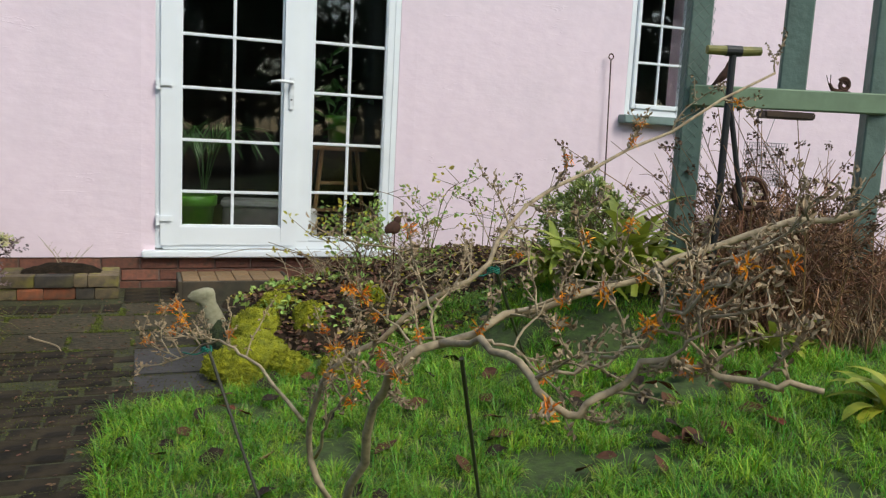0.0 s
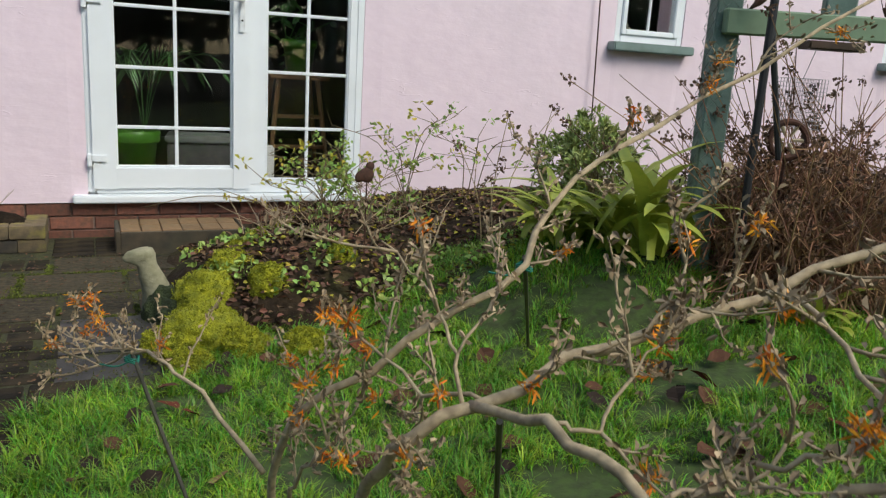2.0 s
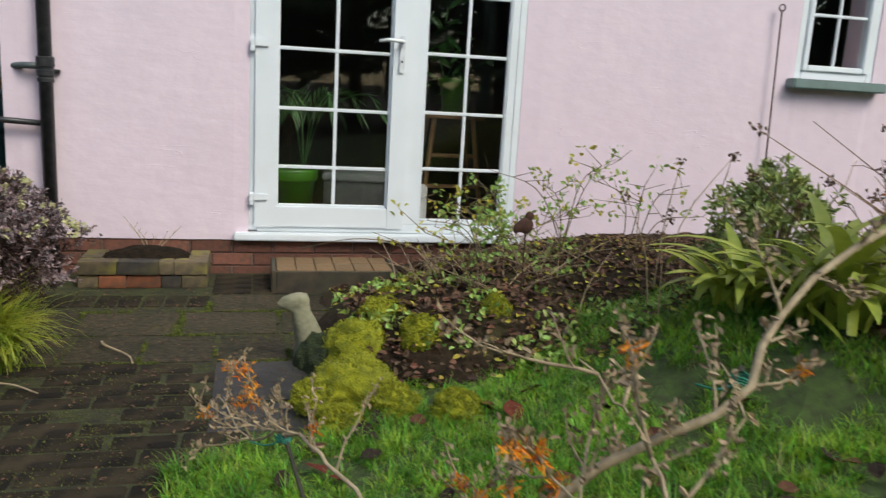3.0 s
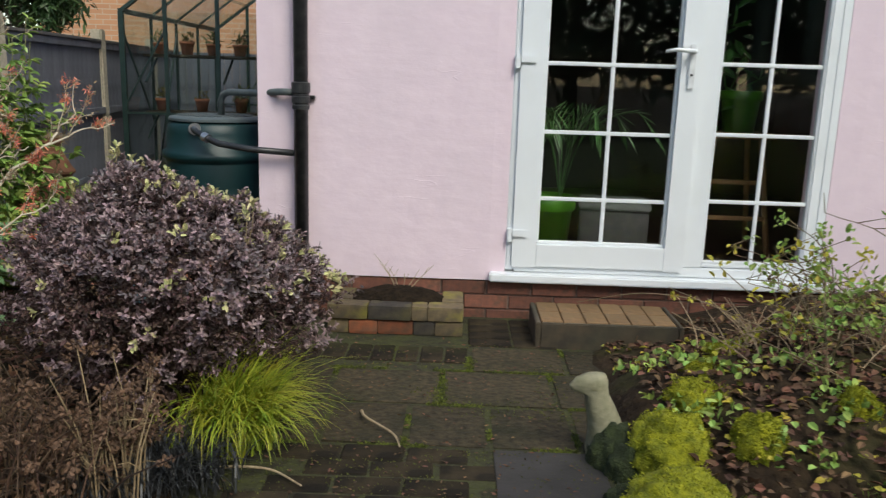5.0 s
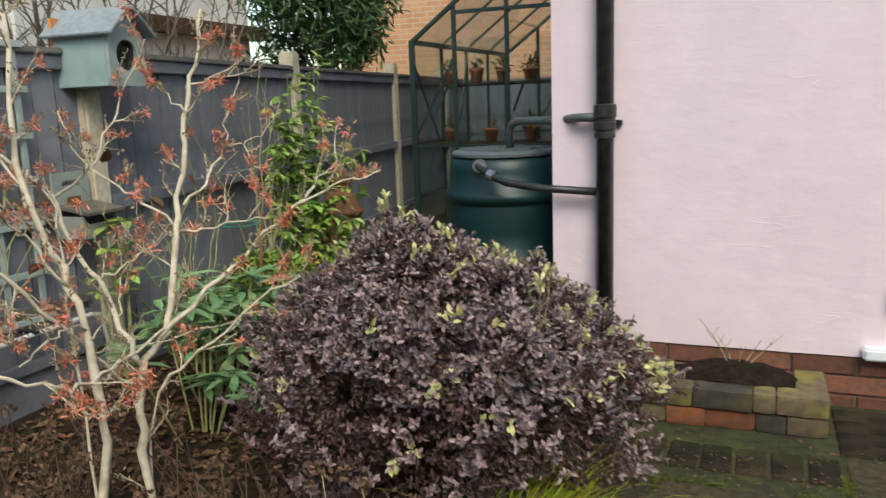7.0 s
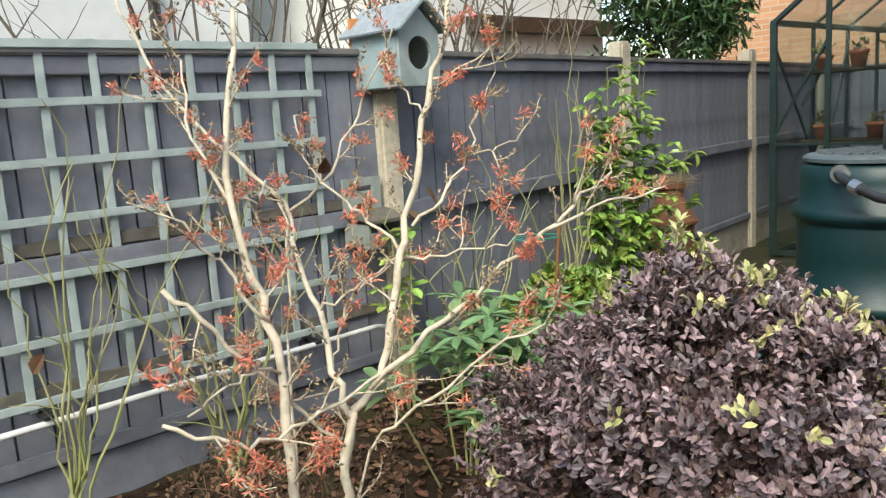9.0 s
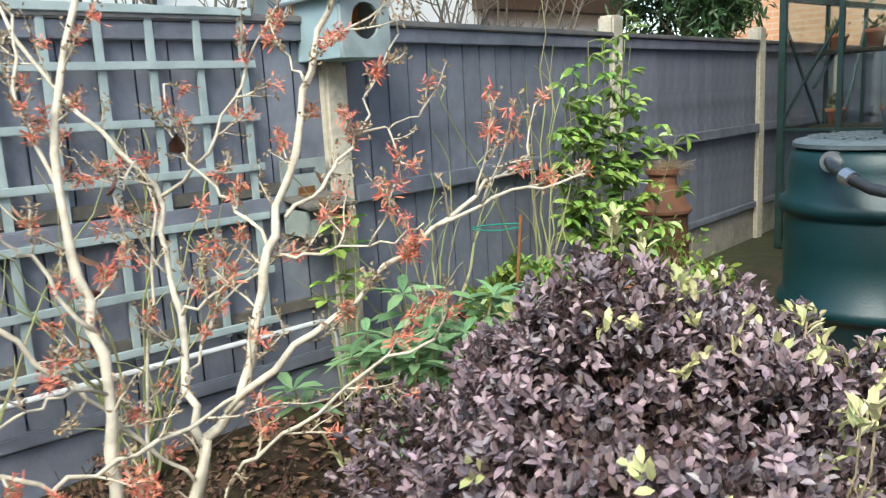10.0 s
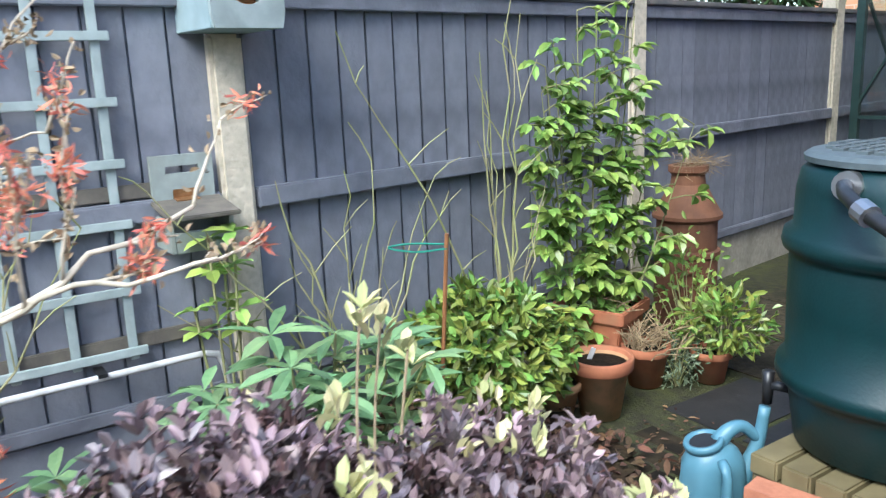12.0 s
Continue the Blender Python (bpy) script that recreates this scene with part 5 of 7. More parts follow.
def rosettes(rng, p, d, per, spread):
    P, D = np.repeat(p, per, 0), np.repeat(d, per, 0)
    w = D * 0.75 + unit(len(P), rng, 0.1) * spread
    return P + rng.normal(size=P.shape) * 0.006, w, D + 0.3 * unit(len(P), rng)


rng = np.random.default_rng(77)
shrub = thing("purple_shrub", "rounded shrub with dark purple leaves and creamy green tips", "shrub", at=(-1.28, -1.22, 0.02))
C, R = (0.02, 0.0, 0.42), (0.475, 0.45, 0.345)
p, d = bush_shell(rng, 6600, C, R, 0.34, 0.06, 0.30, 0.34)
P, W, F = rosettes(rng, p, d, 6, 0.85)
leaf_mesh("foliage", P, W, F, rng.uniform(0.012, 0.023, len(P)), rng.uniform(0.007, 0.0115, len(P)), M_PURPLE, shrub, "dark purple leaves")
# Upper leaves only: mauve of their own, paled to stand for sky sheen.
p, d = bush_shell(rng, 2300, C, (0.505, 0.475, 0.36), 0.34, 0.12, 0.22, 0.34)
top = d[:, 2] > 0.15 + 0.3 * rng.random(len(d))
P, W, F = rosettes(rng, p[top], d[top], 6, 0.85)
leaf_mesh("young_foliage", P, W, F, rng.uniform(0.013, 0.025, len(P)), 0.0105, M_MAUVE, shrub, "mauve upper leaves, paled for sky sheen")
p, d = bush_shell(rng, 900, C, (0.515, 0.485, 0.372), 0.34, 0.3, 0.05, 0.34)
sel = (d[:, 2] > 0.22) & (rng.random(len(d)) < 0.13 + 0.60 * (d[:, 1] > 0.05) * (d[:, 0] > -0.35)) | (rng.random(len(d)) < 0.06)
P, W, F = rosettes(rng, p[sel], d[sel], 6, 0.7)
leaf_mesh("tip_foliage", P, W, F, rng.uniform(0.016, 0.031, len(P)), 0.0125, M_YELLOWTIP, shrub, "creamy green leaf tips")
# Slate leaves, again only high up, with the sky's sheen coloured into them.
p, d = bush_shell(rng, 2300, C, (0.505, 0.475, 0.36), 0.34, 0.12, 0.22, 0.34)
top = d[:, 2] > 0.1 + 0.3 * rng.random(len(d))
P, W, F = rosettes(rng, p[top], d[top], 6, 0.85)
leaf_mesh("grey_foliage", P, W, F, rng.uniform(0.013, 0.024, len(P)), 0.0105, material("slate_sheen_leaf", (0.205, 0.165, 0.175), (0.135, 0.108, 0.115), 25, 0.35, island=0.4, hue=0.03), shrub, "slate purple upper leaves, greyed for sky sheen")
p, d = bush_shell(rng, 620, C, (0.49, 0.465, 0.35), 0.34, 0.12, 0.06, 0.34)
lift = d * 0.6 + np.array([0, 0, 0.55]) + 0.35 * unit(len(p), rng)
lift /= np.linalg.norm(lift, axis=1)[:, None]
P = np.concatenate([p + lift * 0.013 * k for k in range(4) for _ in range(4)])
W = np.concatenate([lift * 0.7 for _ in range(16)]) + unit(len(P), rng) * 0.9
leaf_mesh("sprig_foliage", P, W, np.concatenate([lift for _ in range(16)]), rng.uniform(0.013, 0.024, len(P)), 0.0105, M_MAUVE, shrub, "mauve leafy sprigs standing out of the crown")
bm = bmesh.new()
rnd = random.Random(4)
for k in range(150):
    a, u = rnd.uniform(0, 6.283), rnd.uniform(0.1, 1)
    e = Vector((0.44 * math.cos(a) * math.sqrt(1 - u * u * 0.8), 0.41 * math.sin(a) * math.sqrt(1 - u * u * 0.8), 0.36 + 0.38 * u))
    e.z *= 1 - 0.34 * (max(e.x, 0) + 0.4 * max(e.y, 0))
    e *= 0.86
    tube(bm, bezier([(0.05 * math.cos(a), 0.05 * math.sin(a), 0.0), tuple(e * 0.55), tuple(e)], 6), [0.006, 0.005, 0.004, 0.003, 0.002, 0.0015], 5)
part("branchwork", bm, M_DARKWOOD, shrub)
# tall shoots standing out of the crown
P, W, F = [], [], []
bm = bmesh.new()
for k, (x, y, h) in enumerate(((-0.19, 0.14, 0.87), (-0.22, 0.18, 0.84), (-0.15, 0.17, 0.83), (0.02, -0.03, 0.79), (0.33, -0.10, 0.73), (0.30, -0.06, 0.70), (0.12, 0.20, 0.72), (0.22, 0.12, 0.70), (-0.3, 0.05, 0.74), (0.05, 0.30, 0.70))):
    tube(bm, bezier([(x * 0.85, y * 0.8, h - 0.22), (x * 1.02, y * 0.95, h - 0.10), (x * 1.05, y * 1.05, h)], 6), 0.0016, 5)
    for j in range(9):
        P.append((x * 1.045 + rnd.uniform(-0.006, 0.006), y * 1.04 + rnd.uniform(-0.006, 0.006), h - 0.016 * (j // 4)))
        W.append((rnd.uniform(-1, 1), rnd.uniform(-1, 1), 0.7)), F.append((0, 0, 1))
part("shootwork", bm, M_TWIG, shrub)["kind"] = "stuff"
leaf_mesh("shoot_foliage", P, W, F, 0.032, 0.013, M_YELLOWTIP, shrub, "creamy green leaf tips")

# ---- grasses and dead stalks in front of it ----
M_GOLD = material("golden_sedge", (0.46, 0.46, 0.05), (0.20, 0.29, 0.025), 12, 0.5, island=0.35, hue=0.03, trans=0.25)
M_BLACKGRASS = material("black_mondo_grass", (0.022, 0.024, 0.027), (0.035, 0.036, 0.036), 12, 0.45, island=0.4)


def tuft(name, label, at, n, spread, length, width, bend, mat, seed, lean=(0.3, 0, 0)):
    rng = np.random.default_rng(seed)
    g = thing(name, label, "grass", at=at)
    a = rng.uniform(0, 6.283, n)
    pos = np.stack([rng.normal(size=n) * spread, rng.normal(size=n) * spread, np.zeros(n)], 1)
    way = np.stack([np.cos(a) + lean[0], np.sin(a) + lean[1], np.zeros(n)], 1)
    blade_mesh("grass_foliage", pos, way, rng.uniform(0.6, 1.15, n) * length, width, rng.uniform(0.5, 1.25, n) * bend, mat, g, segs=5)
    return g


tuft("golden_sedge", "yellow-green arching sedge at the edge of the paving", (-0.98, -1.50, 0.01), 900, 0.06, 0.39, 0.0075, 2.3, M_GOLD, 5, (0.95, -0.1, 0))
tuft("mondo_grass", "black mondo grass in the bed", (-1.03, -1.78, 0.02), 420, 0.07, 0.20, 0.006, 1.9, M_BLACKGRASS, 6, (0.2, -0.2, 0))
tuft("mondo_grass", "black mondo grass in the bed", (-1.16, -1.88, 0.02), 300, 0.06, 0.18, 0.006, 1.9, M_BLACKGRASS, 7, (0.1, -0.3, 0))
M_DEADSTALK = material("dead_stalk", (0.095, 0.053, 0.028), (0.050, 0.030, 0.018), 20, 0.85, island=0.5, hue=0.02)
M_DRYHEAD = material("dry_flower_head", (0.155, 0.088, 0.052), (0.10, 0.058, 0.036), 30, 0.9, island=0.4)


def dead_stalks(name, label, at, n, spread, height, seed, heads=0.4, lean=0.12, mat=M_STRAW):
    rnd, rng = random.Random(seed), np.random.default_rng(seed)
    t = thing(name, label, "dead plant", at=at)
    bm = bmesh.new()
    tips = []
    for k in range(n):
        x, y = rnd.gauss(0, spread), rnd.gauss(0, spread)
        h = height * rnd.uniform(0.35, 1.1)
        dx, dy = rnd.gauss(0, lean), rnd.gauss(0, lean)
        line = bezier([(x, y, 0), (x + dx * 0.4 * h, y + dy * 0.4 * h, h * 0.5), (x + dx * h * 1.6, y + dy * h * 1.6, h)], 6)
        tube(bm, line, [0.0032, 0.003, 0.0027, 0.0024, 0.002, 0.0014], 4)
        if rnd.random() < heads:
            tips.append(line[-1])
        for q in line[2:5]:
            if rnd.random() < 0.5:
                e = q + Vector((rnd.gauss(0, 0.05), rnd.gauss(0, 0.05), rnd.uniform(0.0, 0.08)))
                tube(bm, [q, (q + e) / 2 + Vector((0, 0, 0.01)), e], [0.0018, 0.0014, 0.001], 4)
                if rnd.random() < heads:
                    tips.append(e)
    part("stalk_tangle", bm, mat, t)
    if tips:
        T = np.repeat(np.array([tuple(q) for q in tips]), 14, 0)
        m = len(T)
        leaf_mesh("seed_head_cover", T + rng.normal(size=(m, 3)) * 0.009, unit(m, rng), unit(m, rng), 0.016, 0.011, M_DRYHEAD, t, "brown dry seed heads", fold=0.4)
    return t


dead_stalks("dead_perennial", "clump of brown dead perennial stalks in the bed", (-1.36, -1.96, 0.03), 60, 0.09, 0.30, 1, 0.4, 0.3, M_DEADSTALK)
dead_stalks("dead_perennial", "clump of brown dead perennial stalks in the bed", (-1.58, -1.80, 0.03), 70, 0.13, 0.34, 2, 0.4, 0.3, M_DEADSTALK)
dead_stalks("dead_perennial", "dead flower stalks with brown heads in the bed", (-1.16, -1.90, 0.03), 40, 0.04, 0.36, 3, 0.9, 0.08)
dead_stalks("dead_perennial", "clump of brown dead perennial stalks in the bed", (-1.75, -2.15, 0.03), 80, 0.14, 0.36, 4, 0.4, 0.3, M_DEADSTALK)
dead_stalks("dead_perennial", "clump of brown dead perennial stalks in the bed", (-2.2, -1.75, 0.05), 60, 0.14, 0.34, 9, 0.4, 0.3, M_DEADSTALK)
bm = bmesh.new()
bmesh.ops.create_icosphere(bm, subdivisions=3, radius=0.11)
for v in bm.verts:
    v.co = Vector((v.co.x * 1.1, v.co.y * 0.9, v.co.z * 1.25)) * (1 + 0.16 * noise.noise(v.co * 9))
M_STONE = material("pale_sandstone", (0.46, 0.38, 0.25), (0.38, 0.31, 0.20), 25, 0.9, bump=0.4, stain=(0.3, 0.26, 0.15), stain_scale=8)
rock = tagged(part("rock", bm, M_STONE, smooth=True), "pale sandstone rock standing in the bed", "rock")
rock.location = (-1.64, -1.88, 0.04)

# ---- lawn grass ----
M_GRASS = material("lawn_grass", (0.23, 0.42, 0.03), (0.105, 0.25, 0.018), 6, 0.5, island=0.55, hue=0.045, trans=0.3)
M_GRASSDRY = material("dry_grass", (0.30, 0.29, 0.10), (0.22, 0.21, 0.08), 6, 0.6, island=0.3)
lawn = bpy.data.objects["lawn"]
rng = np.random.default_rng(21)
for name, count, per, mat, (x0, x1, y0, y1), ln in (("grass", 12500, 12, M_GRASS, (-0.4, 2.6, -4.4, -1.3), 0.072), ("grass", 2400, 12, M_GRASS, (2.2, 4.6, -4.6, -1.2), 0.08), ("dry_grass", 700, 9, M_GRASSDRY, (-0.3, 3.2, -4.4, -1.4), 0.06)):
    x, y = rng.uniform(x0, x1, count), rng.uniform(y0, y1, count)
    thick = np.array([noise.noise(Vector((a * 3.4, b * 3.4, 5.0))) + 0.5 * noise.noise(Vector((a * 9.0, b * 9.0, 2.0))) for a, b in zip(x, y)])
    keep = (thick > -0.27) & np.array([on_lawn(a, b) for a, b in zip(x, y)])
    x, y, thick = x[keep], y[keep], thick[keep]
    vigour = np.repeat(rng.uniform(0.65, 1.25, len(x)) * (1 + 0.55 * np.clip(thick, -0.4, 0.6)), per)
    lean = np.repeat(rng.uniform(0, 6.283, len(x)), per)
    x, y = np.repeat(x, per), np.repeat(y, per)
    a = lean + rng.normal(size=len(x)) * 1.25
    out = np.abs(rng.normal(size=len(x))) * 0.011
    x, y = x + np.cos(a) * out, y + np.sin(a) * out
    z = np.array([lawn_z(p, q) - 0.006 for p, q in zip(x, y)])
    blade_mesh(name, np.stack([x, y, z], 1), np.stack([np.cos(a), np.sin(a), 0 * a], 1), rng.uniform(0.55, 1.25, len(x)) * ln * vigour, rng.uniform(0.0016, 0.0034, len(x)), rng.uniform(1.0, 3.0, len(x)), mat, lawn, "green grass blades" if mat is M_GRASS else "straw-coloured grass blades", segs=3)

# fallen leaves on the lawn
def leaf_plate(bm_seed, size):
    rnd = random.Random(bm_seed)
    bm = bmesh.new()
    n = 14
    c = [bm.verts.new((0, (k / 4 - 0.5) * 1.9 * size, 0.004 * rnd.uniform(-1, 1))) for k in range(5)]
    for s in (-1, 1):
        side = [bm.verts.new((s * size * w * rnd.uniform(0.85, 1.1), (k / 4 - 0.5) * 1.9 * size, size * rnd.uniform(0.05, 0.3) * w)) for k, w in enumerate((0.05, 0.55, 0.7, 0.5, 0.04))]
        for k in range(4):
            q = (c[k], c[k + 1], side[k + 1], side[k])
            bm.faces.new(q if s < 0 else q[::-1])
    return bm


M_LEAFS = [material("fallen_leaf_" + n, c, None, 30, 0.85, bump=0.3, spec=0.2) for n, c in (("brown", (0.10, 0.045, 0.025)), ("black", (0.032, 0.021, 0.015)), ("tan", (0.33, 0.20, 0.10)), ("red", (0.13, 0.03, 0.018)), ("orange", (0.42, 0.17, 0.05)))]
plates = []
for k, m in enumerate(M_LEAFS):
    bm = leaf_plate(k, 0.040)
    me = bpy.data.meshes.new("fallen_leaf")
    bm.to_mesh(me)
    bm.free()
    me.materials.append(m)
    plates.append(me)
rnd = random.Random(31)
SPOTS = [(0.26, -2.92, 2), (0.03, -2.67, 0), (0.09, -2.52, 1), (-0.05, -2.83, 0), (0.76, -2.72, 1), (1.41, -3.34, 1), (1.40, -3.45, 1), (1.66, -3.47, 3), (1.53, -2.97, 1), (0.78, -3.21, 0), (0.50, -2.69, 1), (1.26, -3.03, 1), (1.33, -3.38, 0), (0.61, -3.00, 0), (-0.15, -2.71, 1), (0.96, -3.08, 0), (1.83, -3.12, 0), (1.75, -3.32, 1), (1.45, -3.12, 1)]
for k in range(64):
    SPOTS.append((rnd.uniform(-0.1, 2.2), rnd.uniform(-3.8, -2.1), rnd.choice((0, 0, 1, 1, 1, 3, 0))))
LEAFWORD = ("brown", "blackened", "pale tan", "dark red", "orange")
for x, y, m in SPOTS:
    if on_lawn(x, y):
        ob = tagged(new("fallen_leaf", plates[m]), LEAFWORD[m] + " curled fallen leaf lying on the grass", "leaf", "fallen leaves on the lawn")
        ob.matrix_world = pose(x, y, lawn_z(x, y) + 0.032, rnd.uniform(-35, 35), rnd.uniform(-35, 35), rnd.uniform(0, 360)) @ Matrix.Scale(rnd.uniform(0.75, 1.25), 4)

# ---- mossy mound ----
M_MOSS = material("yellow_moss", (0.33, 0.325, 0.012), (0.19, 0.205, 0.010), 40, 0.95, bump=1.0, bump_scale=150, stain=(0.09, 0.11, 0.012), stain_scale=14, stain_amount=0.7)
M_MOSSFUZZ = material("moss_fuzz", (0.29, 0.29, 0.010), (0.15, 0.17, 0.008), 40, 0.9, island=0.4)
for k, (x, y, r, h) in enumerate(((0.40, -1.62, 0.125, 0.21), (0.35, -1.92, 0.135, 0.17), (0.53, -1.42, 0.11, 0.235), (0.60, -1.25, 0.10, 0.24), (0.73, -1.08, 0.10, 0.255), (0.22, -1.97, 0.085, 0.10), (0.88, -0.96, 0.09, 0.27),
                                (1.10, -0.87, 0.12, 0.29), (0.47, -2.06, 0.08, 0.11), (0.66, -2.16, 0.08, 0.13), (0.62, -1.70, 0.075, 0.25), (1.45, -0.85, 0.10, 0.31), (0.94, -1.60, 0.07, 0.30), (0.28, -2.12, 0.07, 0.07))):
    bm = bmesh.new()
    bmesh.ops.create_icosphere(bm, subdivisions=4, radius=1)
    zb = rockery_z(x, y) if x > 0.4 else 0.0
    hh = max(0.07, h - zb * 0.5)
    for v in bm.verts:
        q = v.co.normalized()
        f = 1 + 0.22 * noise.noise(q * 2.2 + Vector((k, 0, 0))) + 0.16 * noise.noise(q * 6 + Vector((k, 3, 0))) + 0.08 * noise.noise(q * 16)
        v.co = Vector((q.x * r * f, q.y * r * f, q.z * hh * 0.55 * f))
    cush = tagged(part("moss_cushion", bm, M_MOSS, smooth=True), "bright yellow-green moss cushion on the mound", "moss", "moss cushions")
    cush.location = (x, y, h - hh * 0.58)
    rg = np.random.default_rng(k)
    m = 2600
    dd = unit(m, rg, 0.5)
    pp = np.array([tuple(Vector(tuple(q)) * 1.0) for q in dd])
    ff = np.array([1 + 0.22 * noise.noise(Vector(q) * 2.2 + Vector((k, 0, 0))) + 0.16 * noise.noise(Vector(q) * 6 + Vector((k, 3, 0))) + 0.08 * noise.noise(Vector(q) * 16) for q in dd])
    leaf_mesh("moss_fuzz", pp * np.array([r, r, hh * 0.55]) * ff[:, None], dd + 0.5 * unit(m, rg), unit(m, rg), 0.008, 0.004, M_MOSSFUZZ, cush)

M_DARKMOSS = material("dark_moss", (0.030, 0.042, 0.010), (0.018, 0.026, 0.008), 40, 0.95, bump=1.0, bump_scale=120)
for k, (x, y, r, h) in enumerate(((0.245, -1.52, 0.085, 0.14), (0.285, -1.60, 0.08, 0.12), (0.24, -1.80, 0.07, 0.08))):
    bm = bmesh.new()
    bmesh.ops.create_icosphere(bm, subdivisions=4, radius=1)
    for v in bm.verts:
        q = v.co.normalized()
        f = 1 + 0.2 * noise.noise(q * 3 + Vector((k, 9, 0))) + 0.12 * noise.noise(q * 9)
        v.co = Vector((q.x * r * f, q.y * r * f, max(0.0, q.z) * h * f - 0.01))
    tagged(part("moss_cushion", bm, M_DARKMOSS, smooth=True), "dark damp moss growing at the foot of the statue", "moss", "moss cushions").location = (x, y, 0.0)

# leaf litter, small plants and rose twigs on the mound
rng = np.random.default_rng(61)
mound = bpy.data.objects["rockery_soil"]


def scatter(n, x0, x1, y0, y1, fz, keep=None):
    x, y = rng.uniform(x0, x1, n), rng.uniform(y0, y1, n)
    if keep:
        s = np.array([keep(a, b) for a, b in zip(x, y)])
        x, y = x[s], y[s]
    return np.stack([x, y, np.array([fz(a, b) for a, b in zip(x, y)])], 1)


M_LITTER = material("leaf_litter", (0.15, 0.075, 0.038), (0.075, 0.040, 0.022), 20, 0.8, island=0.55, hue=0.025)
M_YELLOWLEAF = material("yellow_leaf", (0.52, 0.43, 0.05), (0.40, 0.38, 0.06), 20, 0.6, island=0.3, hue=0.02, trans=0.25)
M_SPRIGLEAF = material("pale_green_leaf", (0.34, 0.46, 0.11), (0.23, 0.35, 0.07), 20, 0.5, island=0.35, hue=0.03, trans=0.2)
mound_z = lambda x, y: rockery_z(x, y) + 0.012
p = scatter(5200, 0.4, 2.6, -1.95, -0.2, mound_z)
leaf_mesh("leaf_litter", p, unit(len(p), rng) * np.array([1, 1, 0.25]), unit(len(p), rng, 2.0), rng.uniform(0.02, 0.05, len(p)), 0.022, M_LITTER, mound, "brown leaf litter")
p = scatter(700, 0.4, 2.2, -1.95, -0.4, mound_z)
leaf_mesh("yellow_leaves", p, unit(len(p), rng) * np.array([1, 1, 0.3]), unit(len(p), rng, 2.0), rng.uniform(0.02, 0.035, len(p)), 0.02, M_YELLOWLEAF, mound, "small yellow fallen leaves")
p = scatter(1500, 0.35, 1.6, -1.95, -0.8, lambda x, y: rockery_z(x, y) + 0.03, lambda x, y: lump(x, y, 7.0, 5.0) > 0.05)
leaf_mesh("ground_cover", p, unit(len(p), rng, 0.3), unit(len(p), rng, 1.5), rng.uniform(0.022, 0.038, len(p)), 0.024, M_SPRIGLEAF, mound, "pale green creeping leaves")


def rose(name, label, at, n, height, seed, leafy=0.6, lean=(0, 0)):
    rnd, rng = random.Random(seed), np.random.default_rng(seed)
    t = thing(name, label, "rose bush", at=at)
    bm = bmesh.new()
    P = []
    for k in range(n):
        a = rnd.uniform(0, 6.283)
        reach = height * rnd.uniform(0.3, 0.95)
        h = height * rnd.uniform(0.45, 1.05)
        e = Vector((reach * math.cos(a) + lean[0], reach * math.sin(a) + lean[1], h * 0.85))
        line = bezier([(rnd.gauss(0, 0.03), rnd.gauss(0, 0.03), -0.02), tuple(Vector((e.x * 0.35, e.y * 0.35, h * 0.65))), tuple(e)], 10)
        tube(bm, line, [0.0032 * (1 - 0.06 * i) for i in range(10)], 5)
        for i in range(3, 10):
            if rnd.random() < 0.8:
                s = line[i] + Vector((rnd.gauss(0, 0.06), rnd.gauss(0, 0.06), rnd.uniform(0.0, 0.09)))
                tube(bm, [line[i], (line[i] + s) / 2, s], [0.002, 0.0016, 0.001], 4)
                if rnd.random() < leafy:
                    P += [tuple(s + Vector((rnd.gauss(0, 0.016), rnd.gauss(0, 0.016), rnd.gauss(0, 0.016)))) for _ in range(6)]
    part("stemwork", bm, M_ROSESTEM, t)
    m = len(P)
    P = np.array(P)
    cut = int(m * 0.72)
    for nm, a, b, mat in (("foliage", 0, cut, M_SPRIGLEAF), ("yellow_leaves", cut, m, M_YELLOWLEAF)):
        leaf_mesh(nm, P[a:b], unit(b - a, rng), unit(b - a, rng, 1.0), rng.uniform(0.020, 0.036, b - a), 0.018, mat, t)
    return t


M_ROSESTEM = material("rose_stem", (0.15, 0.13, 0.06), (0.20, 0.12, 0.07), 12, 0.7)
for k, (x, y, h) in enumerate(((0.88, -1.45, 0.42), (1.15, -1.25, 0.50), (1.45, -1.0, 0.55), (1.25, -0.75, 0.5), (1.85, -0.95, 0.5), (1.05, -1.0, 0.40))):
    rose("rose_bush", "leggy rose bush with sparse pale green and yellow leaves", (x, y, rockery_z(x, y)), 5, h, 70 + k, 0.75)
bm = bmesh.new()
line = bezier([(0.9, -1.0, 0.22), (0.75, -0.85, 0.33), (0.48, -0.80, 0.36), (0.22, -0.75, 0.30)], 14)
arch = thing("rose_bush", "long arching rose stem reaching over the step", "stem", at=(0, 0, 0))
tube(bm, line, [0.004 * (1 - 0.05 * i) for i in range(14)], 6)
part("stem_rod", bm, M_ROSESTEM, arch)
n = 40
base = np.array([tuple(line[3 + (i % 5)]) for i in range(n)])
leaf_mesh("foliage", base, unit(n, rng), unit(n, rng), 0.022, 0.014, M_YELLOWLEAF, arch)
dead_stalks("dead_twigs", "tangle of bare dead twigs on the mound", (1.0, -1.15, 0.2), 60, 0.16, 0.20, 33, 0.1, 0.7, M_BUD)
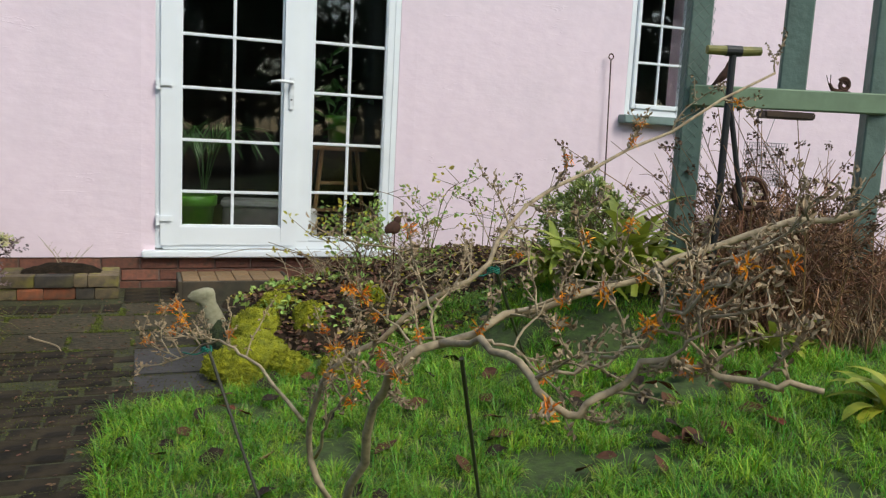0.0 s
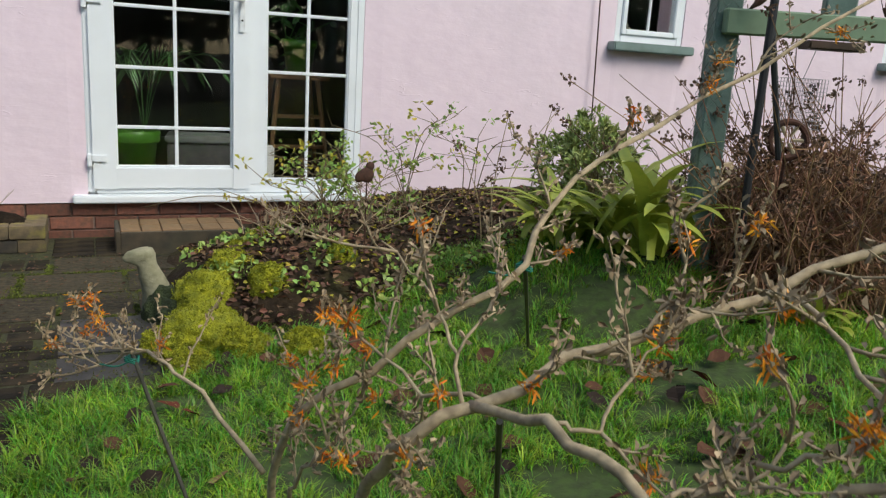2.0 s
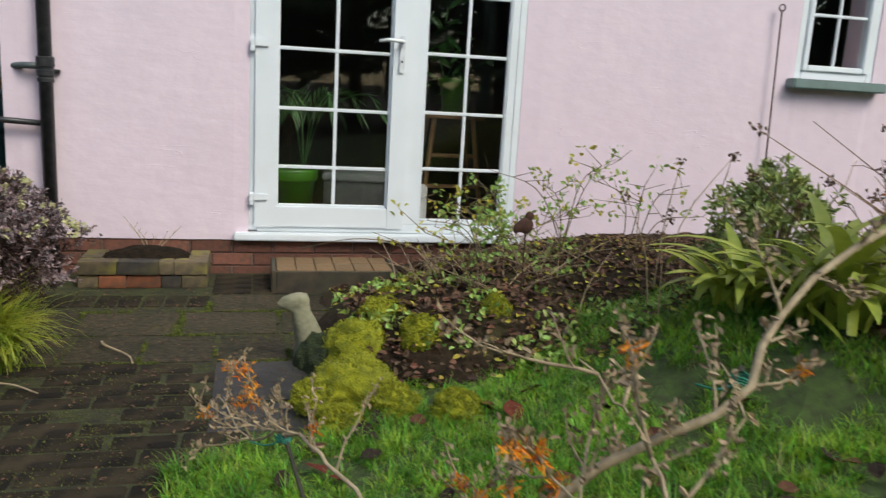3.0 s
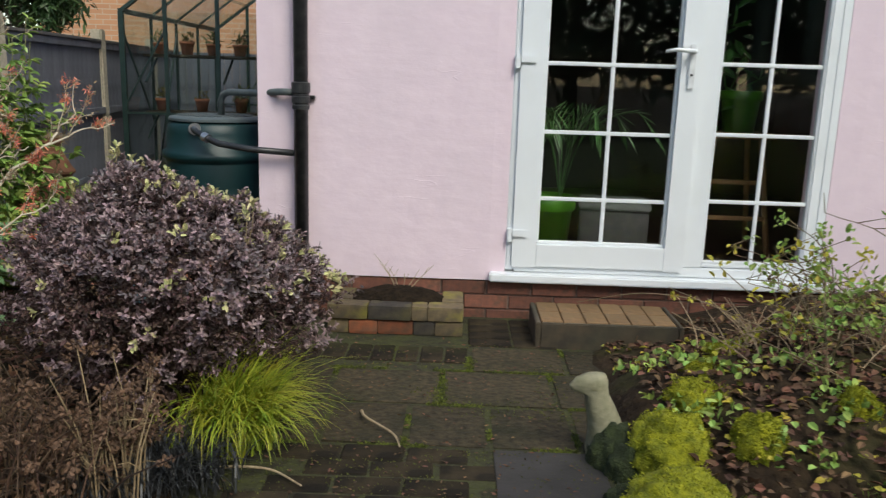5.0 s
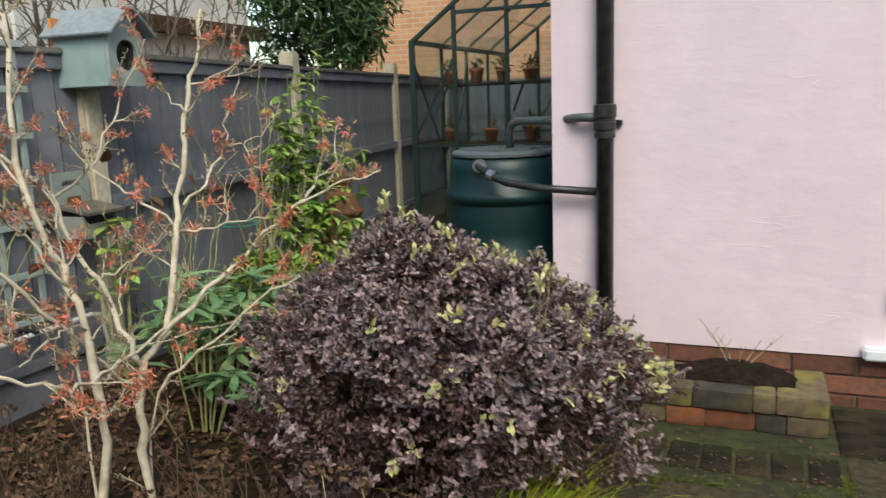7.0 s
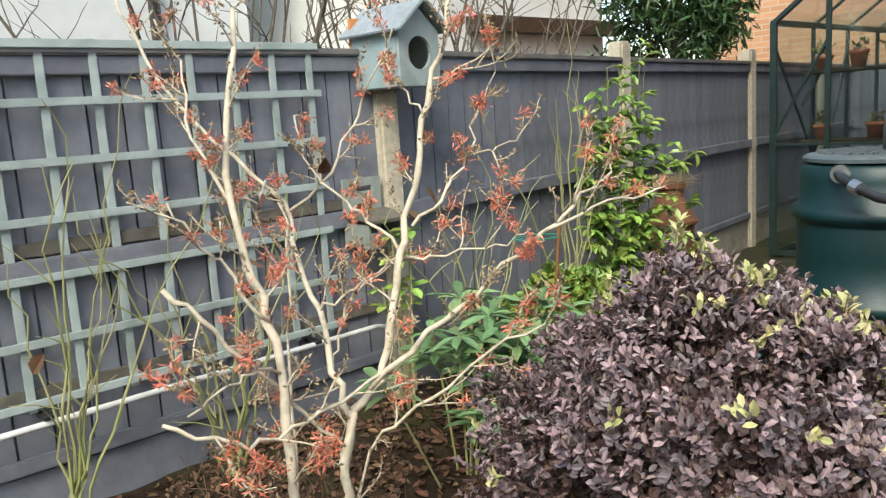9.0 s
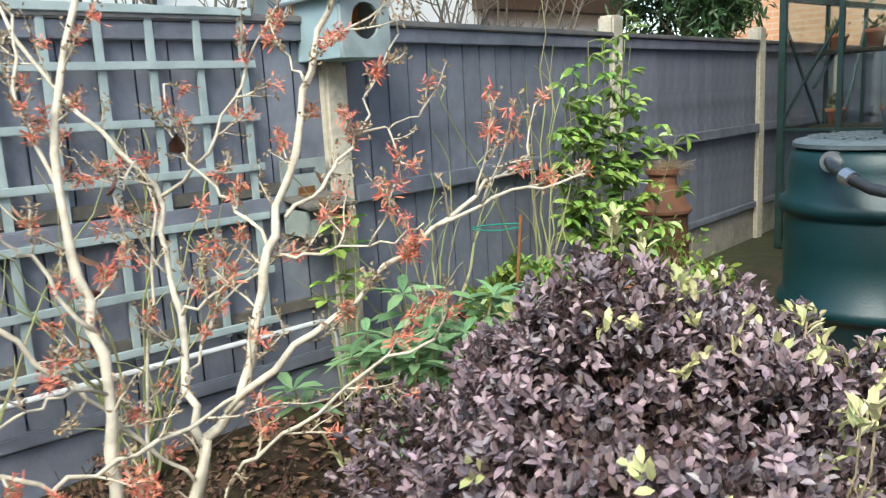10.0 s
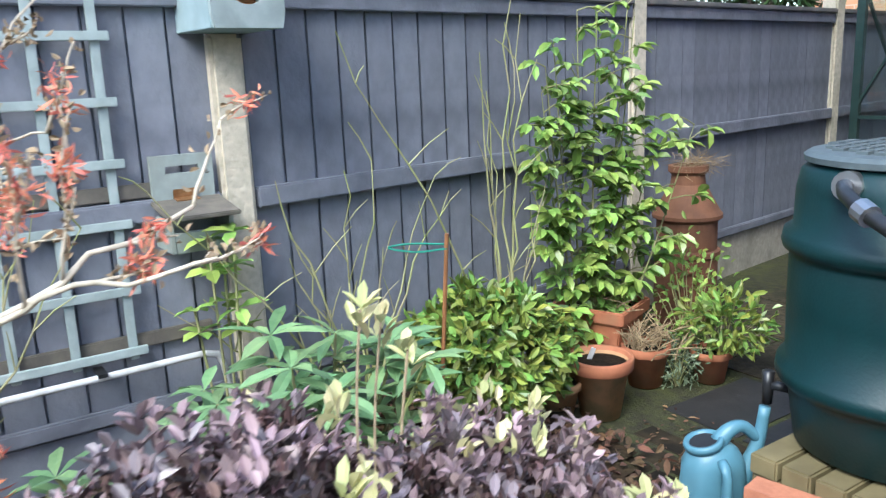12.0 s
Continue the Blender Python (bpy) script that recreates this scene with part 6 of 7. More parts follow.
dead_stalks("dead_twigs", "tangle of bare dead twigs on the mound", (1.5, -0.9, 0.2), 40, 0.2, 0.24, 34, 0.1, 0.7, M_BUD)

# robin ornament on its rod
M_RUSTMETAL = material("rusty_metal", (0.10, 0.045, 0.03), (0.06, 0.03, 0.022), 60, 0.8, metal=0.4, bump=0.2)
robin = thing("robin_ornament", "rusty metal robin ornament on a thin rod", "ornament", at=(1.02, -1.66, 0.2))
bm = bmesh.new()
tube(bm, [(0, 0, -0.05), (0, 0, 0.36)], 0.003, 6)
part("rod", bm, M_RUSTMETAL, robin)
bm = bmesh.new()
for c, r, s in (((0, 0, 0.39), 0.030, (1.0, 0.35, 1.1)), ((0.012, 0, 0.425), 0.019, (1, 0.4, 1))):
    bmesh.ops.create_uvsphere(bm, u_segments=14, v_segments=10, radius=r, matrix=Matrix.Translation(c) @ Matrix.Diagonal((*s, 1)))
for v in bm.verts:
    if v.co.x < -0.02:
        v.co.x -= 0.02
        v.co.z -= 0.012
part("bird_body", bm, M_RUSTMETAL, robin, smooth=True)

# stone bird statue
M_STATUE = material("lichen_stone", (0.30, 0.28, 0.185), (0.20, 0.19, 0.115), 35, 0.95, bump=0.6, stain=(0.05, 0.06, 0.03), stain_scale=6, stain_amount=0.75)
bm = bmesh.new()
prof = [(0.046, 0.0), (0.048, 0.03), (0.045, 0.09), (0.040, 0.14), (0.035, 0.19), (0.030, 0.225), (0.031, 0.25), (0.031, 0.27), (0.024, 0.29), (0.010, 0.298)]
lathe(bm, prof, 24)
for v in bm.verts:
    u = smoothstep(0.08, 0.28, v.co.z)
    v.co.x -= 0.038 * u
    if v.co.z > 0.245 and v.co.x < -0.045:
        k = smoothstep(-0.045, -0.07, v.co.x)
        v.co.x -= 0.034 * k
        v.co.y *= 1 - 0.6 * k
        v.co.z -= 0.008 * k
    v.co += Vector((1, 1, 1)) * 0.004 * noise.noise(v.co * 30)
statue = tagged(part("bird_statue", bm, M_STATUE, smooth=True), "small weathered stone bird statue standing on the paving", "statue")
statue.matrix_world = pose(0.225, -1.475, -0.01, 0, 0, 12) @ Matrix.Diagonal((1.3, 1.3, 0.97, 1))

# ---- plants by the pergola ----
M_FERN = material("harts_tongue", (0.42, 0.46, 0.07), (0.27, 0.34, 0.045), 14, 0.45, island=0.35, hue=0.02, trans=0.2)
M_PIERIS = material("pale_shrub_leaf", (0.40, 0.44, 0.13), (0.26, 0.32, 0.09), 20, 0.5, island=0.4, hue=0.02)


def strap_fern(name, label, at, n, length, width, seed, mat=M_FERN, lift=0.9):
    """A crown of broad, channelled, arching strap leaves, each with real width and a wavy edge."""
    rnd = random.Random(seed)
    t = thing(name, label, "fern", at=at)
    for k in range(n):
        a = k * 2.4 + rnd.uniform(-0.3, 0.3)
        L = length * rnd.uniform(0.6, 1.1)
        bm = bmesh.new()
        segs = 10
        p, tilt = Vector((rnd.gauss(0, length * 0.11), rnd.gauss(0, length * 0.11), 0)), rnd.uniform(0.1, 0.95) * (1.3 - lift * 0.3)
        h = Vector((math.cos(a), math.sin(a), 0))
        s = Vector((-math.sin(a), math.cos(a), 0))
        rows = []
        for j in range(segs + 1):
            u = j / segs
            w = width * (0.35 + 0.65 * math.sin(min(1.0, u * 1.25 + 0.12) * math.pi * 0.62)) * (1 - u ** 6) * (1 + 0.09 * math.sin(j * 2.1 + k))
            d = h * math.sin(tilt) + Vector((0, 0, 1)) * math.cos(tilt)
            nrm = s.cross(d)
            rows.append([bm.verts.new(p - s * w + nrm * w * -0.25), bm.verts.new(p), bm.verts.new(p + s * w + nrm * w * -0.25)])
            p = p + d * L / segs
            tilt += rnd.uniform(0.06, 0.24)
        for r0, r1 in zip(rows, rows[1:]):
            bm.faces.new((r0[0], r0[1], r1[1], r1[0]))
            bm.faces.new((r0[1], r0[2], r1[2], r1[1]))
        part("frond", bm, mat, t, smooth=True)
    return t


strap_fern("harts_tongue_fern", "large hart's tongue fern with arching strap leaves", (1.84, -2.40, 0.42), 46, 0.60, 0.026, 3, lift=1.4)
strap_fern("harts_tongue_fern", "hart's tongue fern with arching strap leaves", (1.66, -2.12, 0.40), 34, 0.46, 0.023, 4, lift=1.2)
strap_fern("harts_tongue_fern", "small fern with narrow green leaves on the lawn edge", (2.18, -2.90, 0.26), 14, 0.24, 0.018, 5)
strap_fern("variegated_clump", "yellow-green strap-leaved clump on the lawn", (2.02, -3.55, 0.26), 22, 0.26, 0.022, 6, M_GOLD)
rng = np.random.default_rng(91)
pier = thing("pale_shrub", "small pale green leafy shrub behind the ferns", "shrub", at=(1.93, -1.90, 0.30))
p, d = bush_shell(rng, 520, (0, 0, 0.28), (0.21, 0.21, 0.25), 0.45, 0.02)
P, W, F = rosettes(rng, p, d, 7, 0.9)
leaf_mesh("foliage", P, W, F, 0.04, 0.012, M_PIERIS, pier)
bm = bmesh.new()
for q in p[:60]:
    tube(bm, bezier([(0, 0, -0.05), tuple(q * 0.5 + np.array([0, 0, 0.05])), tuple(q)], 5), 0.003, 4)
part("stemwork", bm, M_TWIG, pier)

# dead brown mass at the pergola foot
M_BRACKEN = material("dead_bracken", (0.30, 0.16, 0.085), (0.19, 0.10, 0.055), 20, 0.9, island=0.5, hue=0.02)
dead_stalks("dead_climber", "tangled mass of dead brown stems at the pergola foot", (2.30, -2.62, 0.26), 210, 0.16, 0.72, 41, 0.5, 0.28, M_BRACKEN)
dead_stalks("dead_climber", "tangled mass of dead brown stems at the pergola foot", (2.62, -2.70, 0.27), 170, 0.18, 0.55, 42, 0.4, 0.30, M_BRACKEN)
dead_stalks("dead_climber", "tangled mass of dead brown stems at the pergola foot", (2.55, -2.35, 0.26), 130, 0.16, 0.55, 43, 0.4, 0.3, M_BRACKEN)
heap = thing("bracken_heap", "heap of collapsed dead bracken and straw under the pergola", "dead plant", at=(2.40, -2.60, 0.24))
p, d = bush_shell(rng, 8000, (0.05, 0, 0.22), (0.46, 0.30, 0.36), 0.40, 0.0, 0.6)
n = len(p)
way = d * np.array([1, 1, -0.2]) + unit(n, rng) * 0.8
way[:, 2] -= 0.6
leaf_mesh("dead_fronds", p, way, unit(n, rng), rng.uniform(0.05, 0.16, n), 0.006, M_BRACKEN, heap, "limp brown dead fronds", curl=0.3)
p, d = bush_shell(rng, 1500, (0.25, -0.05, 0.12), (0.36, 0.24, 0.26), 0.3, 0.0, 0.5)
n = len(p)
way = d * np.array([1, 1, -0.2]) + unit(n, rng) * 0.6
way[:, 2] -= 0.8
leaf_mesh("straw", p, way, unit(n, rng), rng.uniform(0.08, 0.2, n), 0.004, M_STRAW, heap, "pale straw", curl=0.3)
p, d = bush_shell(rng, 2200, (0.42, -0.16, 0.10), (0.42, 0.26, 0.27), 0.3, 0.0, 0.5)
n = len(p)
way = d * np.array([1, 1, -0.2]) + unit(n, rng) * 0.5
way[:, 2] -= 0.8
leaf_mesh("straw", p, way, unit(n, rng), rng.uniform(0.10, 0.24, n), 0.0045, M_STRAW, heap, "pale straw", curl=0.3)
dead_stalks("dead_twigs", "bare upright dead stems by the pergola", (2.62, -2.5, 0.28), 46, 0.2, 0.95, 44, 0.6, 0.15, M_BRACKEN)
dead_stalks("dead_twigs", "few tall bare stems against the wall", (1.55, -1.6, 0.3), 5, 0.22, 0.75, 46, 0.6, 0.12, M_BUD)

# ---- pergola ----
M_PERGOLA = material("grey_green_stain", (0.135, 0.20, 0.165), (0.11, 0.165, 0.135), 10, 0.7, bump=0.4, bump_scale=30, stain=(0.085, 0.115, 0.095), stain_scale=7, stain_amount=0.7)
M_PERGOLA2 = material("green_beam_paint", (0.17, 0.25, 0.155), (0.145, 0.21, 0.13), 12, 0.65, bump=0.2, stain=(0.12, 0.16, 0.10), stain_scale=9)
pergola = thing("pergola", "grey-green painted timber pergola in the lawn", "pergola", at=(0, 0, 0))


def timber(name, a, b, w, t, mat, parent, twist=0.0):
    a, b = Vector(a), Vector(b)
    d = b - a
    m = Matrix.Translation(a) @ d.to_track_quat("Z", "Y").to_matrix().to_4x4() @ Matrix.Rotation(twist, 4, "Z")
    bm = boxes(((-w / 2, -t / 2, 0), (w / 2, t / 2, d.length)))
    bmesh.ops.bevel(bm, geom=list(bm.edges), offset=0.006, segments=1, affect="EDGES")
    bmesh.ops.transform(bm, matrix=m, verts=bm.verts)
    return part(name, bm, mat, parent)


timber("post", (2.00, -2.50, 0.1), (2.02, -2.47, 2.5), 0.088, 0.088, M_PERGOLA, pergola, 0.2)
timber("post", (2.775, -2.70, 0.1), (2.80, -2.67, 2.5), 0.088, 0.088, M_PERGOLA, pergola, 0.2)
timber("beam", (1.965, -2.535, 1.240), (2.80, -2.735, 1.250), 0.035, 0.085, M_PERGOLA2, pergola)
timber("upright", (2.43, -2.58, 1.215), (2.45, -2.56, 2.5), 0.105, 0.06, M_PERGOLA, pergola, 0.2)
timber("top_beam", (1.8, -2.42, 2.5), (3.0, -2.72, 2.5), 0.05, 0.12, M_PERGOLA2, pergola)
tray = thing("hanging_tray", "dark wooden tray fixed under the pergola beam", "tray", at=(2.38, -2.625, 1.168), rz=-13)
part("tray_base", boxes(((-0.11, -0.03, 0.0), (0.11, 0.05, 0.03))), M_DARKWOOD, tray, bevel=0.006)
# wire netting on the post
bm = bmesh.new()
for k in range(40):
    z = 0.5 + k * 0.045
    for s in range(4):
        a = math.radians(45 + 90 * s - 13)
        b = math.radians(135 + 90 * s - 13)
        c0 = Vector((2.007 + 0.066 * math.cos(a), -2.487 + 0.066 * math.sin(a), z))
        c1 = Vector((2.007 + 0.066 * math.cos(b), -2.487 + 0.066 * math.sin(b), z))
        for j in range(2):
            q0, q1 = c0.lerp(c1, j / 2), c0.lerp(c1, (j + 1) / 2)
            tube(bm, [q0, q0.lerp(q1, 0.5) + Vector((0, 0, 0.0225)), q1], 0.0008, 3, False)
            tube(bm, [q0, q0.lerp(q1, 0.5) - Vector((0, 0, 0.0225)), q1], 0.0008, 3, False)
part("wire_netting", bm, material("galvanised_wire", (0.2, 0.21, 0.2), rough=0.5, metal=0.7), pergola, "rusting wire netting")["kind"] = "stuff"
# garden tool leaning at the pergola
M_OLIVE = material("old_yellow_wood", (0.22, 0.20, 0.05), (0.15, 0.14, 0.04), 20, 0.6)
auger = thing("hand_tool", "old long-handled iron tool with a wooden cross handle", "tool", at=(2.05, -2.66, 0.245))
bm = bmesh.new()
tube(bm, [(0.0, 0.0, -0.05), (0.0, 0.0, 1.16)], 0.014, 10)
tube(bm, [(0.0, 0.0, 1.0), (0.10, -0.02, 0.55)], 0.011, 8)
part("shaft", bm, M_RUBBER, auger)
bm = bmesh.new()
tube(bm, [(-0.10, 0.03, 1.165), (-0.03, 0.008, 1.165)], [0.017, 0.019], 12)
tube(bm, [(0.03, -0.008, 1.165), (0.105, -0.03, 1.17)], [0.019, 0.017], 12)
part("grip", bm, M_OLIVE, auger, "worn yellow wooden grip")
bm = bmesh.new()
tube(bm, [(-0.03, 0.008, 1.165), (0.03, -0.008, 1.165)], 0.021, 12)
part("socket", bm, M_RUBBER, auger)
# cage, wheel, bird and snail figures
cage = thing("wire_cage", "small wire cage feeder hanging by the pergola", "cage", at=(2.40, -2.50, 0.98))
M_WIRE = material("pale_wire", (0.36, 0.34, 0.33), rough=0.5, metal=0.5)
bm = bmesh.new()
for k in range(9):
    o = -0.06 + k * 0.015
    for s in (-0.06, 0.06):
        tube(bm, [(o, s, -0.09), (o, s, 0.09)], 0.0009, 3, False)
        tube(bm, [(s, o, -0.09), (s, o, 0.09)], 0.0009, 3, False)
for k in range(13):
    z = -0.09 + k * 0.015
    tube(bm, [(-0.06, -0.06, z), (0.06, -0.06, z), (0.06, 0.06, z), (-0.06, 0.06, z), (-0.06, -0.06, z)], 0.0009, 3, False)
part("wire_mesh", bm, M_WIRE, cage)["kind"] = "stuff"
bm = bmesh.new()
tube(bm, [(0, 0, 0.09), (0, -0.05, 0.225)], 0.0015, 4)
part("hanging_wire", bm, M_WIRE, cage)
wheel = thing("iron_wheel", "rusty iron wheel standing in the dead stems", "wheel", at=(2.20, -2.66, 0.86), rz=-25)
bm = bmesh.new()
tube(bm, [(0.062 * math.cos(a), 0, 0.062 * math.sin(a)) for a in (2 * math.pi * k / 28 for k in range(29))], 0.012, 8)
part("rim", bm, M_RUSTMETAL, wheel)
for k in range(6):
    a = k * math.pi / 3
    bm = bmesh.new()
    tube(bm, [(0.012 * math.cos(a), 0, 0.012 * math.sin(a)), (0.055 * math.cos(a), 0, 0.055 * math.sin(a))], [0.005, 0.008], 6)
    part("spoke", bm, M_STONE, wheel)
bm = bmesh.new()
tube(bm, [(0.0, 0.0, -0.66), (0, 0, -0.06)], 0.006, 6)
part("stake", bm, M_RUSTMETAL, wheel)
fig = thing("bird_figure", "rusty cut-metal bird figure on the pergola beam", "ornament", at=(2.09, -2.565, 1.282), rz=-13)
bm = bmesh.new()
tube(bm, bezier([(-0.045, 0, 0.0), (-0.01, 0, 0.03), (0.012, 0, 0.06), (0.022, 0, 0.09), (0.03, 0, 0.11)], 10), [0.003, 0.008, 0.014, 0.017, 0.016, 0.013, 0.011, 0.011, 0.007, 0.002], 10)
part("bird_body", bm, M_RUSTMETAL, fig, smooth=True)
snail = thing("snail_figure", "rusty metal snail figure on the pergola beam", "ornament", at=(2.58, -2.683, 1.287), rz=-13)
bm = bmesh.new()
tube(bm, [(0.02 + (0.006 + 0.022 * k / 30) * math.cos(k * 0.5), 0, 0.032 + (0.006 + 0.022 * k / 30) * math.sin(k * 0.5)) for k in range(31)], [0.003 + 0.005 * k / 30 for k in range(31)], 6)
part("shell", bm, M_RUSTMETAL, snail)
bm = bmesh.new()
tube(bm, [(0.05, 0, 0.004), (0.0, 0, 0.006), (-0.03, 0, 0.012), (-0.045, 0, 0.035)], [0.004, 0.008, 0.008, 0.006], 8)
for s in (-0.006, 0.006):
    tube(bm, [(-0.045, s, 0.035), (-0.052, s * 2.5, 0.068)], 0.0016, 4)
part("body", bm, M_RUSTMETAL, snail)
# iron rod with a loop against the wall
hook = thing("plant_hook", "thin dark iron rod with a looped top by the wall", "hook", at=(3.12, -0.05, 0.0))
bm = bmesh.new()
tube(bm, [(0.05, 0, 0.1), (0, 0, 1.66)] + [(0.02 * math.sin(a), 0, 1.68 - 0.02 * math.cos(a)) for a in (k * 0.6 for k in range(11))], 0.005, 6)
part("rod", bm, M_RUSTMETAL, hook)

# ---- plants along the fence ----
M_HELLE = material("hellebore_leaf", (0.22, 0.34, 0.15), (0.15, 0.26, 0.11), 20, 0.36, island=0.35, hue=0.02, trans=0.15)
M_GLOSSY = material("glossy_shrub_leaf", (0.24, 0.31, 0.06), (0.14, 0.21, 0.045), 20, 0.35, island=0.5, hue=0.05, trans=0.12)
M_LIMELEAF = material("bright_evergreen_leaf", (0.30, 0.42, 0.10), (0.20, 0.32, 0.065), 20, 0.35, island=0.45, hue=0.025, trans=0.15)
M_GREENSTEM = material("green_stem", (0.27, 0.30, 0.10), (0.34, 0.30, 0.17), 8, 0.6)


def whorled(name, label, at, stems, height, spread, leaf_len, leaf_w, per, mat, seed):
    """Stems that each carry whorls of long leaves."""
    rnd, rng = random.Random(seed), np.random.default_rng(seed)
    t = thing(name, label, "plant", at=at)
    bm = bmesh.new()
    P, W, F = [], [], []
    for k in range(stems):
        x, y = rnd.gauss(0, spread), rnd.gauss(0, spread)
        h = height * rnd.uniform(0.45, 1.05)
        line = bezier([(x * 0.4, y * 0.4, 0), (x * 0.8, y * 0.8, h * 0.6), (x * 1.1, y * 1.1, h)], 7)
        tube(bm, line, 0.004, 5)
        for q in (line[-1], line[-2]):
            a0 = rnd.uniform(0, 6)
            for j in range(per):
                a = a0 + j * 6.283 / per
                P.append(tuple(q)), W.append((math.cos(a), math.sin(a), rnd.uniform(-0.25, 0.45))), F.append((0, 0, 1))
    part("stemwork", bm, M_GREENSTEM, t)
    m = len(P)
    leaf_mesh("foliage", P, W, np.array(F) + 0.3 * unit(m, rng), rng.uniform(0.7, 1.2, m) * leaf_len, leaf_w, mat, t, fold=0.15, curl=0.15)
    return t


whorled("hellebore", "green hellebore with long fingered leaves by the fence", (-2.42, -0.72, 0.05), 17, 0.47, 0.13, 0.125, 0.036, 7, M_HELLE, 1)
whorled("hellebore", "green hellebore with long fingered leaves by the fence", (-2.25, -1.02, 0.05), 10, 0.42, 0.12, 0.11, 0.032, 7, M_HELLE, 2)
whorled("climbing_shoot", "leafy green shoot by the fence post", (-2.78, -0.80, 0.05), 5, 0.72, 0.03, 0.07, 0.04, 5, M_LIMELEAF, 3)
low = thing("leucothoe_shrub", "rounded shrub with drooping glossy green leaves by the fence", "shrub", at=(-2.64, -0.03, 0.04))
rng = np.random.default_rng(95)
p, d = bush_shell(rng, 900, (0, 0, 0.22), (0.22, 0.25, 0.20), 0.3, 0.0, 0.35)
P, W, F = rosettes(rng, p, d, 4, 0.9)
W[:, 2] -= 0.5
leaf_mesh("foliage", P, W, F, rng.uniform(0.035, 0.06, len(P)), 0.022, M_GLOSSY, low)
bm = bmesh.new()
for q in p[:70]:
    tube(bm, bezier([(0, 0, -0.02), tuple(q * 0.6 + np.array([0, 0, 0.06])), tuple(q)], 5), 0.003, 4)
part("stemwork", bm, M_GREENSTEM, low)


def tall_evergreen(name, label, at, height, seed):
    """Slender upright stems with side twigs, each twig ending in a rosette of broad leaves."""
    rnd, rng = random.Random(seed), np.random.default_rng(seed)
    t = thing(name, label, "shrub", at=at)
    bm = bmesh.new()
    P, W, F, S = [], [], [], []
    for k in range(11):
        x, y = rnd.gauss(0.02, 0.04), -0.30 + 0.055 * k + rnd.gauss(0, 0.04)
        h = height * (1.02 - 1.1 * abs(y + 0.04)) * rnd.uniform(0.75, 1.02)
        line = bezier([(x * 0.2, y * 0.15, 0), (x, y * 0.8, h * 0.5), (x * 1.6 + 0.03, y * 1.25, h)], 18)
        tube(bm, line, [0.006 * (1 - 0.045 * i) for i in range(18)], 5)
        for i in range(3, 18):
            for side in range(2 if i < 17 else 1):
                if rnd.random() < 0.36:
                    continue
                reach = rnd.uniform(0.04, 0.13)
                e = line[i] + Vector((rnd.uniform(-0.02, 0.07), rnd.choice((-1, 1)) * reach, rnd.uniform(0.0, 0.07)))
                tube(bm, [line[i], (line[i] + e) / 2 + Vector((0, 0, 0.006)), e], [0.0026, 0.0022, 0.0015], 4)
                out = (e - line[i]).normalized()
                size = 1.15 - 0.45 * line[i].z / height
                for q in range(rnd.randint(5, 8)):
                    a = q * 2.4 + rnd.uniform(-0.4, 0.4)
                    P.append(tuple(e - out * 0.006 * q)), S.append(size)
                    W.append((math.cos(a) + out.x, math.sin(a) + out.y, rnd.uniform(-0.75, 0.35))), F.append((0.45, 0, 1))
    part("stemwork", bm, M_GREENSTEM, t)
    m, S = len(P), np.array(S)
    leaf_mesh("foliage", P, W, np.array(F) + 0.35 * unit(m, rng), rng.uniform(0.055, 0.088, m) * S, rng.uniform(0.030, 0.042, m) * S, M_LIMELEAF, t, curl=0.12)
    return t


tall_evergreen("tall_evergreen_shrub", "tall upright evergreen shrub with glossy bright leaves at the fence", (-2.80, 0.62, 0.0), 1.52, 13)
for k, (x, y, n, h, c) in enumerate(((-2.78, -0.42, 11, 0.92, 0.25), (-2.72, 0.12, 9, 1.35, 0.22), (-2.80, -1.5, 10, 1.0, 0.2), (-2.78, -2.0, 8, 1.1, 0.2))):
    rnd = random.Random(200 + k)
    t = thing("bare_shrub", "bare green-stemmed shrub against the fence", "shrub", "bare shrubs at the fence", (x, y, 0.05))
    bm = bmesh.new()
    for s in range(n):
        dx, dy = rnd.uniform(-0.06, 0.10), rnd.gauss(0, c * 1.5)
        hh = h * rnd.uniform(0.55, 1.08)
        line = limb(bm, [(rnd.gauss(0, 0.02), rnd.gauss(0, 0.02), 0), (dx * 0.5, dy * 0.35, hh * 0.45), (dx, dy, hh)], 0.0058, 0.0016, 12, 5, 0.016, rnd)
        for i in range(4, 12):
            if rnd.random() < 0.42:
                e = line[i] + Vector((rnd.uniform(-0.03, 0.05), rnd.gauss(0, 0.06), rnd.uniform(0.04, 0.14)))
                tube(bm, [line[i], (line[i] + e) / 2 + Vector((0, 0, 0.008)), e], [0.0024, 0.0019, 0.0012], 4)
    part("stemwork", bm, M_GREENSTEM, t)
cane = thing("garden_cane", "orange-brown bamboo cane with green twine by the fence", "cane", "garden canes", (-2.52, -0.30, 0.02))
bm = bmesh.new()
tube(bm, [(0, 0, 0), (0.08, 0.0, 0.70)], 0.006, 8)
part("cane_rod", bm, material("bamboo", (0.30, 0.13, 0.05), rough=0.6), cane)
bm = bmesh.new()
tube(bm, bezier([(0.08, 0.0, 0.66), (0.02, -0.06, 0.65), (-0.06, -0.10, 0.655), (-0.02, -0.05, 0.665), (0.07, 0.0, 0.67)], 16), 0.003, 5)
part("twine", bm, M_TWINE, cane, "bright green twine")

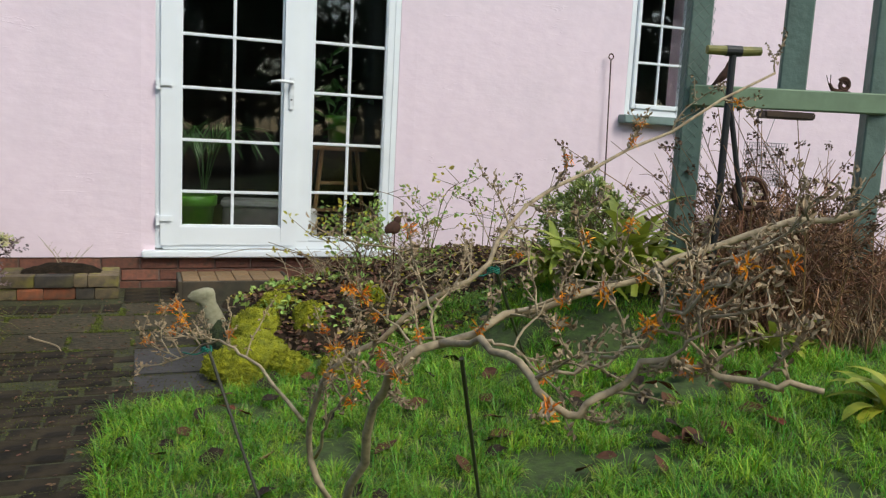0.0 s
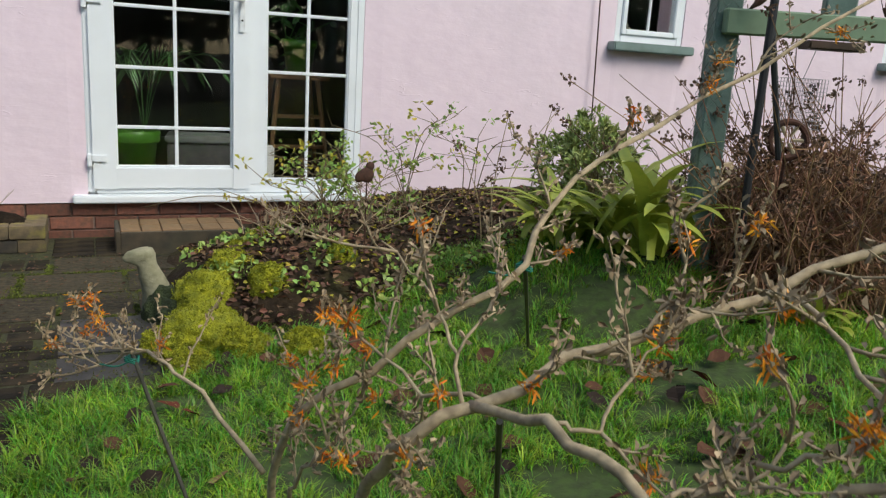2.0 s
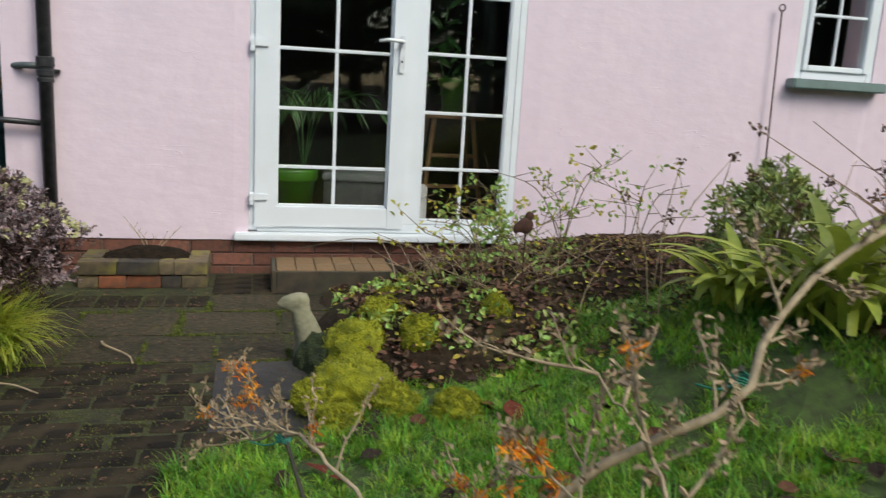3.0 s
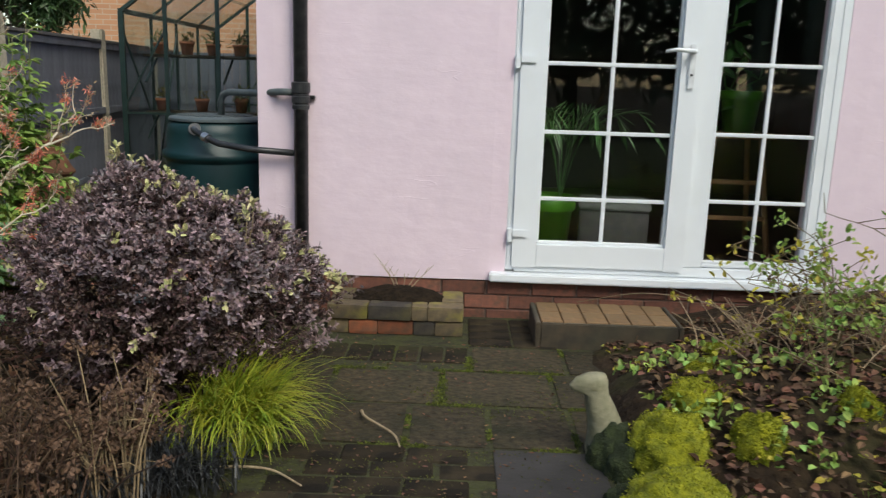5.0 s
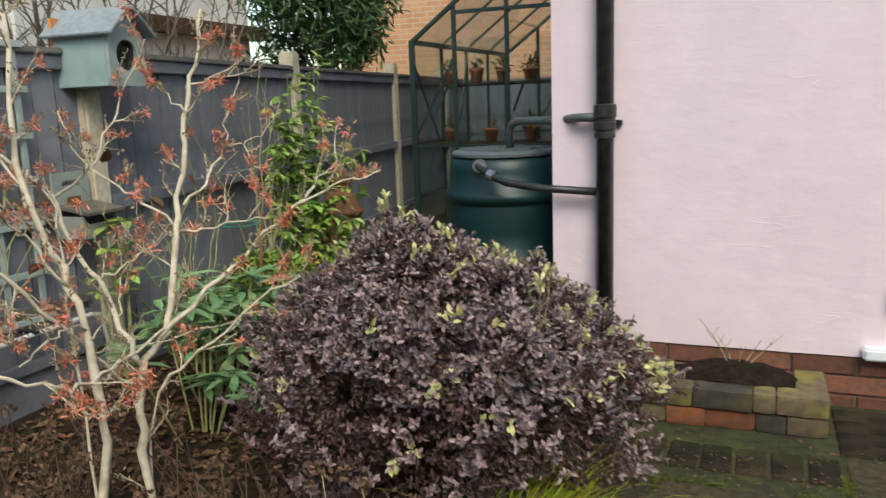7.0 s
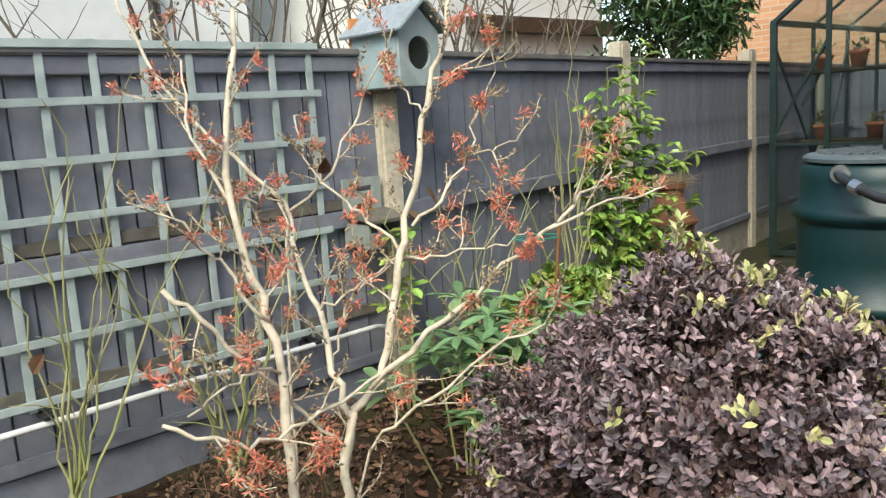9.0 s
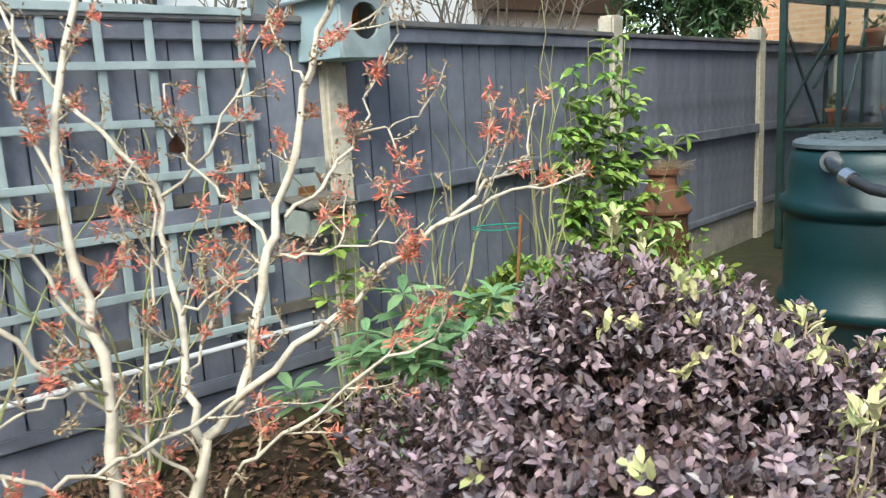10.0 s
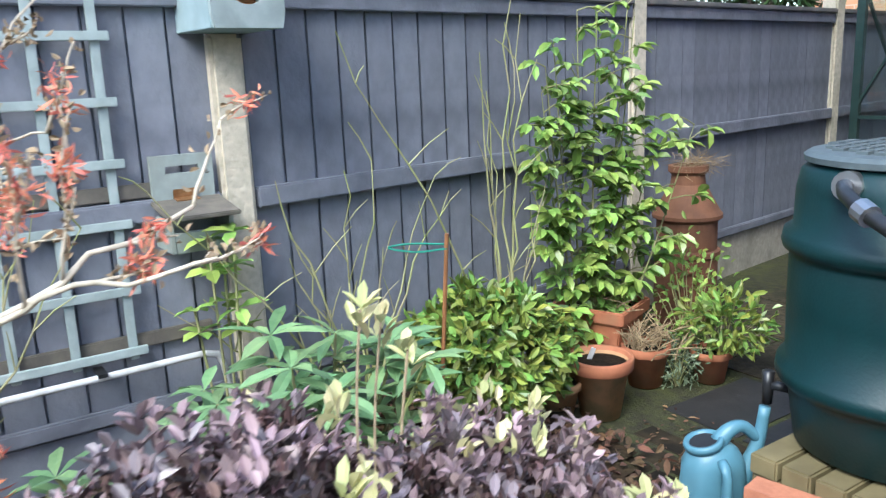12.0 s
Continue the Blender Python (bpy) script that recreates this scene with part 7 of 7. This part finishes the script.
# pot plants
def pot_plant(name, label, at, n, r, h, leaf_len, leaf_w, mat, seed):
    rng = np.random.default_rng(seed)
    t = thing(name, label, "plant", at=at)
    p, d = bush_shell(rng, n, (0, 0, h * 0.45), (r, r, h * 0.6), 0.4, 0.0, 0.7)
    m = len(p)
    leaf_mesh("foliage", p, d + unit(m, rng), unit(m, rng, 1.0), rng.uniform(0.7, 1.2, m) * leaf_len, leaf_w, mat, t)
    bm = bmesh.new()
    for q in p[:30]:
        tube(bm, bezier([(0, 0, -0.03), tuple(q * 0.5), tuple(q)], 5), 0.002, 4)
    part("stemwork", bm, M_GREENSTEM, t)
    return t


M_GREYLEAF = material("grey_green_leaf", (0.15, 0.19, 0.11), (0.11, 0.145, 0.08), 20, 0.6, island=0.4)
pot_plant("pot_plant", "leafy green plant growing in a terracotta pot", (-2.45, 0.90, 0.11), 420, 0.15, 0.20, 0.05, 0.02, M_GLOSSY, 1)
pot_plant("pot_plant", "grey-green trailing herb in a terracotta pot", (-2.52, 0.74, 0.0), 420, 0.075, 0.17, 0.028, 0.008, M_GREYLEAF, 2)
pot_plant("rose_bush", "small pale-leaved rose in front of the chiminea", (-2.66, 0.98, 0.0), 260, 0.15, 0.48, 0.035, 0.018, M_SPRIGLEAF, 3)
dead_stalks("dead_plant", "dry straw-coloured stems in the terracotta pot", (-2.60, 0.66, 0.12), 60, 0.04, 0.10, 51, 0.0, 0.6)
dead_stalks("dead_plant", "dry straw-coloured stems in the square planter", (-2.81, 0.64, 0.23), 40, 0.05, 0.09, 52, 0.0, 0.6)
straw = thing("straw_tuft", "tuft of dry straw in the chiminea's top", "straw", at=(-2.98, 1.38, 0.66))
n = 320
rng = np.random.default_rng(8)
leaf_mesh("straw_cover", rng.normal(size=(n, 3)) * np.array([0.04, 0.05, 0.012]) + np.array([0, 0.02, 0.045]), unit(n, rng) * np.array([1, 1, 0.5]), unit(n, rng), 0.09, 0.002, M_STRAW, straw)

# bare shrubs standing beyond the fence
for k, (hx, hy) in enumerate(((-4.6, 0.6), (-4.9, 2.1), (-4.5, -0.6))):
    S = Shrub("bare_shrub", "bare brown twiggy shrub beyond the fence", (hx, hy, -0.07), M_BARK, 91 + k, 1.0)
    rnd = random.Random(17 + k)
    for _ in range(12):
        x, y = rnd.gauss(0, 0.35), rnd.gauss(0, 0.6)
        S.limb(0.014, 0.005, (hx, hy + y * 0.2, -0.07), (hx + x * 0.5, hy + y * 0.7, 1.2), (hx + x, hy + y * 1.3, 2.2 + rnd.random() * 0.5), n=12)
    S.sprout(0.10, 0.5, 0.005, 1, 0.4)
    part("branchwork", S.bm, M_BARK, S.thing)

# litter on the bed by the fence
bed = bpy.data.objects["fence_bed"]
p = scatter(5200, -2.9, -1.2, -2.6, 0.25, lambda x, y: fence_bed_z(x, y) + 0.012, lambda x, y: x < -1.1 - 0.8 * smoothstep(-0.95, -0.35, y))
leaf_mesh("leaf_litter", p, unit(len(p), rng) * np.array([1, 1, 0.25]), unit(len(p), rng, 2.0), rng.uniform(0.02, 0.055, len(p)), 0.021, M_LITTER, bed, "brown and rust leaf litter")

# ---- planter and step ----
planter = thing("brick_planter", "low planter of mossy old bricks against the wall, filled with soil", "planter", at=(0, 0, 0))
M_OLDBRICK = material("mossy_brick", (0.13, 0.095, 0.05), (0.075, 0.058, 0.036), 25, 0.85, bump=0.5, stain=(0.22, 0.19, 0.03), stain_scale=9, stain_amount=0.8, vary=0.35)
M_REDBRICK = material("worn_red_brick", (0.23, 0.072, 0.030), (0.13, 0.055, 0.03), 25, 0.85, bump=0.4, stain=(0.09, 0.07, 0.04), stain_scale=7, stain_amount=0.7, vary=0.2)


def brick_mesh(name, lx, ly, lz, mat, b=0.004):
    bm = boxes(((0, 0, 0), (lx, ly, lz)))
    bmesh.ops.bevel(bm, geom=list(bm.edges), offset=b, segments=1, affect="EDGES")
    me = bpy.data.meshes.new(name)
    bm.to_mesh(me)
    bm.free()
    me.materials.append(mat)
    return me


def piece(name, me, parent, m):
    ob = new(name, me)
    ob.parent = parent
    ob.matrix_local = m
    return ob


rnd = random.Random(2)
M_DARKBRICK = material("blackened_brick", (0.030, 0.026, 0.022), (0.055, 0.045, 0.032), 25, 0.85, bump=0.5, stain=(0.10, 0.085, 0.03), stain_scale=9, stain_amount=0.6)


def worn_brick(lx, ly, lz, mat, seed, m):
    """One old brick with chipped, uneven faces."""
    bm = boxes(((0, 0, 0), (lx, ly, lz)))
    bmesh.ops.subdivide_edges(bm, edges=list(bm.edges), cuts=4, use_grid_fill=True)
    for v in bm.verts:
        q = v.co * 24 + Vector((seed * 3.7, 0, 0))
        edge = sum(1 for a, b in zip(v.co, (lx, ly, lz)) if a < 1e-5 or a > b - 1e-5)
        mid = Vector((lx / 2, ly / 2, lz / 2))
        v.co += (mid - v.co).normalized() * (0.0018 * (edge - 1) * (1.2 + noise.noise(q * 2)) + 0.003 * noise.noise(q))
    ob = part("brick", bm, mat, planter)
    ob.matrix_local = m
    return ob


for z, y, row in ((-0.004, -0.335, ((0.10, M_OLDBRICK), (0.135, M_REDBRICK), (0.165, M_REDBRICK), (0.10, M_DARKBRICK), (0.13, M_OLDBRICK))), (0.068, -0.345, ((0.19, M_OLDBRICK), (0.20, M_DARKBRICK), (0.075, M_OLDBRICK), (0.165, M_OLDBRICK)))):
    x = -0.86
    for k, (w, mat) in enumerate(row):
        worn_brick(w - 0.001, 0.10, 0.067, mat, k + z * 40, pose(x, y + rnd.uniform(-0.004, 0.004), z, 0, 0, rnd.uniform(-1.2, 1.2)))
        x += w
    for k, x in enumerate((-0.86, -0.332)):
        worn_brick(0.10, 0.205, 0.067, M_OLDBRICK, 9 + k + z * 30, pose(x, -0.237, z))
soil_bm = sheet(-0.78, -0.30, -0.26, -0.02, 0.02, lambda x, y: 0.095 + 0.085 * bump_at(x, y, -0.54, -0.14, 0.27, 0.16, 1.0) + 0.012 * lump(x, y, 0, 22.0) + 0.006 * lump(x, y, 2, 50))
part("planter_soil", soil_bm, M_SOIL, planter, "dark crumbly soil")
n = 300
rng = np.random.default_rng(14)
twigs = thing("bare_twigs", "few bare dead twigs in the brick planter", "twigs", at=(-0.54, -0.13, 0.13))
bm = bmesh.new()
for dx, dy, h in ((-0.13, 0.02, 0.20), (-0.06, 0.03, 0.13), (0.02, 0.0, 0.11), (0.16, 0.03, 0.15), (0.09, 0.05, 0.12), (-0.10, 0.0, 0.16)):
    line = bezier([(0, 0, -0.02), (dx * 0.5 + 0.01, dy, h * 0.5), (dx, dy, h)], 7)
    tube(bm, line, [0.003 * (1 - 0.1 * i) for i in range(7)], 5)
    tube(bm, [line[4], line[4] + Vector((0.02, 0.0, 0.035))], 0.0014, 4)
part("twig_stems", bm, M_TWIG, twigs)

step = thing("door_step", "timber-edged step of brown block pavers below the door", "step", at=(0.105, -0.445, 0.0))
part("front_board", boxes(((0.012, 0.0, -0.01), (0.625, 0.022, 0.112))), M_TIMBER, step, "dark wet timber edging", bevel=0.004)
part("side_board", boxes(((-0.012, -0.002, -0.01), (0.011, 0.335, 0.114))), M_TIMBER, step, bevel=0.004)
part("side_board", boxes(((0.626, -0.002, -0.01), (0.648, 0.335, 0.114))), M_TIMBER, step, bevel=0.004)
part("step_bed", boxes(((0.012, 0.0225, -0.01), (0.625, 0.335, 0.10))), M_SOIL, step)
pv = brick_mesh("paver", 0.098, 0.154, 0.05, M_STEPPAVER)
for k in range(6):
    for j in range(2):
        piece("paver", pv, step, pose(0.014 + k * 0.1015, 0.0235 + j * 0.156, 0.067 + rnd.uniform(-0.002, 0.002)))

# stick and small leaves on the paving
stick = thing("fallen_stick", "short bare stick lying on the paving", "stick", at=(-0.5, -1.38, 0.012))
bm = bmesh.new()
tube(bm, bezier([(-0.085, 0.14, 0), (-0.06, 0.06, 0.012), (0.04, -0.04, 0.004), (0.07, -0.13, 0.002)], 12), [0.006 - 0.0003 * i for i in range(12)], 6)
part("stick_rod", bm, M_TWIG, stick)
stick = thing("fallen_stick", "short bare stick lying on the paving", "stick", at=(-0.85, -1.75, 0.012))
bm = bmesh.new()
tube(bm, bezier([(-0.11, 0.06, 0), (-0.03, 0.05, 0.012), (0.06, 0.05, 0.004), (0.16, -0.03, 0.002)], 12), [0.005 - 0.0002 * i for i in range(12)], 6)
part("stick_rod", bm, M_TWIG, stick)

# ---- bricks of the plinth ----
pb = brick_mesh("brick", 0.216, 0.03, 0.066, M_BRICK, 0.003)
ph = brick_mesh("brick", 0.104, 0.03, 0.066, M_BRICK, 0.003)
for c in range(3):
    x = -1.24 + (0.112 if c % 2 else 0.0)
    if c % 2:
        piece("brick", ph, plinth, pose(-1.24, 0.003, -0.032 + c * 0.0745))
    for k in range(44):
        if x < 8.6:
            piece("brick", pb, plinth, pose(x, 0.003 + rnd.uniform(-0.002, 0.002), -0.032 + c * 0.0745))
        x += 0.2255

# ---- paving ----
patio = structure("patio", boxes(((-2.6, -0.001, -0.0135), (-1.26, 0.001, -0.0125))), M_SOIL, "worn paving of damp slabs and brick pavers", "paving")


def slab(x0, x1, y0, y1, mat=M_SLAB, z=0.0):
    g = 0.001
    bm = boxes(((x0 + g, y0 + g, -0.045), (x1 - g, y1 - g, z)))
    bmesh.ops.bevel(bm, geom=[e for e in bm.edges], offset=0.011, segments=2, affect="EDGES")
    for v in bm.verts:
        v.co.x += 0.007 * lump(v.co.x, v.co.y, 1.0, 9.0)
        v.co.y += 0.007 * lump(v.co.x, v.co.y, 2.0, 9.0)
    return part("slab", bm, mat, patio)


for y0, y1, xs in ((-0.78, -0.48, (-0.20, 0.20, 0.62, 1.04)), (-1.13, -0.78, (-1.62, -1.16, -0.74, -0.31, 0.12, 0.54, 0.96)), (-1.47, -1.13, (-1.70, -1.30, -0.98, -0.70, -0.42, -0.14, 0.15, 0.58))):
    for xa, xb in zip(xs, xs[1:]):
        slab(xa, xb, y0, y1, z=rnd.uniform(-0.004, 0.003))
slab(-0.14, 0.22, -1.88, -1.47, M_SLABDARK)
slab(-0.14, 0.20, -2.12, -1.88, M_SLABDARK, -0.004)
for k in range(4):
    slab(-2.42 + k * 0.30, -2.12 + k * 0.30, 0.53, 0.99, M_SLABDARK, rnd.uniform(-0.004, 0.002))
for j in range(3):
    for k in range(3):
        slab(-3.0 + k * 0.45, -2.55 + k * 0.45, 1.0 + j * 0.45, 1.45 + j * 0.45, M_SLAB, rnd.uniform(-0.004, 0.002))
pm = brick_mesh("paver", 0.200, 0.101, 0.045, M_PAVER, 0.009)
pmv = brick_mesh("paver", 0.101, 0.200, 0.045, M_PAVER, 0.009)
for k in range(8):
    piece("paver", pmv, patio, pose(-1.04 + k * 0.104 + rnd.uniform(-0.003, 0.003), -0.685 + rnd.uniform(-0.004, 0.004), -0.045, rnd.uniform(-1, 1), rnd.uniform(-1, 1), rnd.uniform(-1.5, 1.5)))
for k in range(2):
    for j in range(4):
        piece("paver", pm, patio, pose(-0.205 + k * 0.2, -0.46 + j * 0.104, -0.044, 0, 0, rnd.uniform(-1.5, 1.5)))
for k in range(5):
    for j in range(4):
        piece("paver", pm, patio, pose(0.74 + k * 0.2, -0.46 + j * 0.104, -0.044, 0, 0, rnd.uniform(-1.5, 1.5)))
row = 0
y = -1.577
while y > -4.3:
    x = -1.22 + (0.1 if row % 2 else 0.0)
    while x < 0.0:
        if not (x + 0.2 > -0.10 and y > -2.10) and x + 0.2 < lawn_edge(y) + 0.12 and x > -1.0 - 0.2 * lump(x, y, 0, 2):
            piece("paver", pm, patio, pose(x + rnd.uniform(-0.004, 0.004), y + rnd.uniform(-0.004, 0.004), -0.047 + rnd.uniform(-0.004, 0.004), rnd.uniform(-1.5, 1.5), rnd.uniform(-1, 1), rnd.uniform(-2, 2)))
        x += 0.203
    y -= 0.104
    row += 1
row = 0
y = 0.42
while y > -0.62:
    x = -2.46 + (0.1 if row % 2 else 0.0)
    while x < -1.42:
        if x > -2.46 + 0.25 * smoothstep(0.2, -0.4, y) + 0.5 * smoothstep(-0.2, -0.6, y):
            piece("paver", pm, patio, pose(x + rnd.uniform(-0.004, 0.004), y + rnd.uniform(-0.004, 0.004), -0.047 + rnd.uniform(-0.004, 0.004), rnd.uniform(-1.5, 1.5), rnd.uniform(-1, 1), rnd.uniform(-2, 2)))
        x += 0.203
    y -= 0.104
    row += 1
# moss and litter in the joints
M_JOINTMOSS = material("joint_moss", (0.11, 0.12, 0.02), (0.06, 0.07, 0.015), 30, 0.95, island=0.4)
rng = np.random.default_rng(44)
p = scatter(15000, -1.2, 0.3, -3.4, -0.45, lambda x, y: -0.003, lambda x, y: lump(x, y, 3.0, 4.0) > (0.12 if y > -1.48 else -0.12))
leaf_mesh("joint_moss", p, unit(len(p), rng, 0.6), unit(len(p), rng), 0.008, 0.005, M_JOINTMOSS, patio, "moss in the paving joints")
# brighter moss lining the slab joints in broken patches
P = []
SLABROWS = ((-0.78, -0.48, (-0.20, 0.20, 0.62)), (-1.13, -0.78, (-1.16, -0.74, -0.31, 0.12, 0.54)), (-1.47, -1.13, (-0.98, -0.70, -0.42, -0.14, 0.15, 0.58)))
for y0, y1, xs in SLABROWS:
    lines = [((-1.2, y0), (0.6, y0), 2600)] + [((x, y0), (x, y1), 620) for x in xs]
    for (xa, ya), (xb, yb), m in lines:
        for u in rng.random(m):
            x, y = xa + (xb - xa) * u, ya + (yb - ya) * u
            q = lump(x, y, 8.0, 5.0)
            if q > 0.10:
                s = 0.003 + 0.020 * min(1.0, q - 0.05)
                P.append((x + rng.normal() * s, y + rng.normal() * s, 0.0005 - 0.004 * rng.random()))
m = len(P)
leaf_mesh("joint_moss", P, unit(m, rng, 0.5), unit(m, rng), rng.uniform(0.005, 0.011, m), 0.005, material("bright_joint_moss", (0.12, 0.145, 0.016), (0.06, 0.075, 0.012), 30, 0.95, island=0.5), patio, "green moss along the slab joints")
p = scatter(1100, -1.2, 0.3, -3.2, -0.4, lambda x, y: 0.004)
leaf_mesh("leaf_crumbs", p, unit(len(p), rng) * np.array([1, 1, 0.1]), unit(len(p), rng, 3.0), rng.uniform(0.008, 0.022, len(p)), 0.008, M_LITTER, patio, "crumbs of dead leaf on the paving")
p = scatter(500, -2.4, -1.4, -0.6, 0.6, lambda x, y: 0.004)
leaf_mesh("leaf_crumbs", p, unit(len(p), rng) * np.array([1, 1, 0.1]), unit(len(p), rng, 3.0), rng.uniform(0.01, 0.03, len(p)), 0.01, M_LITTER, patio, "crumbs of dead leaf on the paving")
